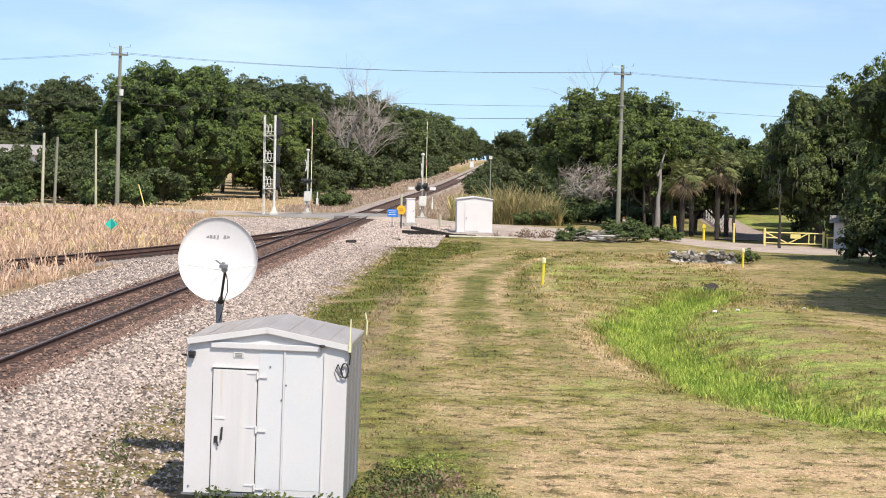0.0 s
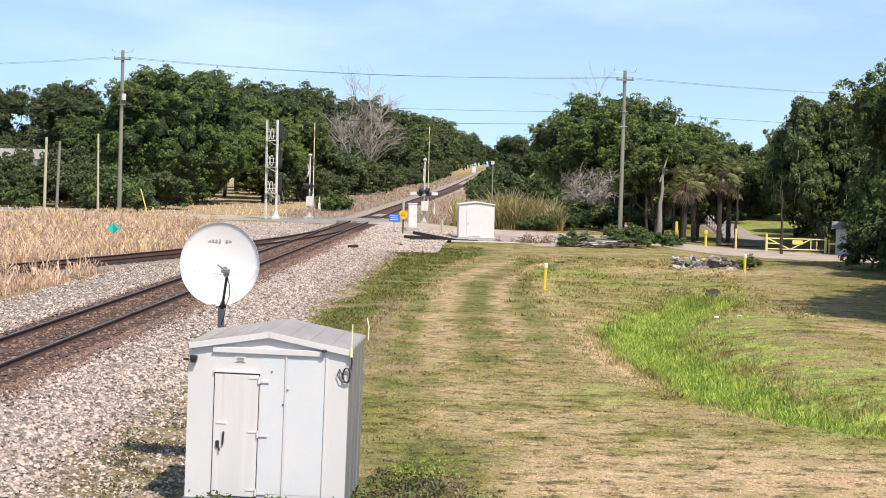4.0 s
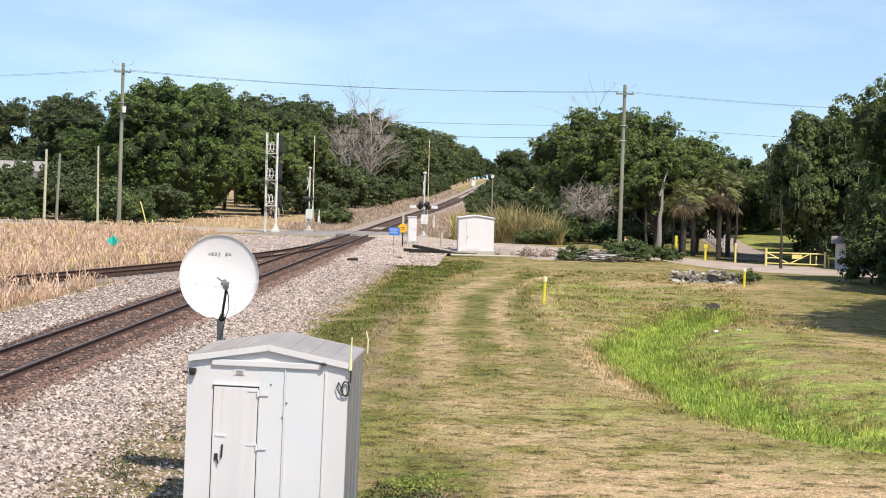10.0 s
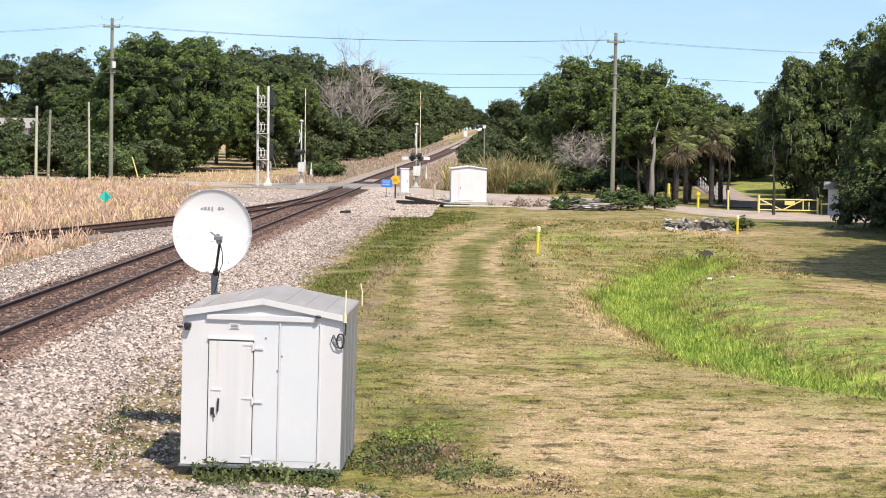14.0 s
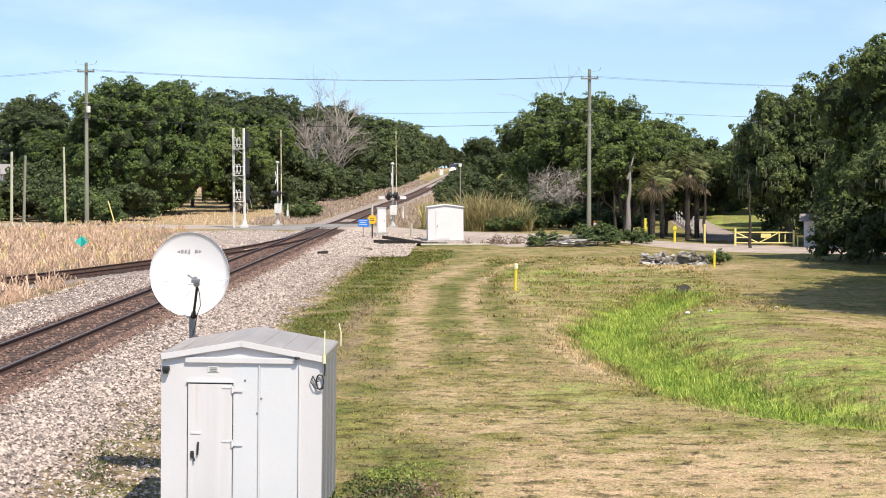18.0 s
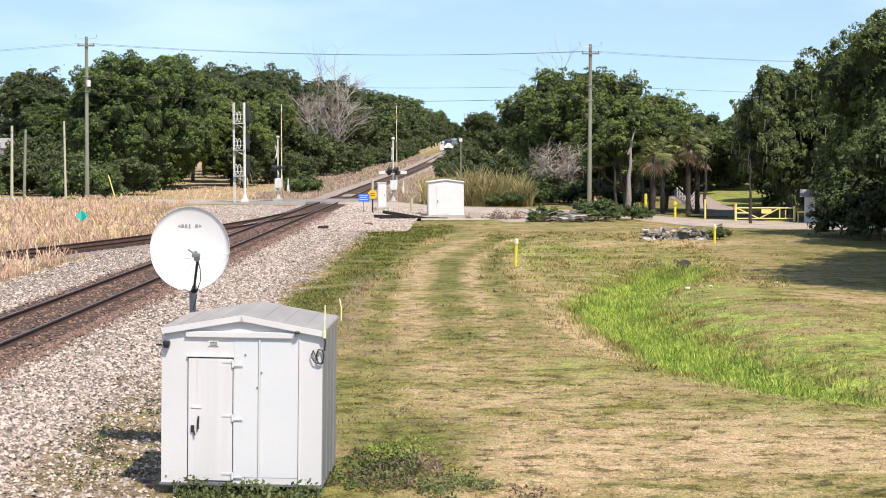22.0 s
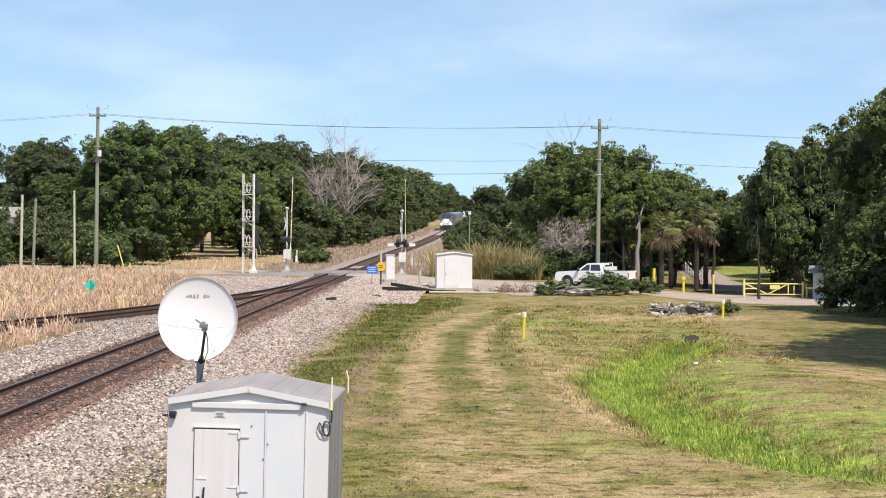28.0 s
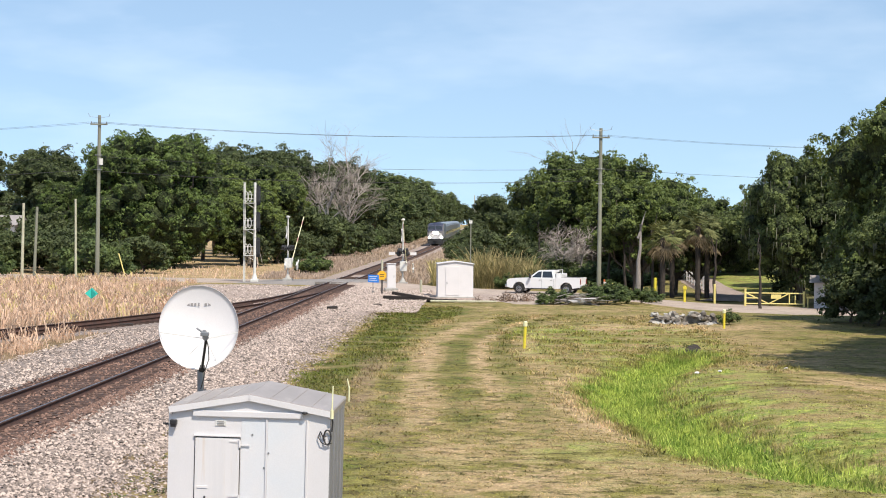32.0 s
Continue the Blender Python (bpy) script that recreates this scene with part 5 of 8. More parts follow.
def bare_trunk(x, y, h, r, seed, label):
    rnd = random.Random(seed)
    top = thing("slim_tree", pose(x, y, float(ground_z(x, y))), label, "tree", "slim trees by the driveway")
    bm = bmesh.new()
    limbs(bm, (0, 0, -0.2), (rnd.uniform(-0.3, 0.3), 0, h), r, rnd, 0.015, 6)
    limbs(bm, (0, 0, h * 0.8), (rnd.uniform(-0.7, 0.7), rnd.uniform(-1, 1), h + 1.0), r * 0.4, rnd, 0.06, 4)
    # slim trunks get bark with the canopy shade painted in
    part("trunk", bm, M_GREYBARK if r > 0.24 else M_SHADEBARK, top, smooth=True)


for k, (x, y, h, r) in enumerate(((11.95, 136.5, 5.5, 0.25), (11.2, 139, 5.5, 0.14), (12.6, 141, 5.2, 0.13), (13.2, 137, 5.5, 0.15), (10.3, 143, 5.5, 0.16), (14.0, 140, 5.0, 0.18), (17.3, 132, 4.6, 0.16), (18.6, 118, 4.4, 0.13), (8.0, 149, 5.0, 0.15), (6.4, 152, 4.6, 0.14), (4.9, 155, 4.4, 0.15), (9.3, 150, 5.2, 0.12))):
    bare_trunk(x, y, h, r, k, "pale thick tree trunk under the canopy" if r > 0.24 else "slim tree trunk darkened for the shade under the canopy")


# ---- signal shed ----
def seam(bm, x, z0, z1, y=-1.0):
    box(bm, x, y - 0.011, (z0 + z1) / 2, 0.022, 0.022, z1 - z0)


def make_shed():
    shed = thing("signal_shed", pose(-3.27, 25.32, 0.0, 0, 1.0, -1.0), "white metal signal shed with a low gabled roof beside gravel", "shed")
    w, d, z0, z1, ridge = 2.26, 1.98, 0.14, 2.30, 2.50
    bm = bmesh.new()
    slab(bm, [(-w / 2, z0), (w / 2, z0), (w / 2, z1), (0, ridge), (-w / 2, z1)], -d / 2, d / 2, "y")
    part("body", bm, M_WHITE, shed)
    # this panel's grey includes painted shade for the wall turned from the sun
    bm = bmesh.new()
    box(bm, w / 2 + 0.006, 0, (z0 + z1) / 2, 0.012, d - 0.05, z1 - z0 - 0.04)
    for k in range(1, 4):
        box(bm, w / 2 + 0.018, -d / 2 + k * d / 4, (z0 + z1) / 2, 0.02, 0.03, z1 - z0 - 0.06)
    part("side_panel", bm, M_GALV, shed, "grey metal side panel, darkened as the shed's shaded side")
    # roof: two sheets with standing folds, rolled at the eaves
    for s in (-1, 1):
        bm = bmesh.new()
        run = w / 2 + (0.005 if s < 0 else 0.04)
        ang = math.atan2(ridge - z1, w / 2)
        m = Matrix.Translation((0, 0, ridge + 0.035)) @ Matrix.Rotation(s * ang, 4, "Y")
        box(bm, s * run / 2, 0, 0, run, d + 0.12, 0.035, m, 0.008)
        for k in range(1, 4):
            box(bm, s * run * k / 4, 0, 0.02, 0.02, d + 0.1, 0.01, m, 0.004)
        box(bm, s * (run - 0.005), 0, -0.05, 0.03, d + 0.12, 0.11, m, 0.01)
        part("roof_sheet", bm, M_ROOF, shed)
    bm = bmesh.new()
    for s in (-1, 1):
        ang = math.atan2(ridge - z1, w / 2)
        m = Matrix.Translation((0, 0, ridge + 0.0)) @ Matrix.Rotation(s * ang, 4, "Y")
        box(bm, s * (w / 4 + (0.0 if s < 0 else 0.015)), -d / 2 - 0.05, 0.0, w / 2 + (0.02 if s < 0 else 0.05), 0.025, 0.085, m)
    part("gable_trim", bm, M_WHITE, shed)
    # header rail over door and side panel
    bm = bmesh.new()
    box(bm, -0.02, -d / 2 - 0.02, 2.262, 1.54, 0.04, 0.085, None, 0.01)
    part("header_rail", bm, M_WHITE, shed)
    # panels, folds
    bm = bmesh.new()
    for x in (0.25, 0.815):
        seam(bm, x, z0 + 0.03, 2.21, -d / 2)
    part("panel_seam", bm, M_WHITE, shed)
    bm = bmesh.new()
    box(bm, 0.065, -d / 2 - 0.002, 1.22, 0.34, 0.004, 1.94)
    box(bm, 0.53, -d / 2 - 0.002, 1.22, 0.53, 0.004, 1.94)
    part("upper_panel", bm, M_PALEBLUE, shed, "pale bluish upper panel")
    # door
    bm = bmesh.new()
    box(bm, -0.438, -d / 2 - 0.014, 1.06, 0.62, 0.028, 1.72, None, 0.006)
    door = part("door", bm, M_DOOR, shed, "white door with faint rust streaks")
    bm = bmesh.new()
    for x in (-0.755, -0.121):
        box(bm, x, -d / 2 - 0.005, 1.06, 0.008, 0.01, 1.76)
    box(bm, -0.438, -d / 2 - 0.005, 1.932, 0.62, 0.01, 0.014)
    box(bm, -0.438, -d / 2 - 0.005, 0.19, 0.62, 0.01, 0.014)
    part("door_gap", bm, M_BLACK, shed, "dark gap round the door")
    bm = bmesh.new()
    box(bm, -0.438, -d / 2 - 0.020, 1.952, 0.66, 0.036, 0.022, None, 0.006)
    part("drip_cap", bm, M_WHITE, shed)
    for z in (1.85, 1.09, 0.27):
        bm = bmesh.new()
        tube(bm, (-0.125, -d / 2 - 0.035, z - 0.05), (-0.125, -d / 2 - 0.035, z + 0.05), 0.016)
        box(bm, -0.048, -d / 2 - 0.018, z - 0.02, 0.13, 0.01, 0.024)
        box(bm, -0.203, -d / 2 - 0.032, z + 0.03, 0.13, 0.01, 0.022)
        part("hinge", bm, M_WHITE, shed)
    bm = bmesh.new()
    box(bm, -0.683, -d / 2 - 0.035, 0.93, 0.05, 0.03, 0.10, None, 0.008)
    box(bm, -0.655, -d / 2 - 0.045, 0.985, 0.026, 0.025, 0.19, pose(0, 0, 0, 0, 3), 0.008)
    tube(bm, (-0.663, -d / 2 - 0.05, 0.90), (-0.645, -d / 2 - 0.06, 0.84), 0.012)
    part("door_handle", bm, M_BLACK, door, "black latch handle with padlock")
    bm = bmesh.new()
    box(bm, -0.635, -d / 2 - 0.033, 1.235, 0.14, 0.01, 0.028)
    part("label_strip", bm, M_DISH, door)
    bm = bmesh.new()
    box(bm, -0.40, -d / 2 - 0.005, 2.13, 0.15, 0.01, 0.08, None, 0.004)
    plate = part("label_plate", bm, M_SILVER, shed, "small worn equipment plate")
    bm = bmesh.new()
    for k in range(3):
        box(bm, -0.40, -d / 2 - 0.013, 2.108 + k * 0.022, 0.10, 0.005, 0.008)
    part("print_bar", bm, M_INK, plate)
    # vent hood, lamp, cable loop, antennas
    bm = bmesh.new()
    box(bm, -1.055, -d / 2 - 0.045, 2.13, 0.10, 0.09, 0.07, None, 0.015)
    box(bm, -1.055, -d / 2 - 0.05, 2.08, 0.07, 0.06, 0.03)
    part("lamp_hood", bm, M_BLACK, shed)
    bm = bmesh.new()
    tube(bm, (-1.22, -d / 2 + 0.05, 2.095), (-1.14, -d / 2 + 0.05, 2.095), 0.015)
    part("bracket", bm, M_BLACK, shed)
    bm = bmesh.new()
    ball(bm, (0.78, -d / 2 - 0.06, 2.31), 0.045, (1, 1, 0.5), 2)
    part("eave_lamp", bm, M_BLACK, shed, smooth=True)
    bm = bmesh.new()
    loop = [(1.10 + 0.05 * math.cos(a * 0.4), -d / 2 - 0.03 - 0.003 * (a % 3), 1.98 + 0.10 * math.sin(a * 0.4)) for a in range(34)]
    pipe(bm, loop, 0.011, 6)
    pipe(bm, [(1.0, -d / 2 - 0.02, 2.06), (0.97, -d / 2 - 0.03, 1.98), (1.02, -d / 2 - 0.04, 1.90), (1.10, -d / 2 - 0.04, 1.87), (1.16, -d / 2 - 0.04, 1.90)], 0.007, 5)
    pipe(bm, [(1.0, -d / 2 - 0.02, 2.06), (1.04, -d / 2 - 0.04, 1.98), (1.09, -d / 2 - 0.03, 1.99)], 0.008, 5)
    pipe(bm, [(1.16, -d / 2 - 0.06, 2.27), (1.17, -d / 2 - 0.04, 2.18), (1.16, -d / 2 - 0.03, 2.06)], 0.012, 5)
    part("cable_loop", bm, M_BLACK, shed, "coiled black cable")
    bm = bmesh.new()
    tube(bm, (1.16, -d / 2 - 0.06, 2.34), (1.165, -d / 2 - 0.06, 2.70), 0.012, 0.009)
    tube(bm, (1.16, -d / 2 - 0.06, 2.24), (1.16, -d / 2 - 0.06, 2.36), 0.024)
    part("antenna", bm, M_PALEYEL, shed, "slim pale whip antenna")
    bm = bmesh.new()
    pipe(bm, [(1.2, d / 2 + 0.02, 2.28), (1.2, d / 2 + 0.03, 2.48), (1.17, d / 2 + 0.02, 2.62)], 0.01)
    part("antenna", bm, M_PALEYEL, shed, "short bent antenna")
    bm = bmesh.new()
    for x, z in ((-1.06, 0.25), (0.98, 0.25), (0.28, 1.73), (0.22, 1.52), (-0.30, 0.42), (0.05, 1.98)):
        tube(bm, (x, -d / 2 - 0.012, z), (x, -d / 2, z), 0.014)
    tagged(part("bolt_heads", bm, M_GREY, shed), kind="stuff")
    for x in (-0.95, -0.35, 0.35, 0.85, 1.07):
        for y in (-0.85, 0.85):
            bm = bmesh.new()
            box(bm, x, y, 0.06, 0.06, 0.06, 0.17)
            part("foot", bm, M_SILVER, shed)
    bm = bmesh.new()
    slab(bm, [(-w / 2 - 0.02, z0 - 0.012), (w / 2 + 0.02, z0 - 0.012), (w / 2 + 0.02, z0 + 0.02), (-w / 2 - 0.02, z0 + 0.02)], -d / 2 - 0.02, d / 2 + 0.02, "y")
    part("base_frame", bm, M_GREY, shed)
    return shed


make_shed()


def make_dish():
    dish = thing("satellite_dish", pose(-4.465, 27.6, 0.0), "large white satellite dish on a grey steel mast", "satellite dish")
    c = Matrix.Translation((0.0, -0.22, 3.29)) @ Matrix.Rotation(radians(6), 4, "Z") @ Matrix.Rotation(radians(-8), 4, "X")
    bm = bmesh.new()
    rings, n = 9, 48
    front, back = [], []
    for k in range(rings + 1):
        r = k / rings
        a = [(0.62 * r * math.cos(2 * math.pi * i / n), -0.0 - 0.13 * (r * r - 1) * 1.0 - 0.0, 0.66 * r * math.sin(2 * math.pi * i / n)) for i in range(n)]
        front.append([bm.verts.new(c @ Vector(p)) for p in a])
        back.append([bm.verts.new(c @ Vector((p[0] * 1.006, p[1] + 0.018, p[2] * 1.006))) for p in a])
    for k in range(rings):
        for i in range(n):
            j = (i + 1) % n
            if k:
                bm.faces.new((front[k][i], front[k][j], front[k + 1][j], front[k + 1][i]))
                bm.faces.new((back[k][j], back[k][i], back[k + 1][i], back[k + 1][j]))
            else:
                bm.faces.new((front[0][i], front[1][j], front[1][i]))
                bm.faces.new((back[0][i], back[1][i], back[1][j]))
    for i in range(n):
        j = (i + 1) % n
        bm.faces.new((front[-1][j], front[-1][i], back[-1][i], back[-1][j]))
    bmesh.ops.remove_doubles(bm, verts=front[0] + back[0], dist=0.0001)
    part("reflector", bm, M_DISH, dish, smooth=True)
    bm = bmesh.new()
    tube(bm, (0, 0, -0.2), (0, 0, 3.2), 0.052, 0.052, 12)
    tube(bm, (0.07, 0.08, 0), (0.07, 0.03, 2.3), 0.014)
    part("mast", bm, M_GREY, dish)
    bm = bmesh.new()
    box(bm, 0, 0.08, 3.25, 0.3, 0.16, 0.34, None, 0.02)
    box(bm, 0, 0.06, 3.38, 0.5, 0.05, 0.5, None, 0.02)
    part("mount_bracket", bm, M_GREY, dish)
    foot, feed = c @ Vector((0.06, -0.02, -0.67)), c @ Vector((0.15, -0.55, -0.22))
    bm = bmesh.new()
    tube(bm, foot, feed, 0.022)
    tube(bm, foot + Vector((0, 0.1, 0.06)), foot, 0.05)
    part("feed_arm", bm, M_BLACK, dish)
    bm = bmesh.new()
    tube(bm, feed + Vector((0.0, -0.06, 0.02)), feed + Vector((-0.05, 0.12, 0.10)), 0.05, 0.035, 10)
    box(bm, feed.x - 0.02, feed.y - 0.02, feed.z + 0.07, 0.12, 0.12, 0.06, None, 0.01)
    tube(bm, feed + Vector((-0.03, 0, 0.08)), feed + Vector((-0.15, 0.02, 0.16)), 0.014)
    part("feed_horn", bm, M_GREY, dish)
    bm = bmesh.new()
    pipe(bm, [feed, feed + Vector((0.03, 0.05, -0.15)), feed + Vector((0.02, 0.15, -0.33)), foot + Vector((0.06, 0, 0.03)), foot + Vector((0.03, 0, -0.14)), foot + Vector((-0.03, 0.1, -0.3))], 0.008)
    part("feed_cable", bm, M_BLACK, dish)
    bm = bmesh.new()
    for s in (-1, 1):
        tube(bm, c @ Vector((s * 0.61, -0.01, -0.08)), feed, 0.005, 0.005, 5)
        tube(bm, c @ Vector((s * 0.30, -0.005, -0.58)), feed, 0.003, 0.003, 5)
    part("stay_wire", bm, M_SILVER, dish)
    for k, ww in enumerate((0.045, 0.04, 0.03, 0.02, 0.02, 0.04, 0.04)):
        if k != 4:
            bm = bmesh.new()
            box(bm, -0.17 + k * 0.055, 0.082, 0.37, ww, 0.008, 0.04 + 0.014 * (k == 3), c)
            part("faded_mark", bm, M_INK, dish, "faded grey lettering worn to bars")
    return dish


make_dish()


# ---- marker posts ----
def marker_post(x, y, h, tilt, label):
    p = thing("marker_post", pose(x, y, float(ground_z(x, y)), 0, tilt, 0), label, "post", "yellow marker posts")
    bm = bmesh.new()
    tube(bm, (0, 0, -0.15), (0, 0, h * 0.82), 0.062, 0.062, 12)
    part("post_body", bm, M_YELLOW, p)
    bm = bmesh.new()
    tube(bm, (0, 0, h * 0.80), (0, 0, h * 0.94), 0.085, 0.085, 12)
    ball(bm, (0, 0, h * 0.94), 0.085, (1, 1, 0.7))
    part("cap", bm, M_PALEYEL, p, "pale faded cap")
    return p


marker_post(1.66, 70.7, 1.12, 2.5, "yellow tubular marker post with a pale cap in the lawn")
marker_post(11.85, 86.5, 0.95, 0.5, "yellow marker post beside the stone headwall")


def bollard(x, y, h, r, material, label, cross=False):
    p = thing("bollard", pose(x, y, float(ground_z(x, y)), 0, random.uniform(-1, 1), 0), label, "post", "posts along the driveway")
    bm = bmesh.new()
    tube(bm, (0, 0, -0.2), (0, 0, h), r, r, 12)
    ball(bm, (0, 0, h), r, (1, 1, 0.5))
    part("post_body", bm, material, p)
    if cross:
        bm = bmesh.new()
        box(bm, 0, -r - 0.02, h * 0.9, 0.26, 0.03, 0.2, None, 0.01)
        part("reflector_board", bm, material, p)


bollard(12.0, 123, 1.7, 0.10, M_YELLOW, "thick yellow steel post by the driveway")
bollard(14.35, 125.4, 1.25, 0.09, M_YELLOW, "yellow post with a board across its top", True)
bollard(16.65, 126.6, 1.4, 0.08, M_YGATE, "pale yellow post by the driveway")
bollard(9.95, 136, 0.9, 0.08, M_YGATE, "short pale yellow post under the trees")
for x, y, s in ((9.15, 139, 0.6), (9.65, 139.4, 0.7)):
    p = thing("traffic_barrel", pose(x, y, float(ground_z(x, y))), "orange traffic barrel with white bands under the trees", "traffic barrel", "traffic barrels")
    for k in range(5):
        bm = bmesh.new()
        tube(bm, (0, 0, 0.26 * k * s), (0, 0, 0.26 * (k + 1) * s), 0.22 - 0.02 * k, 0.21 - 0.02 * k, 14)
        part("band", bm, M_ORANGE if k % 2 == 0 else M_DISH, p)
bollard(-4.45, 124.6, 1.05, 0.09, M_PALEPOLE, "short pale wooden post beside the hut")


def yellow_gate():
    g = thing("yellow_gate", pose(18.1, 121.6, -0.46, 0, 0, -7), "closed yellow tubular steel gate across the drive", "gate")
    for x, h in ((0, 1.25), (4.0, 1.1)):
        bm = bmesh.new()
        tube(bm, (x, 0, -0.2), (x, 0, h), 0.085, 0.085, 10)
        part("gate_post", bm, M_YGATE, g)
    for a, b in (((0, 0, 0.95), (4.0, 0, 0.95)), ((0, 0, 0.22), (4.0, 0, 0.22)), ((0.05, 0, 0.95), (1.6, 0, 0.22)), ((1.6, 0, 0.22), (3.0, 0, 0.95)), ((3.0, 0, 0.22), (3.0, 0, 0.95)), ((3.4, 0, 0.22), (3.4, 0, 0.8)), ((0, 0, 0.6), (0.9, 0, 0.6))):
        bm = bmesh.new()
        tube(bm, a, b, 0.042, 0.042, 8)
        part("bar", bm, M_YGATE, g)
    bm = bmesh.new()
    box(bm, 2.1, -0.03, 0.72, 0.7, 0.02, 0.30, None, 0.02)
    part("sign_board", bm, M_YGATE, g)
    for x, w in ((4.6, 0.7), (5.4, 0.6)):
        bm = bmesh.new()
        tube(bm, (x - w / 2, 0, -0.1), (x - w / 2, 0, 0.7), 0.05)
        tube(bm, (x + w / 2, 0, -0.1), (x + w / 2, 0, 0.7), 0.05)
        tube(bm, (x - w / 2, 0, 0.66), (x + w / 2, 0, 0.66), 0.05)
        part("hoop_rail", bm, M_YGATE, g)


yellow_gate()


def headwall():
    """A low culvert end buried under broken rock."""
    w = thing("culvert_headwall", pose(10.3, 90.2, float(ground_z(10.3, 90.2)) - 0.25, 0, 0, -3), "low broken culvert end piled with grey rubble", "culvert")
    bm = bmesh.new()
    slab(bm, [(-1.7, -0.1), (1.75, -0.1), (1.72, 0.60), (0.9, 0.72), (0.3, 0.62), (-0.7, 0.70), (-1.65, 0.45)], 0.45, 0.9)
    part("wall", bm, M_RUBBLE, w)
    # solid black cylinder in place of the shade inside a hollow pipe
    bm = bmesh.new()
    tube(bm, (0.35, 0.15, 0.16), (0.35, 0.6, 0.16), 0.22, 0.22, 14)
    part("pipe_mouth", bm, M_BLACK, w)
    rnd = random.Random(3)
    for k in range(96):
        bm = bmesh.new()
        r = rnd.uniform(0.07, 0.20)
        for v in ball(bm, (0, 0, 0), r, (1.4, 1, 0.75), 1):
            v.co += Vector((rnd.uniform(-1, 1), rnd.uniform(-1, 1), rnd.uniform(-1, 1))) * r * 0.4
        o = part("rock", bm, M_CONC if k % 5 < 2 else M_RUBBLE, w)
        x, z = rnd.uniform(-1.75, 1.75), rnd.uniform(0.02, 0.82) ** 1.1
        if abs(x - 0.35) < 0.3 and z < 0.36:
            x += 0.7
        y = 0.50 - 0.42 * (1 - z / 0.8) + rnd.uniform(-0.06, 0.06) if k % 6 else rnd.uniform(-0.6, 0.0)
        o.matrix_basis = pose(x, y, z if k % 6 else 0.24, rnd.uniform(-30, 30), 0, rnd.uniform(0, 90))


headwall()


# ---- huts and boxes by the crossing ----
def equipment_hut():
    h = thing("equipment_hut", pose(-1.98, 119.9, 0.10, 0, 0, 4), "plain white metal equipment hut on a dirt pad", "hut")
    bm = bmesh.new()
    slab(bm, [(-1.2, 0.06), (1.2, 0.06), (1.2, 2.26), (0, 2.42), (-1.2, 2.26)], -1.2, 1.2, "y")
    part("body", bm, M_DISH, h)
    for s in (-1, 1):
        bm = bmesh.new()
        m = Matrix.Translation((0, 0, 2.45)) @ Matrix.Rotation(s * math.atan2(0.16, 1.2), 4, "Y")
        box(bm, s * 0.64, 0, 0, 1.28, 2.56, 0.05, m, 0.01)
        part("roof_sheet", bm, M_WHITE, h)
    bm = bmesh.new()
    box(bm, -0.2, -1.215, 1.12, 0.95, 0.03, 1.95, None, 0.006)
    door = part("door", bm, M_DISH, h)
    bm = bmesh.new()
    box(bm, -0.58, -1.245, 1.0, 0.04, 0.03, 0.16)
    part("door_handle", bm, M_GREY, door)
    bm = bmesh.new()
    box(bm, 0, 0, -0.02, 2.6, 2.6, 0.16)
    part("base", bm, M_CONC, h)


equipment_hut()


def cabinet(x, y, z, w, d, h, label):
    c = thing("signal_cabinet", pose(x, y, z, 0, 0, 6), label, "cabinet")
    bm = bmesh.new()
    box(bm, 0, 0, 0.22 + h / 2, w, d, h, None, 0.02)
    part("body", bm, M_DISH, c)
    bm = bmesh.new()
    box(bm, 0, -d / 2 - 0.012, 0.22 + h / 2, w - 0.1, 0.024, h - 0.14, None, 0.006)
    door = part("door", bm, M_DISH, c)
    bm = bmesh.new()
    box(bm, w / 2 - 0.13, -d / 2 - 0.04, 0.22 + h / 2, 0.03, 0.03, 0.14)
    part("door_handle", bm, M_GREY, door)
    bm = bmesh.new()
    box(bm, 0, 0, 0.22 + h + 0.015, w + 0.08, d + 0.1, 0.05, None, 0.01)
    part("lid", bm, M_DISH, c)
    bm = bmesh.new()
    box(bm, 0, 0, 0.08, w + 0.35, d + 0.4, 0.34, None, 0.03)
    part("base", bm, M_CONC, c, "rough concrete base")


cabinet(-6.75, 128.0, 0.14, 0.62, 0.6, 1.78, "tall narrow white signal cabinet on a concrete base")
cabinet(-12.9, 700, 2.62, 1.5, 1.5, 2.4, "far white signal cabinet beside the track")


def sign_post(name, x, y, z, label, cat, build):
    s = thing(name, pose(x, y, z), label, cat)
    build(s)
    return s


def blue_sign(s):
    bm = bmesh.new()
    tube(bm, (0, 0, -0.3), (0, 0, 1.0), 0.025)
    part("post", bm, M_GREY, s)
    bm = bmesh.new()
    box(bm, 0, -0.04, 1.02, 0.74, 0.02, 0.52, pose(0, 0, 0, 0, 2), 0.02)
    panel = part("panel", bm, M_BLUE, s)
    bm = bmesh.new()
    for k in range(3):
        box(bm, 0, -0.055, 1.17 - k * 0.13, 0.55 - 0.1 * (k == 1), 0.006, 0.035)
    part("print_bar", bm, M_DISH, panel)


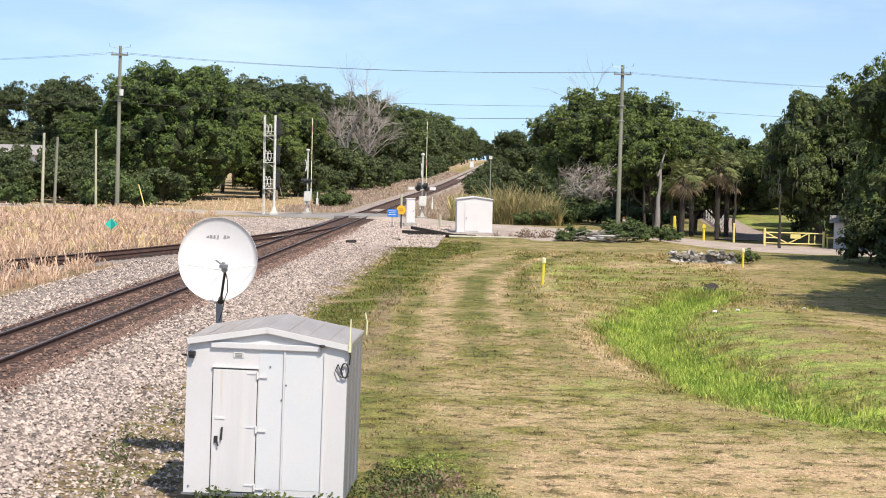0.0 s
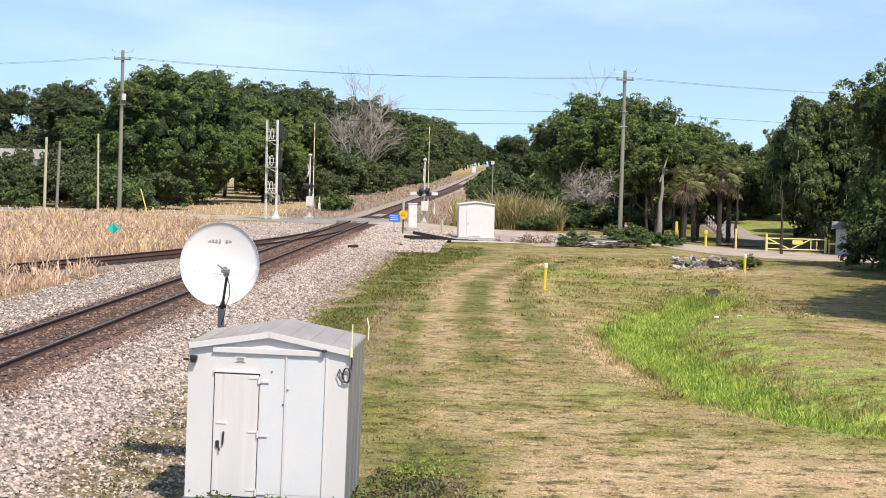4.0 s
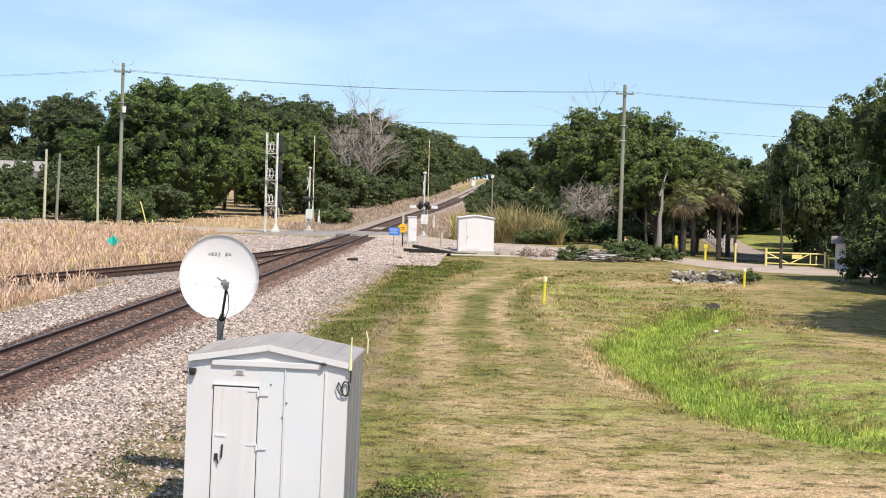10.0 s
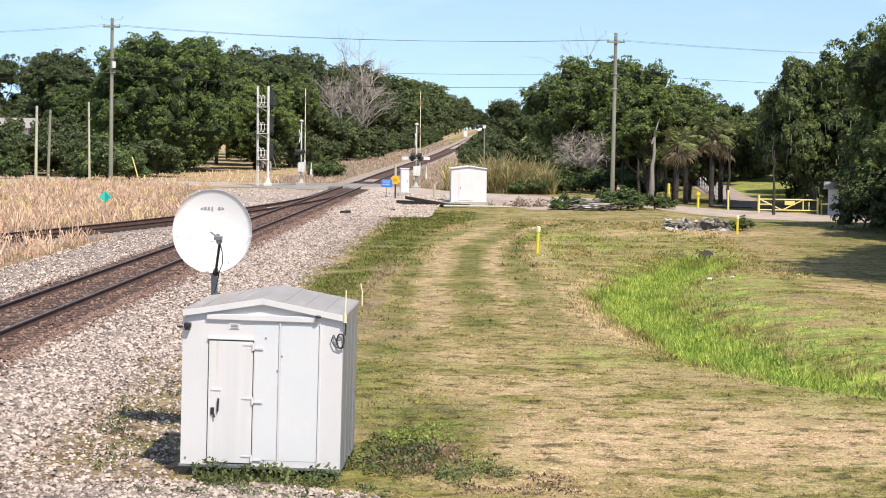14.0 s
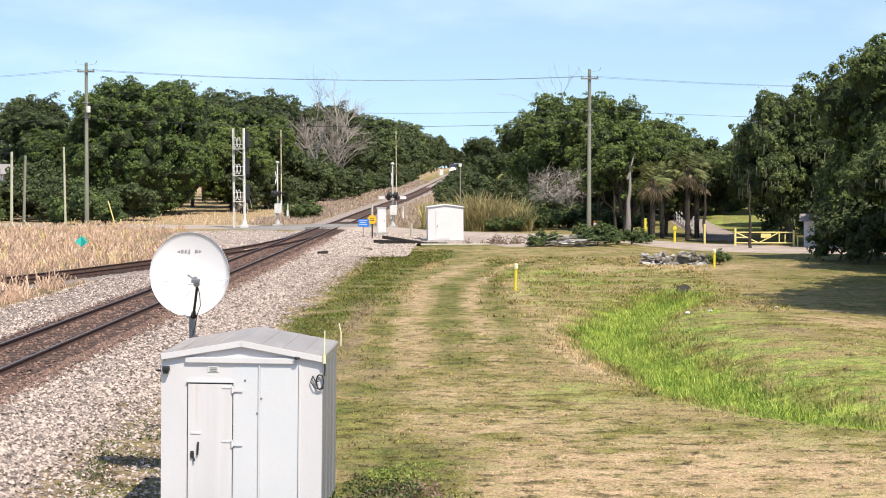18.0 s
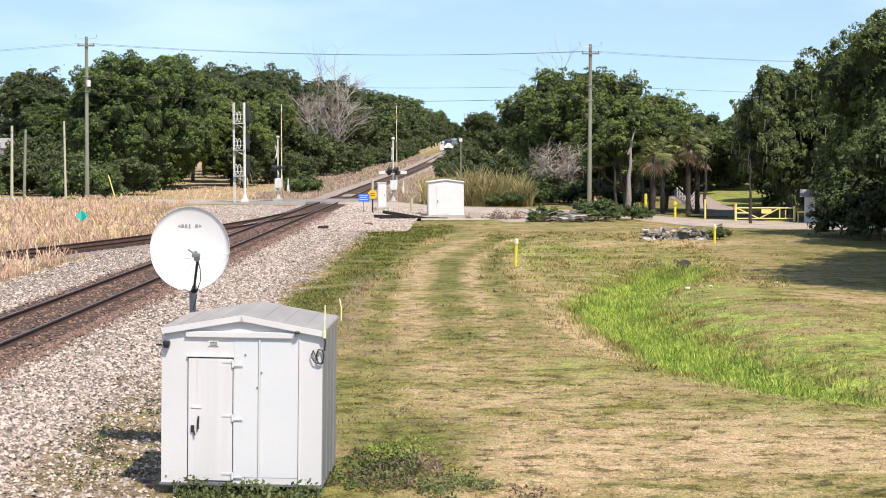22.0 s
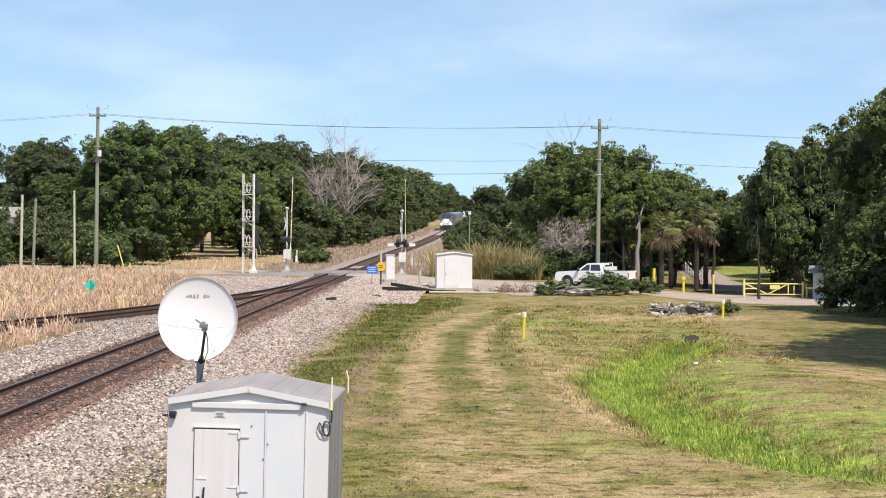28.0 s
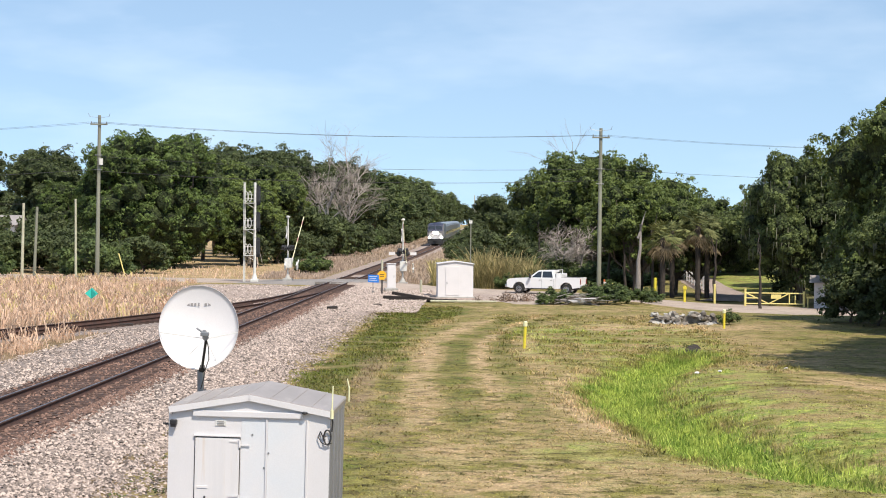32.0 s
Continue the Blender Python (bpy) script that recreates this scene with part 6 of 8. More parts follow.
def amber_sign(s):
    bm = bmesh.new()
    tube(bm, (0, 0, -0.2), (0, 0, 1.0), 0.05)
    part("post", bm, M_BLACK, s)
    bm = bmesh.new()
    tube(bm, (0, 0, 1.0), (0, 0, 2.35), 0.08)
    part("post_sleeve", bm, M_PALEPOLE, s, "pale weathered upper sleeve")
    bm = bmesh.new()
    out = [(0.33 * math.cos(math.pi / 8 + k * math.pi / 4), 1.30 + 0.33 * math.sin(math.pi / 8 + k * math.pi / 4)) for k in range(8)]
    slab(bm, out, -0.11, -0.085, "y")
    panel = part("panel", bm, M_AMBER, s)
    bm = bmesh.new()
    for k in range(2):
        box(bm, 0, -0.115, 1.36 - k * 0.13, 0.3, 0.006, 0.04)
    part("print_bar", bm, M_BLACK, panel)


def teal_sign(s):
    bm = bmesh.new()
    box(bm, 0, 0, 0.3, 0.05, 0.03, 1.0)
    part("post", bm, M_GREY, s)
    for k, a in enumerate((28, -35)):
        bm = bmesh.new()
        slab(bm, [(0, 0.72), (0.36, 1.0), (0.02, 1.32), (-0.36, 1.02)], -0.012, 0.012, "y")
        o = part("panel", bm, M_TEAL, s)
        o.matrix_basis = pose(0, -0.03 - 0.03 * k, -0.12, 0, 0, a)


sign_post("information_sign", -7.55, 119.5, 0.3, "small blue sign on a thin post by the track", "sign", blue_sign)
sign_post("warning_sign", -7.05, 121.5, 0.2, "amber eight-sided sign on a striped post", "sign", amber_sign)
sign_post("switch_target", -20.9, 93.0, 0.3, "teal green switch target among the dry grass", "sign", teal_sign)


def tie_pile():
    rnd = random.Random(9)
    items = [(-5.1, 113.2, 0.28, 1.4, -10, 2.8), (-4.6, 113.6, 0.12, 0, 4, 3.0), (-5.6, 112.9, 0.12, 0, -2, 2.6), (-3.6, 113.2, 0.12, 0, 8, 2.6), (-3.0, 113.0, 0.12, 0, -4, 2.6), (-4.4, 113.0, 0.36, 8, -18, 3.2)]
    for x, y, z, ry, rz, ln in items:
        bm = bmesh.new()
        box(bm, 0, 0, 0, ln, 0.24, 0.2, None, 0.015)
        t = part("railway_tie", bm, M_DARKTIE)
        t.matrix_basis = pose(x, y, float(ground_z(x, y)) + z, 0, ry, rz)
        tagged(t, "old black railway tie lying in a loose heap", "timber", "heap of old ties")
    bm = bmesh.new()
    tube(bm, (0, 0, 0), (4.2, 0, 0), 0.08, 0.06, 8)
    t = part("timber_pole", bm, M_PALEPOLE)
    t.matrix_basis = pose(-3.4, 112.3, 0.12, 0, 0, 1)
    tagged(t, "long pale timber lying in front of the hut", "timber")
    for x, y, rz in ((-6.55, 104.5, 12), (-8.3, 96, 70)):
        bm = bmesh.new()
        box(bm, 0, 0, 0, 0.95, 0.22, 0.16, None, 0.015)
        t = part("railway_tie", bm, M_DARKTIE)
        t.matrix_basis = pose(x, y, float(ground_z(x, y)) + 0.12, 0, 0, rz)
        tagged(t, "short black timber offcut on the gravel", "timber")
    for x, y, ln, rz in ((-17.9, 79.6, 1.5, 14), (-16.6, 83.4, 1.2, -8), (-18.0, 74.6, 1.1, 35), (-16.4, 77.4, 1.7, 3), (-18.6, 78.0, 0.9, -30), (-16.1, 80.2, 1.3, 20), (-17.6, 71.0, 0.8, 60)):
        bm = bmesh.new()
        box(bm, 0, 0, 0, ln, 0.22, 0.14, None, 0.015)
        t = part("railway_tie", bm, M_DARKTIE if ln > 1.15 else M_TIE)
        t.matrix_basis = pose(x, y, max(float(ground_z(x, y)), float(bed_z(x - track_x(y), y)) if x > -16.15 else 0.0) + 0.08, rnd.uniform(-8, 8), rnd.uniform(-3, 3), rz)
        tagged(t, "rotten dark timber piece lying beside the siding", "timber", "rotten timbers beside the siding")


tie_pile()


def debris_heap():
    """Cut branches and boards dumped at the roadside."""
    d = thing("debris_heap", pose(6.1, 111.6, 0.02), "heap of cut branches and grey boards at the roadside", "debris")
    rnd = random.Random(4)
    for k in range(46):
        bm = bmesh.new()
        ln = rnd.uniform(0.7, 2.2)
        tube(bm, (-ln / 2, 0, 0), (ln / 2, 0, rnd.uniform(-0.05, 0.2)), rnd.uniform(0.02, 0.06), 0.015, 6)
        o = part("branch", bm, M_GREYBARK if k % 3 else M_BARK, d)
        o.matrix_basis = pose(rnd.gauss(0, 0.6), rnd.gauss(0, 0.35), 0.08 + abs(rnd.gauss(0, 0.17)), 0, rnd.uniform(-12, 12), rnd.gauss(0, 25))
    for k in range(6):
        bm = bmesh.new()
        box(bm, 0, 0, 0, rnd.uniform(0.7, 1.5), 0.18, 0.05)
        o = part("board", bm, M_PALEPOLE if k % 2 else M_DISH, d)
        o.matrix_basis = pose(rnd.gauss(0.2, 0.5), rnd.gauss(-0.1, 0.3), 0.2 + 0.05 * k, rnd.uniform(-15, 15), rnd.uniform(-10, 10), rnd.gauss(0, 30))


debris_heap()
for x, y, s in ((4.6, 112.3, 0.42), (8.0, 113.2, 0.6), (7.2, 112.4, 0.45), (9.4, 115.5, 0.5), (7.6, 117.5, 0.5), (10.6, 118, 0.42), (3.9, 111.8, 0.3), (5.3, 113.2, 0.35), (11.6, 121, 0.4), (9.0, 121, 0.5), (12.6, 90, 0.3)):
    plant(bush_a, x, y, s, random.uniform(0, 360), "low green weeds at the roadside", "roadside weeds", 1.3, 0.05)
for k in range(9):
    plant(bush_a, 3.0 + 1.3 * k + random.uniform(-0.4, 0.4), 146 + random.uniform(-2, 3), random.uniform(0.6, 0.9), random.uniform(0, 360), "low green undergrowth under the trees", "undergrowth", 1.4)

# stump and hole by the ditch
bm = bmesh.new()
for v in ball(bm, (0, 0, 0.08), 0.28, (1.2, 0.8, 0.8), 2):
    v.co += Vector((random.uniform(-1, 1), random.uniform(-1, 1), random.uniform(-1, 1))) * 0.05
stump = part("tree_stump", bm, M_SHADEBARK)
stump.matrix_basis = pose(8.25, 70.0, float(ground_z(8.25, 70.0)))
tagged(stump, "dark weathered stump at the edge of the ditch", "stump")


# weeds round the shed
def weed_patch(name, x0, x1, y0, y1, n, h, leaf, material, label, seed):
    rng = np.random.default_rng(seed)
    x, y = rng.uniform(x0, x1, n), rng.uniform(y0, y1, n)
    z = ground_z(x, y) + h * rng.random(n) ** 1.4 * (0.55 + 0.45 * lumps(x * 4, y * 4, 1.0))
    a = rng.normal(size=(n, 3))
    a /= np.linalg.norm(a, axis=1, keepdims=True)
    b = np.cross(a, rng.normal(size=(n, 3)))
    b /= np.linalg.norm(b, axis=1, keepdims=True)
    rim = (2 * (x - x0) / (x1 - x0) - 1) ** 2 + (2 * (y - y0) / (y1 - y0) - 1) ** 2
    kept = (lumps(x * 3, y * 3, 1.0) + 0.5 * lumps(x, y, 1.7) > -0.25) & (rim < 1.0 + 0.6 * lumps(x, y, 4.0))
    z = np.minimum(z, ground_z(x, y) + h * np.clip(1.6 - rim, 0.15, 1))
    a, b, x, y, z = a[kept], b[kept], x[kept], y[kept], z[kept]
    n = len(x)
    s = (leaf * rng.uniform(0.5, 1.4, n))[:, None]
    c = np.c_[x, y, z]
    v = np.stack([c - a * s, c + b * s * 0.5, c + a * s, c - b * s * 0.5], 1).reshape(-1, 3)
    return tagged(mesh_np(name, v, np.arange(4 * n).reshape(-1, 4), material), label, "weeds", kind="stuff")


weed_patch("weeds", -4.7, -2.1, 23.6, 24.28, 2300, 0.33, 0.036, M_WEED, "low green weeds along the front of the shed", 1)
weed_patch("weeds", -4.9, -1.4, 22.9, 23.8, 2400, 0.12, 0.03, M_WEED, "sparse green weeds in the gravel", 2)
weed_patch("weeds", -2.2, -0.8, 24.3, 26.9, 2500, 0.30, 0.034, M_WEED, "dark green weeds beside the shed wall", 3)
weed_patch("weeds", -1.95, -0.3, 24.5, 26.8, 2100, 0.26, 0.032, M_DEADWEED, "brown dead weeds beside the shed", 4)
weed_patch("weeds", -0.8, 0.4, 23.8, 25.6, 1300, 0.30, 0.034, M_WEED, "scattered weeds in front of the shed corner", 6)
weed_patch("weeds", -1.7, -0.6, 26.8, 28.6, 1100, 0.20, 0.032, M_FRESH, "fresh light green weeds behind the brown ones", 7)
weed_patch("weeds", -0.5, 1.2, 23.2, 25.0, 900, 0.12, 0.030, M_DEADWEED, "withered low weeds on the lawn", 10)
weed_patch("weeds", -6.6, -4.2, 24.4, 42, 9500, 0.09, 0.030, M_WEED, "sparse weeds between the stones behind the shed", 5)
weed_patch("weeds", -6.2, -4.3, 25.5, 37, 6000, 0.07, 0.032, M_DEADWEED, "brown withered grass between the stones behind the shed", 11)
weed_patch("weeds", 0.9, 3.4, 113.6, 117.0, 2400, 0.75, 0.06, M_DEADWEED, "brown dry brush beside the equipment hut", 38)
weed_patch("weeds", -0.9, 1.4, 115.6, 117.0, 900, 0.5, 0.05, M_DEADWEED, "brown dry brush at the foot of the equipment hut", 8)
retire(bush_a)
retire(bush_b)


def dead_stump(x, y, h):
    """A dark broken trunk with dry fronds hanging round it."""
    rnd = random.Random(12)
    top = thing("dead_stump", pose(x, y, float(ground_z(x, y)) - 0.1), "dark broken stump hung with pale dry fronds", "stump")
    bm = bmesh.new()
    last = Vector((0, 0, -0.1))
    for k in range(5):
        nxt = Vector((rnd.uniform(-0.12, 0.12), rnd.uniform(-0.12, 0.12), h * (k + 1) / 5))
        tube(bm, last, nxt, 0.5 - 0.06 * k, 0.46 - 0.07 * k, 9, k == 4)
        last = nxt
    part("trunk", bm, M_DARKTIE, top)
    for k in range(26):
        bm = bmesh.new()
        a, z, ln = rnd.uniform(0, 6.28), h * rnd.uniform(0.55, 1.0), rnd.uniform(0.9, 1.7)
        d, side = Vector((math.cos(a), math.sin(a), 0)), Vector((-math.sin(a), math.cos(a), 0)) * 0.04
        p = [d * 0.3 + Vector((0, 0, z)), d * 0.7 + Vector((0, 0, z - 0.15 * ln)), d * 0.95 + Vector((0, 0, max(0.05, z - ln)))]
        vs = [(bm.verts.new(q - side), bm.verts.new(q + side)) for q in p]
        for (a0, b0), (a1, b1) in zip(vs, vs[1:]):
            bm.faces.new((a0, b0, b1, a1))
        part("frond", bm, M_TWIG if k % 2 else M_PALMDEAD, top)
    return top


dead_stump(-24.0, 183, 2.4)


def culvert_pipe():
    """The open end of a ribbed drain pipe at the head of the ditch."""
    top = thing("culvert_pipe", pose(8.45, 71.2, float(ground_z(8.45, 71.2)) - 0.45, 4, 0, -14), "dark rusty ribbed drain pipe end in the grass", "pipe")
    bm = bmesh.new()
    for k in range(7):
        tube(bm, (0, k * 0.12, 0.28), (0, k * 0.12 + 0.06, 0.28), 0.30, 0.33, 18, False)
        tube(bm, (0, k * 0.12 + 0.06, 0.28), (0, k * 0.12 + 0.12, 0.28), 0.33, 0.30, 18, False)
    part("pipe_wall", bm, M_DARKTIE, top)
    # the bore is closed by a black plug that imitates its inner darkness
    bm = bmesh.new()
    tube(bm, (0, 0.02, 0.28), (0, 0.8, 0.28), 0.275, 0.275, 18)
    part("dark_mouth", bm, M_BLACK, top)


culvert_pipe()
weed_patch("weeds", 7.7, 9.3, 71.3, 72.2, 500, 0.3, 0.04, M_WEED, "dark weeds over the drain pipe", 41)
weed_patch("weeds", 6.6, 8.0, 70.3, 71.6, 400, 0.28, 0.04, M_WEED, "dark weeds beside the drain pipe", 42)
rnd = random.Random(31)
for x, y in ((7.15, 58.6), (7.9, 58.5), (10.4, 60.4)):
    scrap = thing("paper_scrap", pose(x, y, float(ground_z(x, y)) + 0.02, 0, 0, rnd.uniform(0, 90)), "crumpled white scrap lying in the grass", "litter")
    bm = bmesh.new()
    for v in ball(bm, (0, 0, 0.03), 0.07, (1.4, 1.0, 0.5), 1):
        v.co += Vector((rnd.uniform(-1, 1), rnd.uniform(-1, 1), rnd.uniform(-1, 1))) * 0.02
    part("sheet", bm, M_DISH, scrap)


# ---- poles and wires ----
def utility_pole(x, y, h, lean, label, box_at=None):
    z = float(ground_z(x, y))
    p = thing("utility_pole", pose(x, y, z, 0, lean, 0), label, "utility pole", "utility poles")
    h = h - z
    bm = bmesh.new()
    tube(bm, (0, 0, -0.5), (0, 0, h), 0.18, 0.125, 12)
    part("pole", bm, M_POLE, p)
    bm = bmesh.new()
    box(bm, 0, -0.17, h - 0.72, 1.35, 0.1, 0.12)
    part("crossarm", bm, M_POLE, p)
    for s in (-0.6, 0.6):
        bm = bmesh.new()
        tube(bm, (s, -0.17, h - 0.66), (s, -0.17, h - 0.5), 0.05, 0.03, 8)
        part("insulator", bm, M_GREY, p)
    for s in (-1, 1):
        bm = bmesh.new()
        tube(bm, (0, -0.12, h - 0.22), (s * 0.78, -0.12, h - 0.10), 0.012, 0.012, 6)
        tube(bm, (s * 0.78, -0.12, h - 0.10), (s * 0.86, -0.12, h + 0.16), 0.02, 0.015, 6)
        part("bracket", bm, M_GREY, p)
    for dz in (3.15, 4.3):
        bm = bmesh.new()
        tube(bm, (-0.3, -0.16, h - dz), (0.3, -0.16, h - dz), 0.03, 0.03, 6)
        part("spool_bracket", bm, M_GREY, p)
    if box_at:
        bm = bmesh.new()
        tube(bm, (0.2, -0.22, box_at), (0.2, -0.22, box_at + 0.5), 0.17, 0.17, 12)
        part("terminal_can", bm, M_SILVER, p)
    return p


utility_pole(-30.6, 138, 13.5, 0.6, "tall weathered wooden utility pole with a short crossarm", 9.3)
utility_pole(8.9, 135.6, 12.6, 0.3, "tall weathered wooden utility pole beside the road")


def wire(a, b, sag, r=0.014):
    """A cable hanging between two points."""
    r *= 0.7
    a, b = Vector(a), Vector(b)
    pts = [a.lerp(b, k / 24) - Vector((0, 0, sag * 4 * (k / 24) * (1 - k / 24))) for k in range(25)]
    v = np.array([[p.x, p.y + r * math.cos(k * 1.2566), p.z + r * math.sin(k * 1.2566)] for p in pts for k in range(5)])
    i = np.arange(125).reshape(25, 5)
    f = np.stack([i[:-1], i[1:], np.roll(i, -1, 1)[1:], np.roll(i, -1, 1)[:-1]], -1).reshape(-1, 4)
    return tagged(mesh_np("overhead_wire", v, f, M_WIRE), "thin dark overhead wire between wooden poles", "wire", "overhead wires")


for dx in (-0.6, 0.6):
    wire((-30.6 + dx, 137.8, 12.95), (8.9 + dx, 135.4, 12.05), 0.55, 0.016)
    wire((8.9 + dx, 135.4, 12.05), (60 + dx, 132, 11.6), 0.9, 0.012)
    wire((-30.6 + dx, 137.8, 12.95), (-75 + dx, 141, 12.4), 0.8, 0.012)
wire((-30.6, 137.8, 10.25), (8.9, 135.4, 9.45), 0.45, 0.018)
wire((-30.6, 137.8, 9.1), (8.9, 135.4, 8.55), 0.5, 0.026)
wire((8.9, 135.4, 9.45), (55, 132, 8.2), 0.35, 0.018)
wire((-30.6, 137.8, 9.2), (-70, 141, 7.6), 0.25, 0.03)
wire((-30.6, 137.8, 10.3), (-70, 141, 9.2), 0.4, 0.016)
wire((-36.9, 140, 6.45), (-75, 141, 7.0), 0.2, 0.028)

for x, y, h, lean, r, mat, label in ((-37.0, 140, 6.55, 1.1, 0.13, M_PALEPOLE, "old pale wooden pole leaning slightly in the grass"), (-35.9, 140, 6.25, 2.2, 0.13, M_POLE, "old brown wooden pole leaning slightly in the grass"), (-32.8, 140, 6.9, -0.4, 0.10, M_PALEPOLE, "slim pale metal pole behind the bushes")):
    z = float(ground_z(x, y))
    p = thing("old_pole", pose(x - math.tan(radians(lean)) * 6, y, z, 0, lean, 0), label, "pole", "old poles")
    bm = bmesh.new()
    tube(bm, (0, 0, -0.3), (0, 0, h - z), r, r * 0.8, 10)
    part("pole", bm, mat, p)
p = thing("thin_pole", pose(-1.05, 139, 0.1), "slim grey pole standing in the reeds", "pole")
bm = bmesh.new()
tube(bm, (0, 0, -0.3), (0, 0, 5.3), 0.06, 0.045, 8)
part("pole", bm, M_POLE, p)
bm = bmesh.new()
box(bm, 0, 0, 5.2, 0.25, 0.1, 0.25)
part("cap_box", bm, M_SILVER, p)
p = thing("guy_marker", pose(-29.3, 143, 0.3, 0, -16, 0), "yellow plastic guy-wire marker leaning in the grass", "marker")
bm = bmesh.new()
tube(bm, (0, 0, 0), (0, 0, 2.3), 0.05, 0.05, 8)
part("sleeve", bm, M_YGATE, p)
bollard(-28.9, 143, 0.7, 0.05, M_YGATE, "short yellow marker stake in the grass")
for t0, x, y, h in ((0, -3.4, 620, 14), (1, -4.2, 900, 13)):
    p = thing("far_pole", pose(x, y, float(ground_z(x, y))), "far slim pale pole beside the track", "pole")
    bm = bmesh.new()
    tube(bm, (0, 0, -0.3), (0, 0, h), 0.22, 0.16, 8)
    part("pole", bm, M_PALEPOLE, p)


# ---- railway signal ----
def railway_signal():
    s = thing("railway_signal", pose(-18.55, 138.6, 0.3), "tall silver railway signal mast with ladder and platforms", "railway signal")
    h = 8.0
    bm = bmesh.new()
    tube(bm, (0.38, 0, 0), (0.38, 0, h), 0.11, 0.10, 12)
    part("mast", bm, M_SILVER, s)
    bm = bmesh.new()
    box(bm, 0.38, 0, 0.16, 0.62, 0.62, 0.36, None, 0.04)
    tube(bm, (0.38, 0, 0.3), (0.38, 0, 0.75), 0.24, 0.12, 12)
    part("base", bm, M_SILVER, s)
    for x in (-0.50, -0.40):
        bm = bmesh.new()
        tube(bm, (x, 0, -0.1), (x, 0, h), 0.04, 0.04, 8)
        part("ladder_rail", bm, M_SILVER, s)
    for k in range(25):
        bm = bmesh.new()
        tube(bm, (-0.50, 0, 0.3 + k * 0.3), (-0.40, 0, 0.3 + k * 0.3), 0.012, 0.012, 5)
        part("rung", bm, M_SILVER, s)
    for z in (2.2, 4.25, 6.35):
        bm = bmesh.new()
        box(bm, -0.02, 0, z, 0.95, 0.6, 0.05)
        deck = part("platform", bm, M_SILVER, s)
        for a in (-0.28, 0.0):
            bm = bmesh.new()
            ring = [(a + 0.13 * math.cos(k * 0.5236), -0.26, z + 0.52 + 0.40 * math.sin(k * 0.5236)) for k in range(13)]
            pipe(bm, ring, 0.028, 6)
            part("hoop", bm, M_SILVER, deck)
        bm = bmesh.new()
        for zz in (0.35, 0.7):
            tube(bm, (-0.45, -0.28, z + zz), (0.3, -0.28, z + zz), 0.02, 0.02, 6)
        part("handrail", bm, M_SILVER, deck)
        bm = bmesh.new()
        tube(bm, (0.3, -0.2, z - 0.35), (-0.3, -0.2, z - 0.03), 0.02, 0.02, 6)
        part("brace", bm, M_SILVER, deck)
        bm = bmesh.new()
        out = [(0.56 + 0.24 * math.cos(k * 0.3927), z + 0.65 + (0.55 if math.sin(k * 0.3927) > 0 else -0.55) + 0.24 * math.sin(k * 0.3927)) for k in range(16)]
        slab(bm, out, 0.16, 0.20, "y")
        head = part("signal_head", bm, M_BLACK, s, "black oval signal backboard")
        bm = bmesh.new()
        box(bm, 0.62, 0.06, z + 0.65, 0.3, 0.2, 1.1, None, 0.03)
        for dz in (-0.4, 0.0, 0.4):
            tube(bm, (0.62, 0.2, z + 0.65 + dz), (0.62, 0.5, z + 0.65 + dz), 0.13, 0.13, 12)
        part("lamp_housing", bm, M_BLACK, head)
    return s


railway_signal()


# ---- crossing gates ----
ROAD_TURN = math.degrees(math.atan2(0.42, -0.9))


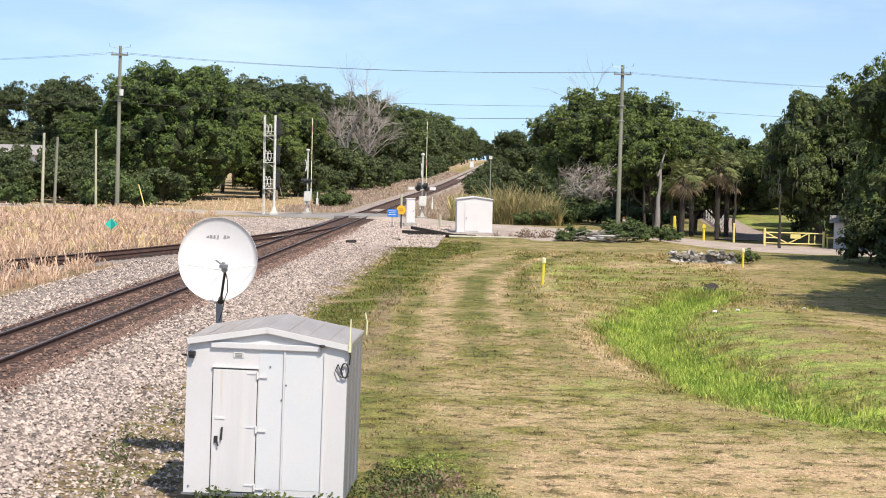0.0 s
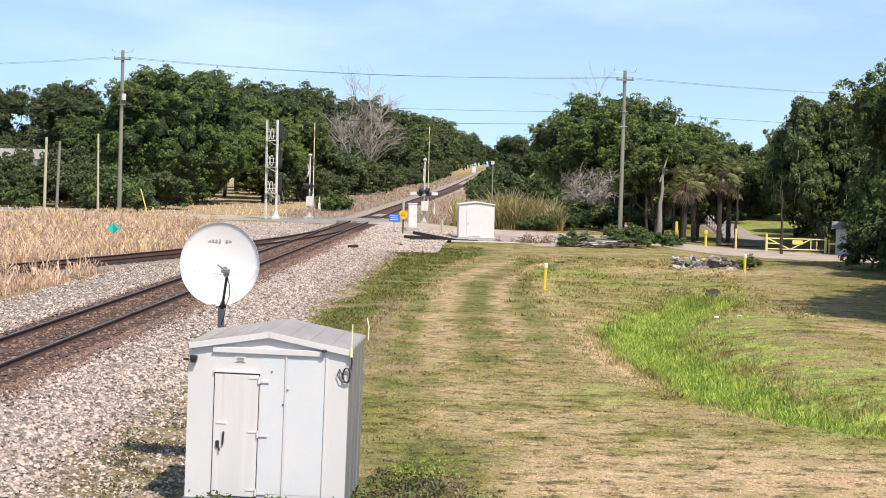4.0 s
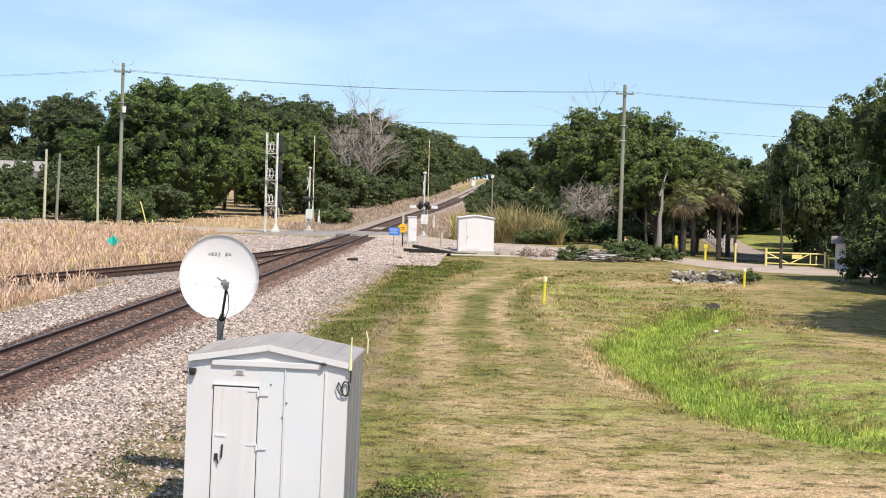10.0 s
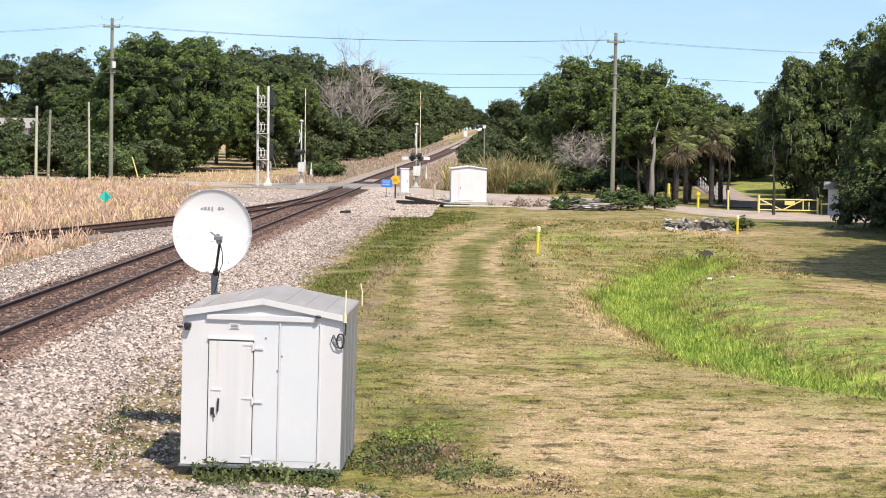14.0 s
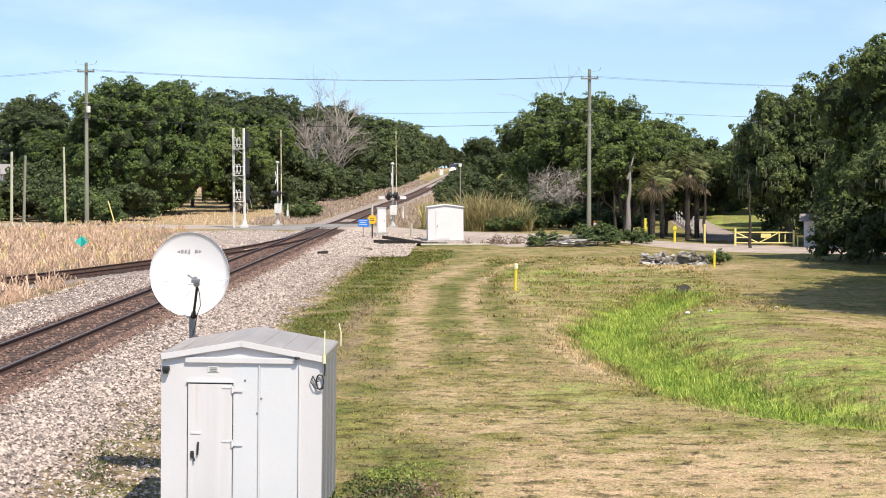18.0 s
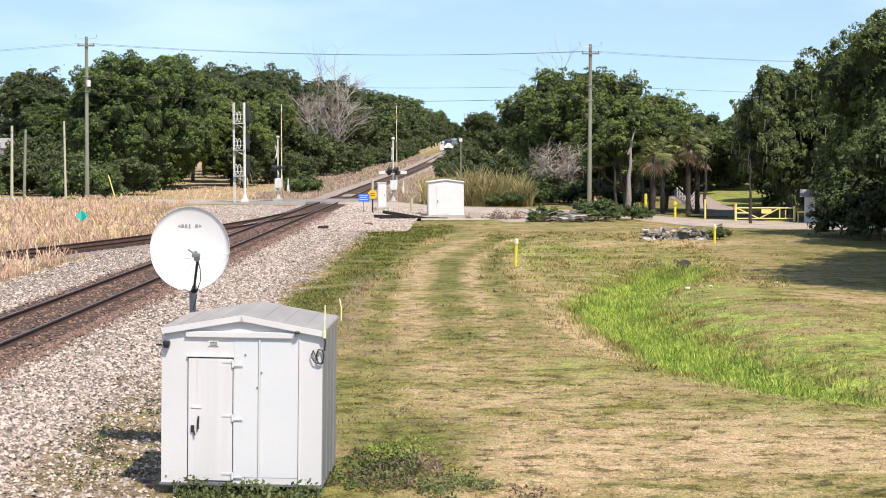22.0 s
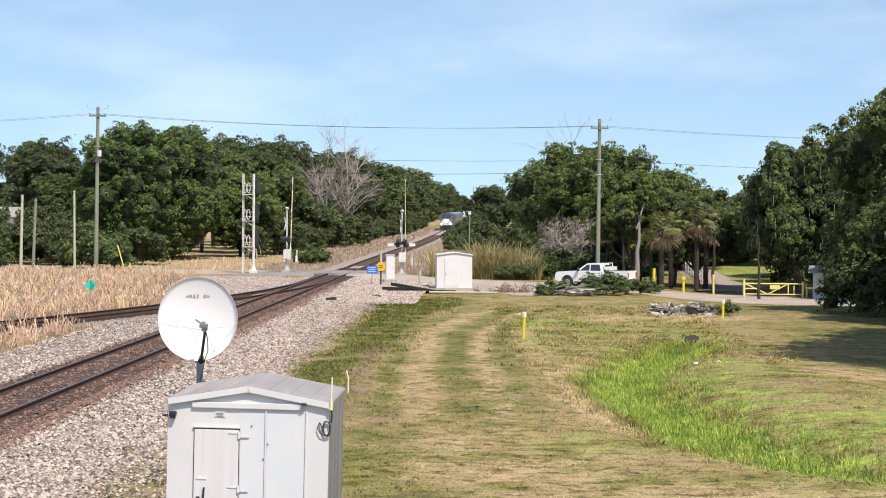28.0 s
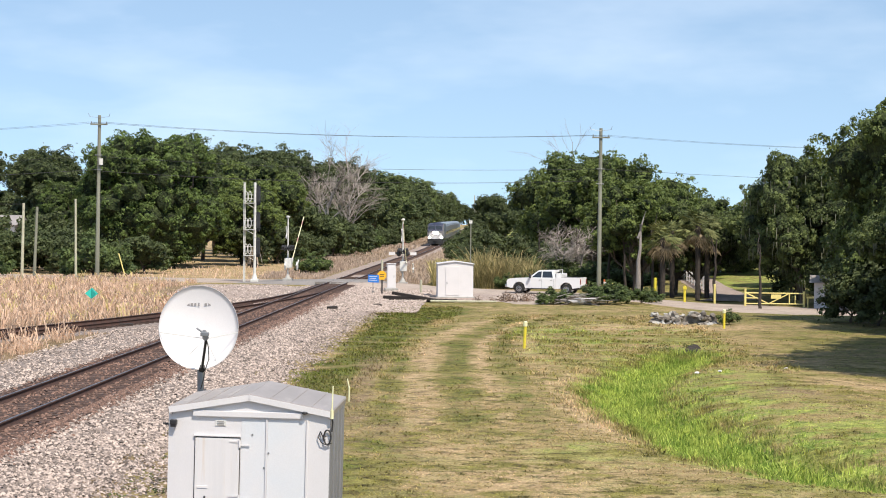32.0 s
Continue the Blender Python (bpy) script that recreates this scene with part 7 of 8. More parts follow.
def crossing_gate(x, y, z, turn, label):
    """A mast with crossbuck, flashing lamps and gate machine. Its own +y is the way that the arm swings down; traffic comes along -x. Returns the thing and its arm."""
    g = thing("crossing_gate", pose(x, y, z, 0, 0, turn), label, "crossing gate", "crossing gates")
    bm = bmesh.new()
    tube(bm, (0, 0, 0.1), (0, 0, 5.2), 0.065, 0.055, 10)
    part("mast", bm, M_SILVER, g)
    bm = bmesh.new()
    box(bm, 0, 0, 0.1, 0.75, 0.75, 0.4, None, 0.05)
    tube(bm, (0, 0, 0.3), (0, 0, 0.62), 0.24, 0.1, 10)
    part("base", bm, M_CONC, g)
    bm = bmesh.new()
    box(bm, 0.05, -0.05, 1.55, 0.55, 0.62, 0.80, None, 0.05)
    part("gate_machine", bm, M_SILVER, g, "silver gate machine housing")
    bm = bmesh.new()
    ball(bm, (0, 0, 5.25), 0.16, (1, 1, 0.7))
    part("bell", bm, M_SILVER, g, smooth=True)
    bm = bmesh.new()
    for s in (-1, 1):
        box(bm, -0.09, 0, 4.0, 0.03, 1.25, 0.2, Matrix.Translation((0, 0, 4.0)) @ Matrix.Rotation(s * 0.85, 4, "X") @ Matrix.Translation((0, 0, -4.0)), 0.005)
    part("crossbuck", bm, M_DISH, g, "white crossbuck boards")
    bm = bmesh.new()
    tube(bm, (0, -0.75, 2.75), (0, 0.75, 2.75), 0.035, 0.035, 8)
    tube(bm, (-0.6, 0.05, 2.62), (0.6, 0.05, 2.62), 0.035, 0.035, 8)
    part("lamp_bracket", bm, M_BLACK, g)
    for side in (-1, 1):
        for yy in (-0.55, 0.55):
            bm = bmesh.new()
            tube(bm, (side * 0.14, yy, 2.75), (side * 0.18, yy, 2.75), 0.26, 0.26, 16)
            tube(bm, (side * 0.03, yy, 2.75), (side * 0.15, yy, 2.75), 0.13, 0.15, 12)
            tube(bm, (side * 0.18, yy, 2.80), (side * 0.40, yy, 2.84), 0.16, 0.15, 12, False)
            lamp = part("flasher", bm, M_BLACK, g)
            bm = bmesh.new()
            tube(bm, (side * 0.18, yy, 2.75), (side * 0.2, yy, 2.75), 0.12, 0.12, 12)
            part("lens", bm, M_LENSRED, lamp)
    arm = new("gate_arm")
    arm.parent = g
    arm.matrix_basis = pose(0.3, 0.0, 1.6)
    for k in range(10):
        bm = bmesh.new()
        w = 0.07 - 0.003 * k
        box(bm, 0, 0, 0.45 + (k + 0.5) * 0.58, 0.045, w * 2, 0.58)
        part("stripe", bm, M_FADERED if k in (4, 8) else M_PALEYEL, arm)
    bm = bmesh.new()
    box(bm, 0, 0, 0.2, 0.09, 0.22, 0.7)
    part("arm_fork", bm, M_SILVER, arm)
    for s in (-0.42, 0.52):
        bm = bmesh.new()
        box(bm, s, 0, -0.45, 0.12, 0.5, 0.5, None, 0.03)
        tube(bm, (s, 0, -0.3), (s, 0, 0.3), 0.05)
        part("counterweight", bm, M_SILVER, arm)
    return g, arm


gate_left, arm_left = crossing_gate(-15.75, 140.6, 0.34, 168, "silver crossing gate with raised striped arm beyond the tracks")
gate_right, arm_right = crossing_gate(-6.45, 139.6, 0.18, -1, "silver crossing gate with crossbuck and raised striped arm")
gate_left.matrix_basis = pose(-15.75, 140.6, 0.34, 0, 0, -5)
# side boards on the near mast
for s in (-1, 1):
    bm = bmesh.new()
    box(bm, s * 0.85, -0.3, 2.55, 0.5, 0.03, 0.24, None, 0.01)
    part("side_board", bm, M_DISH, gate_right, "white board on the mast")
bm = bmesh.new()
tube(bm, (-1.0, -0.27, 2.55), (1.0, -0.27, 2.55), 0.03)
for s in (-0.3, 0.35):
    ball(bm, (s, -0.3, 2.55), 0.2, (1, 0.7, 1.2))
part("side_lamp", bm, M_BLACK, gate_right, "black side lamps")


# ---- pickup ----
def wheel(parent, x, y, r, w):
    hub = new("wheel")
    hub.parent = parent
    hub.matrix_basis = pose(x, y, r)
    bm = bmesh.new()
    for a, b, r0, r1 in ((-w / 2, -w / 2 + 0.04, r * 0.9, r), (-w / 2 + 0.04, w / 2 - 0.04, r, r), (w / 2 - 0.04, w / 2, r, r * 0.9)):
        tube(bm, (0, a, 0), (0, b, 0), r0, r1, 22)
    part("tyre", bm, M_TYRE, hub)
    bm = bmesh.new()
    for s in (-1, 1):
        tube(bm, (0, s * w * 0.38, 0), (0, s * w * 0.53, 0), r * 0.62, r * 0.56, 18)
    part("rim", bm, M_CHROME, hub)
    bm = bmesh.new()
    for s in (math.copysign(1, y),):
        for k in range(8):
            a = k * math.pi / 4
            tube(bm, (r * 0.36 * math.cos(a), s * w * 0.52, r * 0.36 * math.sin(a)), (r * 0.36 * math.cos(a), s * w * 0.545, r * 0.36 * math.sin(a)), r * 0.1, r * 0.1, 8)
        tube(bm, (0, s * w * 0.5, 0), (0, s * w * 0.62, 0), r * 0.16, r * 0.14, 10)
    part("hub_cap", bm, M_BLACK, hub)
    return hub


def arch(cx, r, z0, n=7):
    return [(cx + r * math.cos(a), z0 + r * math.sin(a)) for a in np.linspace(0, math.pi, n)]


def make_pickup():
    """A crew-cab pickup with a long bed; its own +x is forward, the origin on the road below its middle."""
    t = thing("pickup_truck", pose(3.6, 132, 0.1), "white crew-cab pickup truck with a long bed on the dirt road", "pickup truck")
    f, r, wr, hw = 1.98, -1.98, 0.41, 0.98
    bm = bmesh.new()
    out = [(3.0, 0.55), (3.02, 0.95), (2.93, 1.16), (2.7, 1.22), (1.35, 1.28), (1.2, 1.28), (-1.05, 1.28), (-1.05, 0.42), (1.4, 0.42)]
    out += [(p[0], p[1]) for p in arch(f, 0.52, 0.45)][::-1] + [(2.7, 0.45)]
    slab(bm, out, -hw, hw, "y")
    part("front_body", bm, M_TRUCK, t)
    bm = bmesh.new()
    out = [(-1.08, 0.42), (-1.08, 1.36), (-3.12, 1.36), (-3.12, 0.55), (-2.6, 0.5)] + arch(r, 0.52, 0.45)[::-1]
    slab(bm, out, -hw, hw, "y")
    bed = part("bed", bm, M_TRUCK, t)
    bm = bmesh.new()
    box(bm, -2.1, 0, 1.368, 1.9, 1.62, 0.012)
    part("bed_floor", bm, M_BLACK, bed, "dark open load bed")
    bm = bmesh.new()
    low, top = [(1.22, 1.27), (0.35, 1.9), (-0.85, 1.93), (-1.05, 1.28)], None
    vs = {}
    for s in (-1, 1):
        vs[s] = [bm.verts.new((x, s * (hw - 0.02 - 0.26 * max(0, z - 1.28)), z)) for x, z in low]
    n = len(low)
    bm.faces.new(vs[-1])
    bm.faces.new(vs[1][::-1])
    for i in range(n):
        bm.faces.new((vs[-1][(i + 1) % n], vs[-1][i], vs[1][i], vs[1][(i + 1) % n]))
    bmesh.ops.recalc_face_normals(bm, faces=bm.faces[:])
    cab = part("cab", bm, M_TRUCK, t)
    for s in (-1, 1):
        for pts in ([(0.92, 1.33), (0.34, 1.80), (0.10, 1.81), (0.10, 1.33)], [(0.02, 1.33), (0.02, 1.81), (-0.72, 1.83), (-0.86, 1.33)]):
            bm = bmesh.new()
            a = [bm.verts.new((x, s * (hw - 0.02 - 0.26 * (z - 1.28) + 0.006), z)) for x, z in pts]
            b = [bm.verts.new((x, s * (hw - 0.02 - 0.26 * (z - 1.28) - 0.02), z)) for x, z in pts]
            bm.faces.new(a)
            bm.faces.new(b[::-1])
            for i in range(4):
                bm.faces.new((a[i], b[i], b[(i + 1) % 4], a[(i + 1) % 4]))
            bmesh.ops.recalc_face_normals(bm, faces=bm.faces[:])
            part("side_window", bm, M_GLASS, cab)
        bm = bmesh.new()
        for x in (0.06, -0.95, 1.12):
            box(bm, x, s * (hw + 0.002), 0.86, 0.014, 0.006, 0.74)
        for x in (0.2, -0.72):
            box(bm, x, s * (hw + 0.012), 1.12, 0.16, 0.02, 0.035, None, 0.006)
        part("door_seam", bm, M_BLACK, t)
        bm = bmesh.new()
        box(bm, 0.98, s * (hw + 0.17), 1.42, 0.14, 0.2, 0.3, None, 0.03)
        tube(bm, (0.95, s * (hw - 0.06), 1.36), (0.97, s * (hw + 0.1), 1.4), 0.03)
        part("wing_mirror", bm, M_BLACK, t)
        bm = bmesh.new()
        box(bm, 2.97, s * 0.74, 0.98, 0.12, 0.36, 0.24, None, 0.03)
        part("headlight", bm, M_CHROME, t)
        bm = bmesh.new()
        box(bm, -3.13, s * 0.86, 1.02, 0.05, 0.16, 0.42, None, 0.02)
        part("tail_light", bm, M_LENSRED, t)
        bm = bmesh.new()
        tube(bm, (1.35, s * (hw + 0.02), 0.42), (-1.0, s * (hw + 0.02), 0.42), 0.05, 0.05, 8)
        part("step_bar", bm, M_BLACK, t)
    bm = bmesh.new()
    a = [(1.16, -0.86, 1.34), (1.16, 0.86, 1.34), (0.44, 0.78, 1.86), (0.44, -0.78, 1.86)]
    v = [bm.verts.new((x + 0.015, y, z + 0.012)) for x, y, z in a]
    w = [bm.verts.new((x - 0.02, y, z - 0.02)) for x, y, z in a]
    bm.faces.new(v)
    bm.faces.new(w[::-1])
    for i in range(4):
        bm.faces.new((v[i], w[i], w[(i + 1) % 4], v[(i + 1) % 4]))
    bmesh.ops.recalc_face_normals(bm, faces=bm.faces[:])
    part("windscreen", bm, M_GLASS, cab)
    bm = bmesh.new()
    box(bm, -1.062, 0, 1.6, 0.02, 1.3, 0.4)
    part("rear_window", bm, M_GLASS, cab)
    bm = bmesh.new()
    box(bm, 3.01, 0, 0.98, 0.06, 1.1, 0.34, None, 0.02)
    part("grille", bm, M_BLACK, t)
    bm = bmesh.new()
    box(bm, 3.05, 0, 0.62, 0.2, 1.96, 0.26, None, 0.04)
    part("front_bumper", bm, M_CHROME, t)
    bm = bmesh.new()
    box(bm, -3.2, 0, 0.62, 0.18, 1.9, 0.22, None, 0.03)
    part("rear_bumper", bm, M_CHROME, t)
    bm = bmesh.new()
    box(bm, -1.32, 0, 1.5, 0.42, 1.7, 0.32, None, 0.03)
    part("tool_box", bm, M_TRUCK, bed)
    bm = bmesh.new()
    for s in (-0.8, 0.8):
        tube(bm, (-1.15, s, 1.36), (-1.15, s, 1.95), 0.03)
    tube(bm, (-1.15, -0.8, 1.93), (-1.15, 0.8, 1.93), 0.03)
    part("headache_rack", bm, M_TRUCK, bed)
    bm = bmesh.new()
    box(bm, -0.1, 0, 0.5, 5.6, 1.1, 0.22)
    part("chassis", bm, M_BLACK, t)
    ws = [wheel(t, x, s * (hw - 0.12), wr, 0.27) for x in (f, r) for s in (-1, 1)]
    return t, ws


truck, truck_wheels = make_pickup()
truck.scale = (0.9, 0.9, 0.9)


# ---- train ----
def bogie(parent, y, n_axles=2, wb=2.7):
    bm = bmesh.new()
    for s in (-1, 1):
        box(bm, s * 1.05, y, 0.62, 0.18, wb + 1.3, 0.36, None, 0.05)
    box(bm, 0, y, 0.7, 2.0, 0.6, 0.3)
    b = part("bogie", bm, M_BLACK, parent)
    for k in range(n_axles):
        yy = y - wb / 2 + wb * k / (n_axles - 1)
        bm = bmesh.new()
        for s in (-1, 1):
            tube(bm, (s * 0.68, yy, 0.5), (s * 0.81, yy, 0.5), 0.5, 0.48, 18)
        tube(bm, (-0.8, yy, 0.5), (0.8, yy, 0.5), 0.09)
        part("wheelset", bm, M_GREY, b)


def make_locomotive():
    """Nose towards -y; the origin on the rails below the nose."""
    loco = thing("locomotive", pose(0, 400, 1), "grey and blue passenger locomotive with its headlight burning", "locomotive", "passenger train")
    hw = 1.53
    side = [(0.25, 0.95), (0.0, 1.2), (0.05, 2.15), (0.75, 2.75), (1.55, 3.75), (2.2, 4.02), (20.9, 4.02), (20.9, 0.95)]
    bm = bmesh.new()
    slab(bm, side, -hw, hw, "x")
    bmesh.ops.bevel(bm, geom=[e for e in bm.edges if abs(e.verts[0].co.x - e.verts[1].co.x) < 0.01 and e.verts[0].co.z > 2.0 and e.verts[1].co.z > 2.0 and e.verts[0].co.y < 20.8], offset=0.28, segments=2, affect="EDGES")
    part("body", bm, M_DARKCAR, loco)
    bm = bmesh.new()
    slab(bm, [(-1.2, 1.15), (1.2, 1.15), (1.25, 2.1), (0.9, 2.3), (-0.9, 2.3), (-1.25, 2.1)], -0.05, 0.12, "y")
    part("nose_panel", bm, M_LOCO, loco, "pale grey nose panel")
    bm = bmesh.new()
    slab(bm, [(1.75, 3.90), (2.3, 4.12), (20.6, 4.12), (20.6, 3.9)], -1.2, 1.2, "x")
    for yy in (6, 10, 13.5, 17):
        tube(bm, (0, yy, 4.1), (0, yy, 4.3), 0.62, 0.6, 16)
    part("roof", bm, M_LOCOBLUE, loco, "dark blue roof with round fans")
    bm = bmesh.new()
    for s in (-1, 1):
        box(bm, s * (hw + 0.004), 11.6, 3.15, 0.012, 18.2, 1.1)
        box(bm, s * (hw + 0.006), 11.0, 1.35, 0.012, 18.6, 0.3)
    part("side_band", bm, M_LOCOBLUE, loco, "dark blue side band")
    # windscreens lie on the sloping front
    for s in (-1, 1):
        bm = bmesh.new()
        a = [(s * 0.08, 0.90, 2.93), (s * 1.22, 0.90, 2.93), (s * 1.12, 1.44, 3.61), (s * 0.08, 1.44, 3.61)]
        v = [bm.verts.new((x, y - 0.07, z + 0.07)) for x, y, z in a]
        w = [bm.verts.new((x, y + 0.04, z - 0.04)) for x, y, z in a]
        bm.faces.new(v)
        bm.faces.new(w[::-1])
        for i in range(4):
            bm.faces.new((v[i], w[i], w[(i + 1) % 4], v[(i + 1) % 4]))
        bmesh.ops.recalc_face_normals(bm, faces=bm.faces[:])
        part("windscreen", bm, M_GLASS, loco)
        bm = bmesh.new()
        box(bm, s * (hw + 0.012), 2.3, 2.95, 0.02, 0.8, 0.75, None, 0.005)
        part("cab_window", bm, M_GLASS, loco)
        bm = bmesh.new()
        tube(bm, (s * 1.15, 0.0, 1.45), (s * 1.15, -0.09, 1.45), 0.17, 0.17, 14)
        part("ditch_light", bm, M_HEAD, loco, "burning ditch light")
    bm = bmesh.new()
    box(bm, 0, 1.2, 3.42, 2.5, 0.05, 0.1)
    part("windscreen_bar", bm, M_LOCOBLUE, loco)
    bm = bmesh.new()
    slab(bm, [(0.62, 2.66), (1.56, 3.80), (1.66, 3.72), (0.78, 2.62)], -1.34, 1.34, "x")
    part("upper_nose", bm, M_LOCOBLUE, loco, "dark blue upper nose")
    bm = bmesh.new()
    slab(bm, [(1.48, 3.68), (1.9, 3.98), (1.9, 3.7)], -1.4, 1.4, "x")
    part("brow", bm, M_LOCOBLUE, loco)
    bm = bmesh.new()
    for s in (-0.27, 0.27):
        tube(bm, (s, 0.35, 2.33), (s, -0.07, 2.33), 0.24, 0.26, 14)
    part("headlight_housing", bm, M_GREY, loco)
    for s in (-0.27, 0.27):
        bm = bmesh.new()
        tube(bm, (s, -0.07, 2.33), (s, -0.10, 2.33), 0.25, 0.25, 14)
        part("headlight", bm, M_HEAD, loco, "burning headlight")
    bm = bmesh.new()
    slab(bm, [(-1.45, 0.25), (1.45, 0.25), (1.5, 1.0), (-1.5, 1.0)], -0.12, 0.5, "y")
    slab(bm, [(-0.3, 0.75), (0.3, 0.75), (0.3, 1.05), (-0.3, 1.05)], -0.7, 0.0, "y")
    part("pilot", bm, M_BLACK, loco, "black pilot plate and coupler")
    bm = bmesh.new()
    box(bm, 0, 10.8, 0.75, 2.5, 6.0, 0.7, None, 0.1)
    part("fuel_tank", bm, M_BLACK, loco)
    bogie(loco, 4.2)
    bogie(loco, 17.2)
    return loco


def make_coach():
    """A stainless passenger coach; the origin on the rails below its front end."""
    c = thing("passenger_coach", pose(0, 430, 1), "grey passenger coach behind the locomotive", "railway coach", "passenger train")
    bm = bmesh.new()
    prof = [(-1.55, 0.95), (1.55, 0.95), (1.57, 2.6), (1.5, 3.5), (1.1, 4.05), (0.4, 4.25), (-0.4, 4.25), (-1.1, 4.05), (-1.5, 3.5), (-1.57, 2.6)]
    slab(bm, prof, 0.3, 25.7, "y")
    part("body", bm, M_DARKCAR, c)
    # separate roof skin, brighter than the body to paint in reflected sky
    bm = bmesh.new()
    slab(bm, [(1.3, 3.84), (1.12, 4.09), (0.41, 4.29), (-0.41, 4.29), (-1.12, 4.09), (-1.3, 3.84)], 0.28, 25.72, "y")
    part("roof", bm, M_STAINLESS, c, "metal roof, paler than the sides for the sky's sheen")
    bm = bmesh.new()
    for s in (-1, 1):
        box(bm, s * 1.575, 13, 2.55, 0.02, 25.2, 0.12)
        box(bm, s * 1.572, 13, 1.4, 0.02, 25.2, 0.1)
    part("stripe", bm, M_LOCOBLUE, c)
    for s in (-1, 1):
        for k in range(11):
            bm = bmesh.new()
            box(bm, s * 1.572, 2.6 + k * 2.05, 2.15, 0.03, 1.35, 0.62, None, 0.008)
            part("window", bm, M_GLASS, c)
    bm = bmesh.new()
    box(bm, 0, 0.15, 2.3, 1.2, 0.4, 2.4)
    part("gangway", bm, M_BLACK, c)
    bm = bmesh.new()
    box(bm, 0, 13, 0.75, 2.3, 8, 0.5)
    part("underfloor_box", bm, M_BLACK, c)
    bogie(c, 3.6)
    bogie(c, 22.4)
    return c


locomotive = make_locomotive()
coach = make_coach()
train = [(locomotive, 0.0)] + [(coach if k == 0 else copy_thing(coach, pose(0, 430, 1)), 21.6 + k * 26.1) for k in range(8)]


# ---- far buildings ----
def house(x, y, z, w, d, h, mat, label, turn=0):
    b = thing("house", pose(x, y, z, 0, 0, turn), label, "house")
    bm = bmesh.new()
    slab(bm, [(-w / 2, -0.3), (w / 2, -0.3), (w / 2, h), (-w / 2, h)], -d / 2, d / 2, "y")
    part("wall", bm, mat, b)
    bm = bmesh.new()
    slab(bm, [(-d / 2 - 0.4, h), (d / 2 + 0.4, h), (0, h + d * 0.22)], -w / 2 - 0.3, w / 2 + 0.3, "x")
    part("roof", bm, M_ROOF, b)
    for k in range(int(w // 3)):
        bm = bmesh.new()
        box(bm, -w / 2 + 1.5 + k * 3, -d / 2 - 0.02, h * 0.55, 1.1, 0.06, 1.3)
        part("window", bm, M_GLASS, b)


house(-54.5, 190, 0.3, 8, 5, 4.4, M_DISH, "white house half hidden behind the trees")
house(24.2, 120.6, -0.5, 3.0, 2.2, 1.8, M_DISH, "low white building glimpsed under the oak branches", -12)
house(10.4, 184, 0.3, 4.6, 5, 2.4, M_TAN, "tan building in the shade behind the trees")


def board_fence(x, y, z, n, turn, label):
    f = thing("board_fence", pose(x, y, z, 0, 0, turn), label, "fence")
    for k in range(n + 1):
        bm = bmesh.new()
        box(bm, k * 2.4, 0, 0.6, 0.12, 0.12, 1.5)
        part("post", bm, M_DISH, f)
    for k in range(n):
        for zz in (0.35, 0.75, 1.15):
            bm = bmesh.new()
            box(bm, k * 2.4 + 1.2, -0.08, zz, 2.38, 0.03, 0.14)
            part("rail", bm, M_DISH, f)


board_fence(19.0, 150, float(ground_z(19, 160)) - 0.1, 16, 89, "white three-rail board fence along the pale drive")
strip_y = np.arange(131, 214, 2.0)
strip_x = np.interp(strip_y, [131, 136, 150, 165, 201, 214], [17.4, 19.6, 20.3, 20.4, 21.2, 22.0])
vs = np.stack([np.c_[strip_x + k, strip_y, ground_z(strip_x + k, strip_y) + (0.07 if abs(k) < 1.7 else -0.05)] for k in (-1.9, -1.5, 0, 1.5, 1.9)], 1)
idx = np.arange(vs.shape[0] * 5).reshape(-1, 5)
tagged(mesh_np("driveway", vs.reshape(-1, 3), np.stack([idx[:-1, :-1], idx[:-1, 1:], idx[1:, 1:], idx[1:, :-1]], -1).reshape(-1, 4), M_PALEGRAVEL, smooth=True), "pale sunlit gravel drive running back beside the white fence", "driveway", kind="structure")


# ---- what moves ----
def train_at(t):
    s = 32.0 - t
    return 332 + 25 * s + 0.5 * s * s


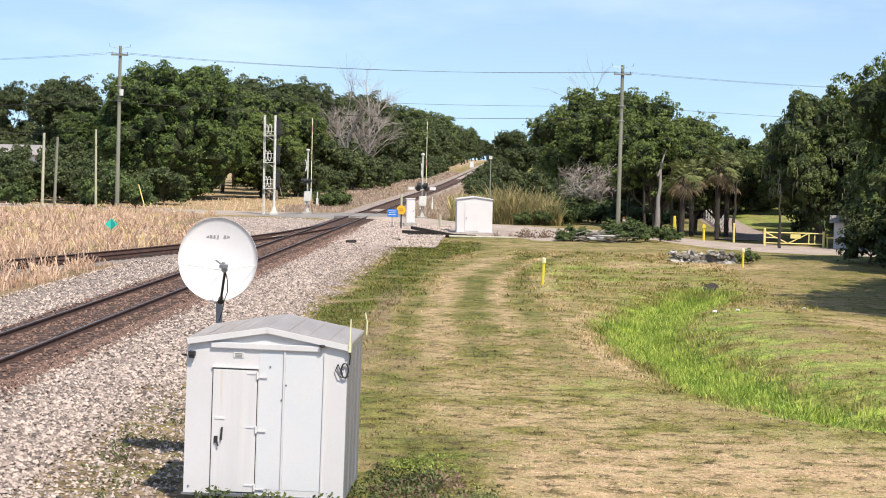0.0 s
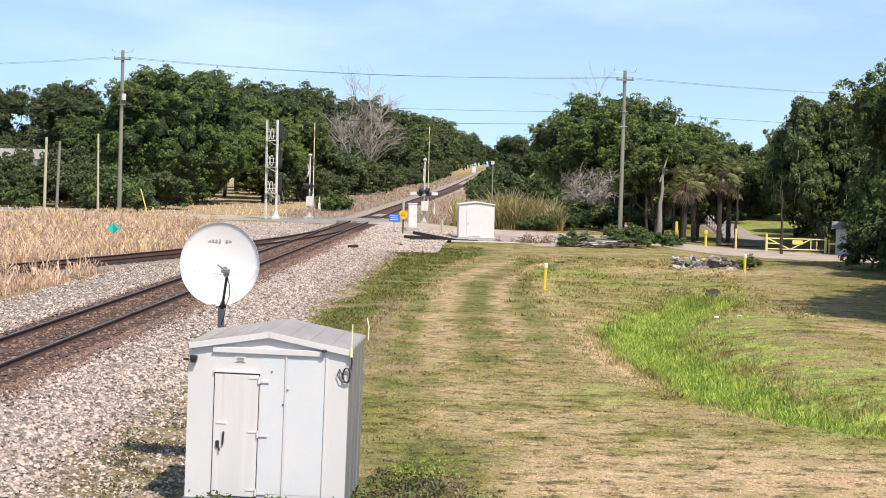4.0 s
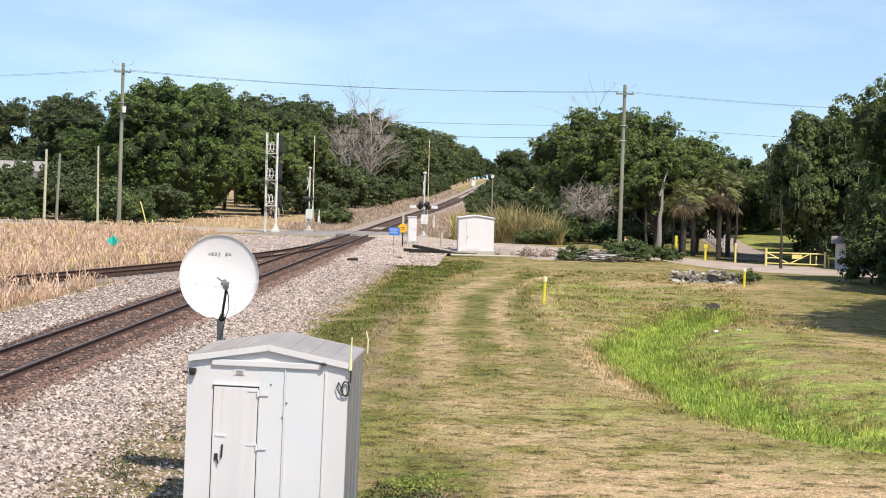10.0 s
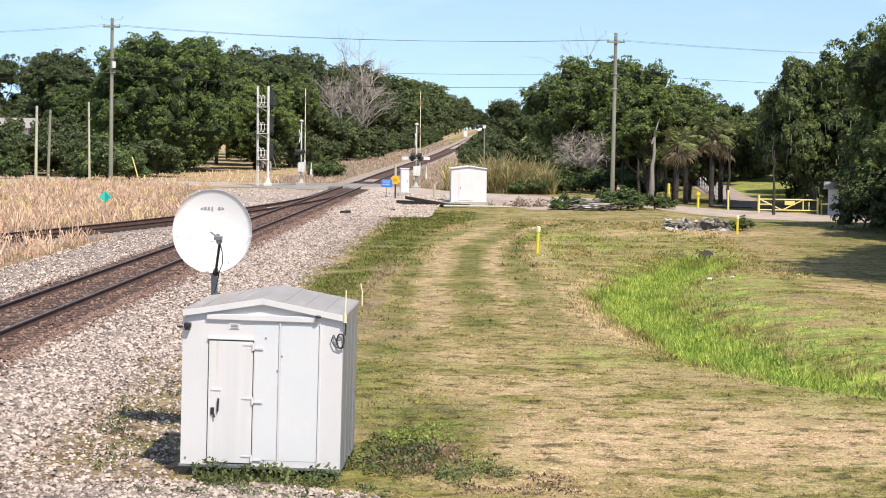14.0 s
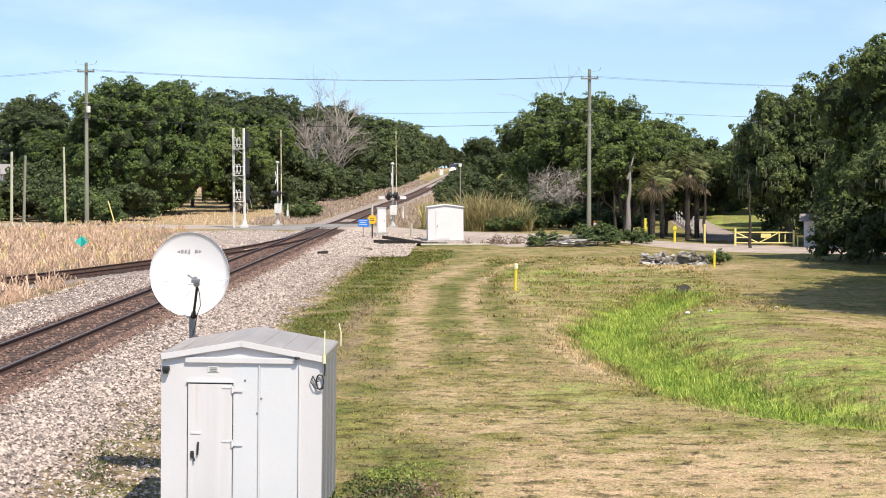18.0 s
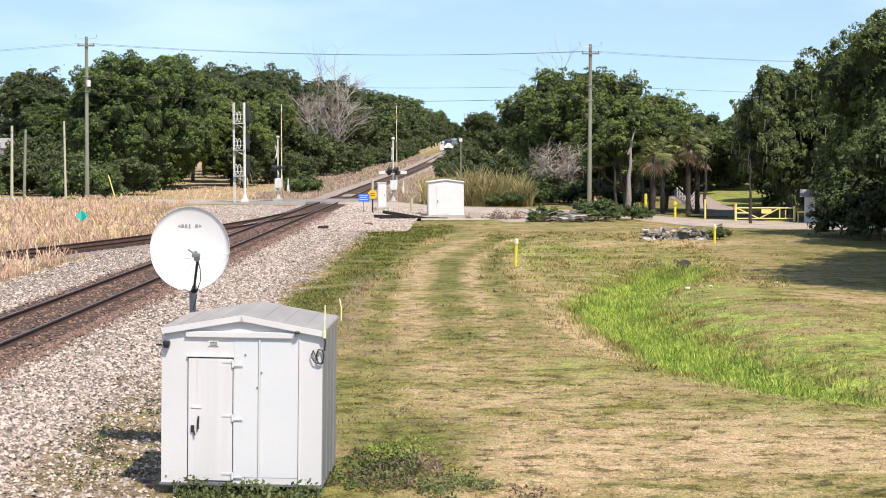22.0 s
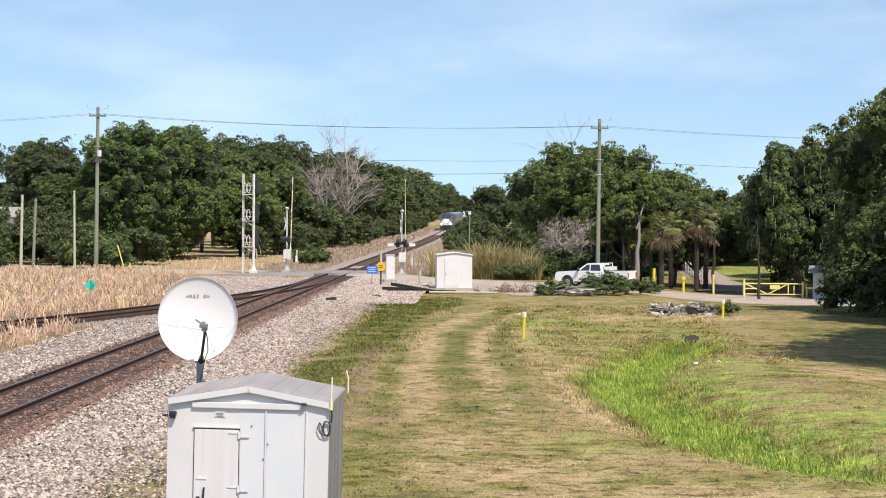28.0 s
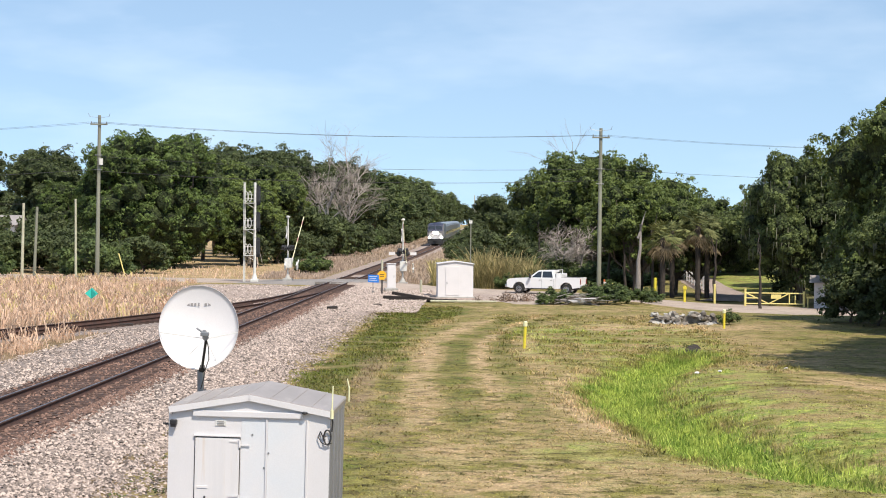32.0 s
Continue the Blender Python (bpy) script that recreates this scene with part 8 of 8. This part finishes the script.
def motions():
    for car, behind in train:
        rows = []
        for k in range(17):
            y = train_at(k * 2.0) + behind
            x, z = float(track_x(y)), float(track_z(y))
            x2, z2 = float(track_x(y + 20)), float(track_z(y + 20))
            rows.append((k * 2.0, pose(x, y, z, math.degrees(math.atan2(z2 - z, 20)), 0, -math.degrees(math.atan2(x2 - x, 20)))))
        walk(car, rows)
    # middle of the truck, its heading in degrees from +x
    TRUCK = [(0, 59.0, 77.0, 135), (10, 52.0, 84.0, 135), (20, 44.0, 92.0, 135), (23, 33.5, 102.6, 135), (24, 27.2, 109.0, 135), (25, 21.2, 115.2, 138), (25.5, 18.7, 118.0, 138), (26, 16.12, 120.0, 139), (26.5, 13.76, 121.67, 141), (27, 11.59, 122.85, 144), (27.5, 9.65, 124.12, 149), (28, 8.03, 125.13, 154), (28.5, 6.96, 126.29, 157), (29, 6.09, 126.87, 159), (29.5, 5.51, 127.26, 160), (30, 5.13, 127.45, 161), (31, 4.83, 127.55, 161), (32, 4.54, 127.64, 161)]
    rows, spins, gone = [], [], 0.0
    for k, (t, x, y, a) in enumerate(TRUCK):
        if k:
            gone += math.hypot(x - TRUCK[k - 1][1], y - TRUCK[k - 1][2])
        rows.append((t, pose(x, y, float(road_z(x)) + 0.02, 0, 0, a)))
        spins.append((t, gone))
    walk(truck, rows)
    for w in truck_wheels:
        base = w.matrix_basis.translation.copy()
        turned, wheel_rows = 0.0, []
        for (t0, g0), (t1, g1) in zip(spins, spins[1:]):
            n = max(1, math.ceil(math.degrees((g1 - g0) / 0.41) / 80))
            for j in range(n):
                wheel_rows.append((t0 + (t1 - t0) * j / n, Matrix.Translation(base) @ Matrix.Rotation((g0 + (g1 - g0) * j / n) / 0.41, 4, "Y")))
        wheel_rows.append((32.0, Matrix.Translation(base) @ Matrix.Rotation(spins[-1][1] / 0.41, 4, "Y")))
        walk(w, wheel_rows)
    for arm, lean in ((arm_left, -1), (arm_right, 1)):
        base = arm.matrix_basis.translation.copy()
        rows = []
        for t, a in ((0, 1), (26.3, 1), (27.5, 6), (28, 8), (29, 18), (30, 30), (31, 42), (32, 54)):
            rows.append((t, Matrix.Translation(base) @ Matrix.Rotation(radians(lean * a), 4, "X")))
        walk(arm, rows)


motions()
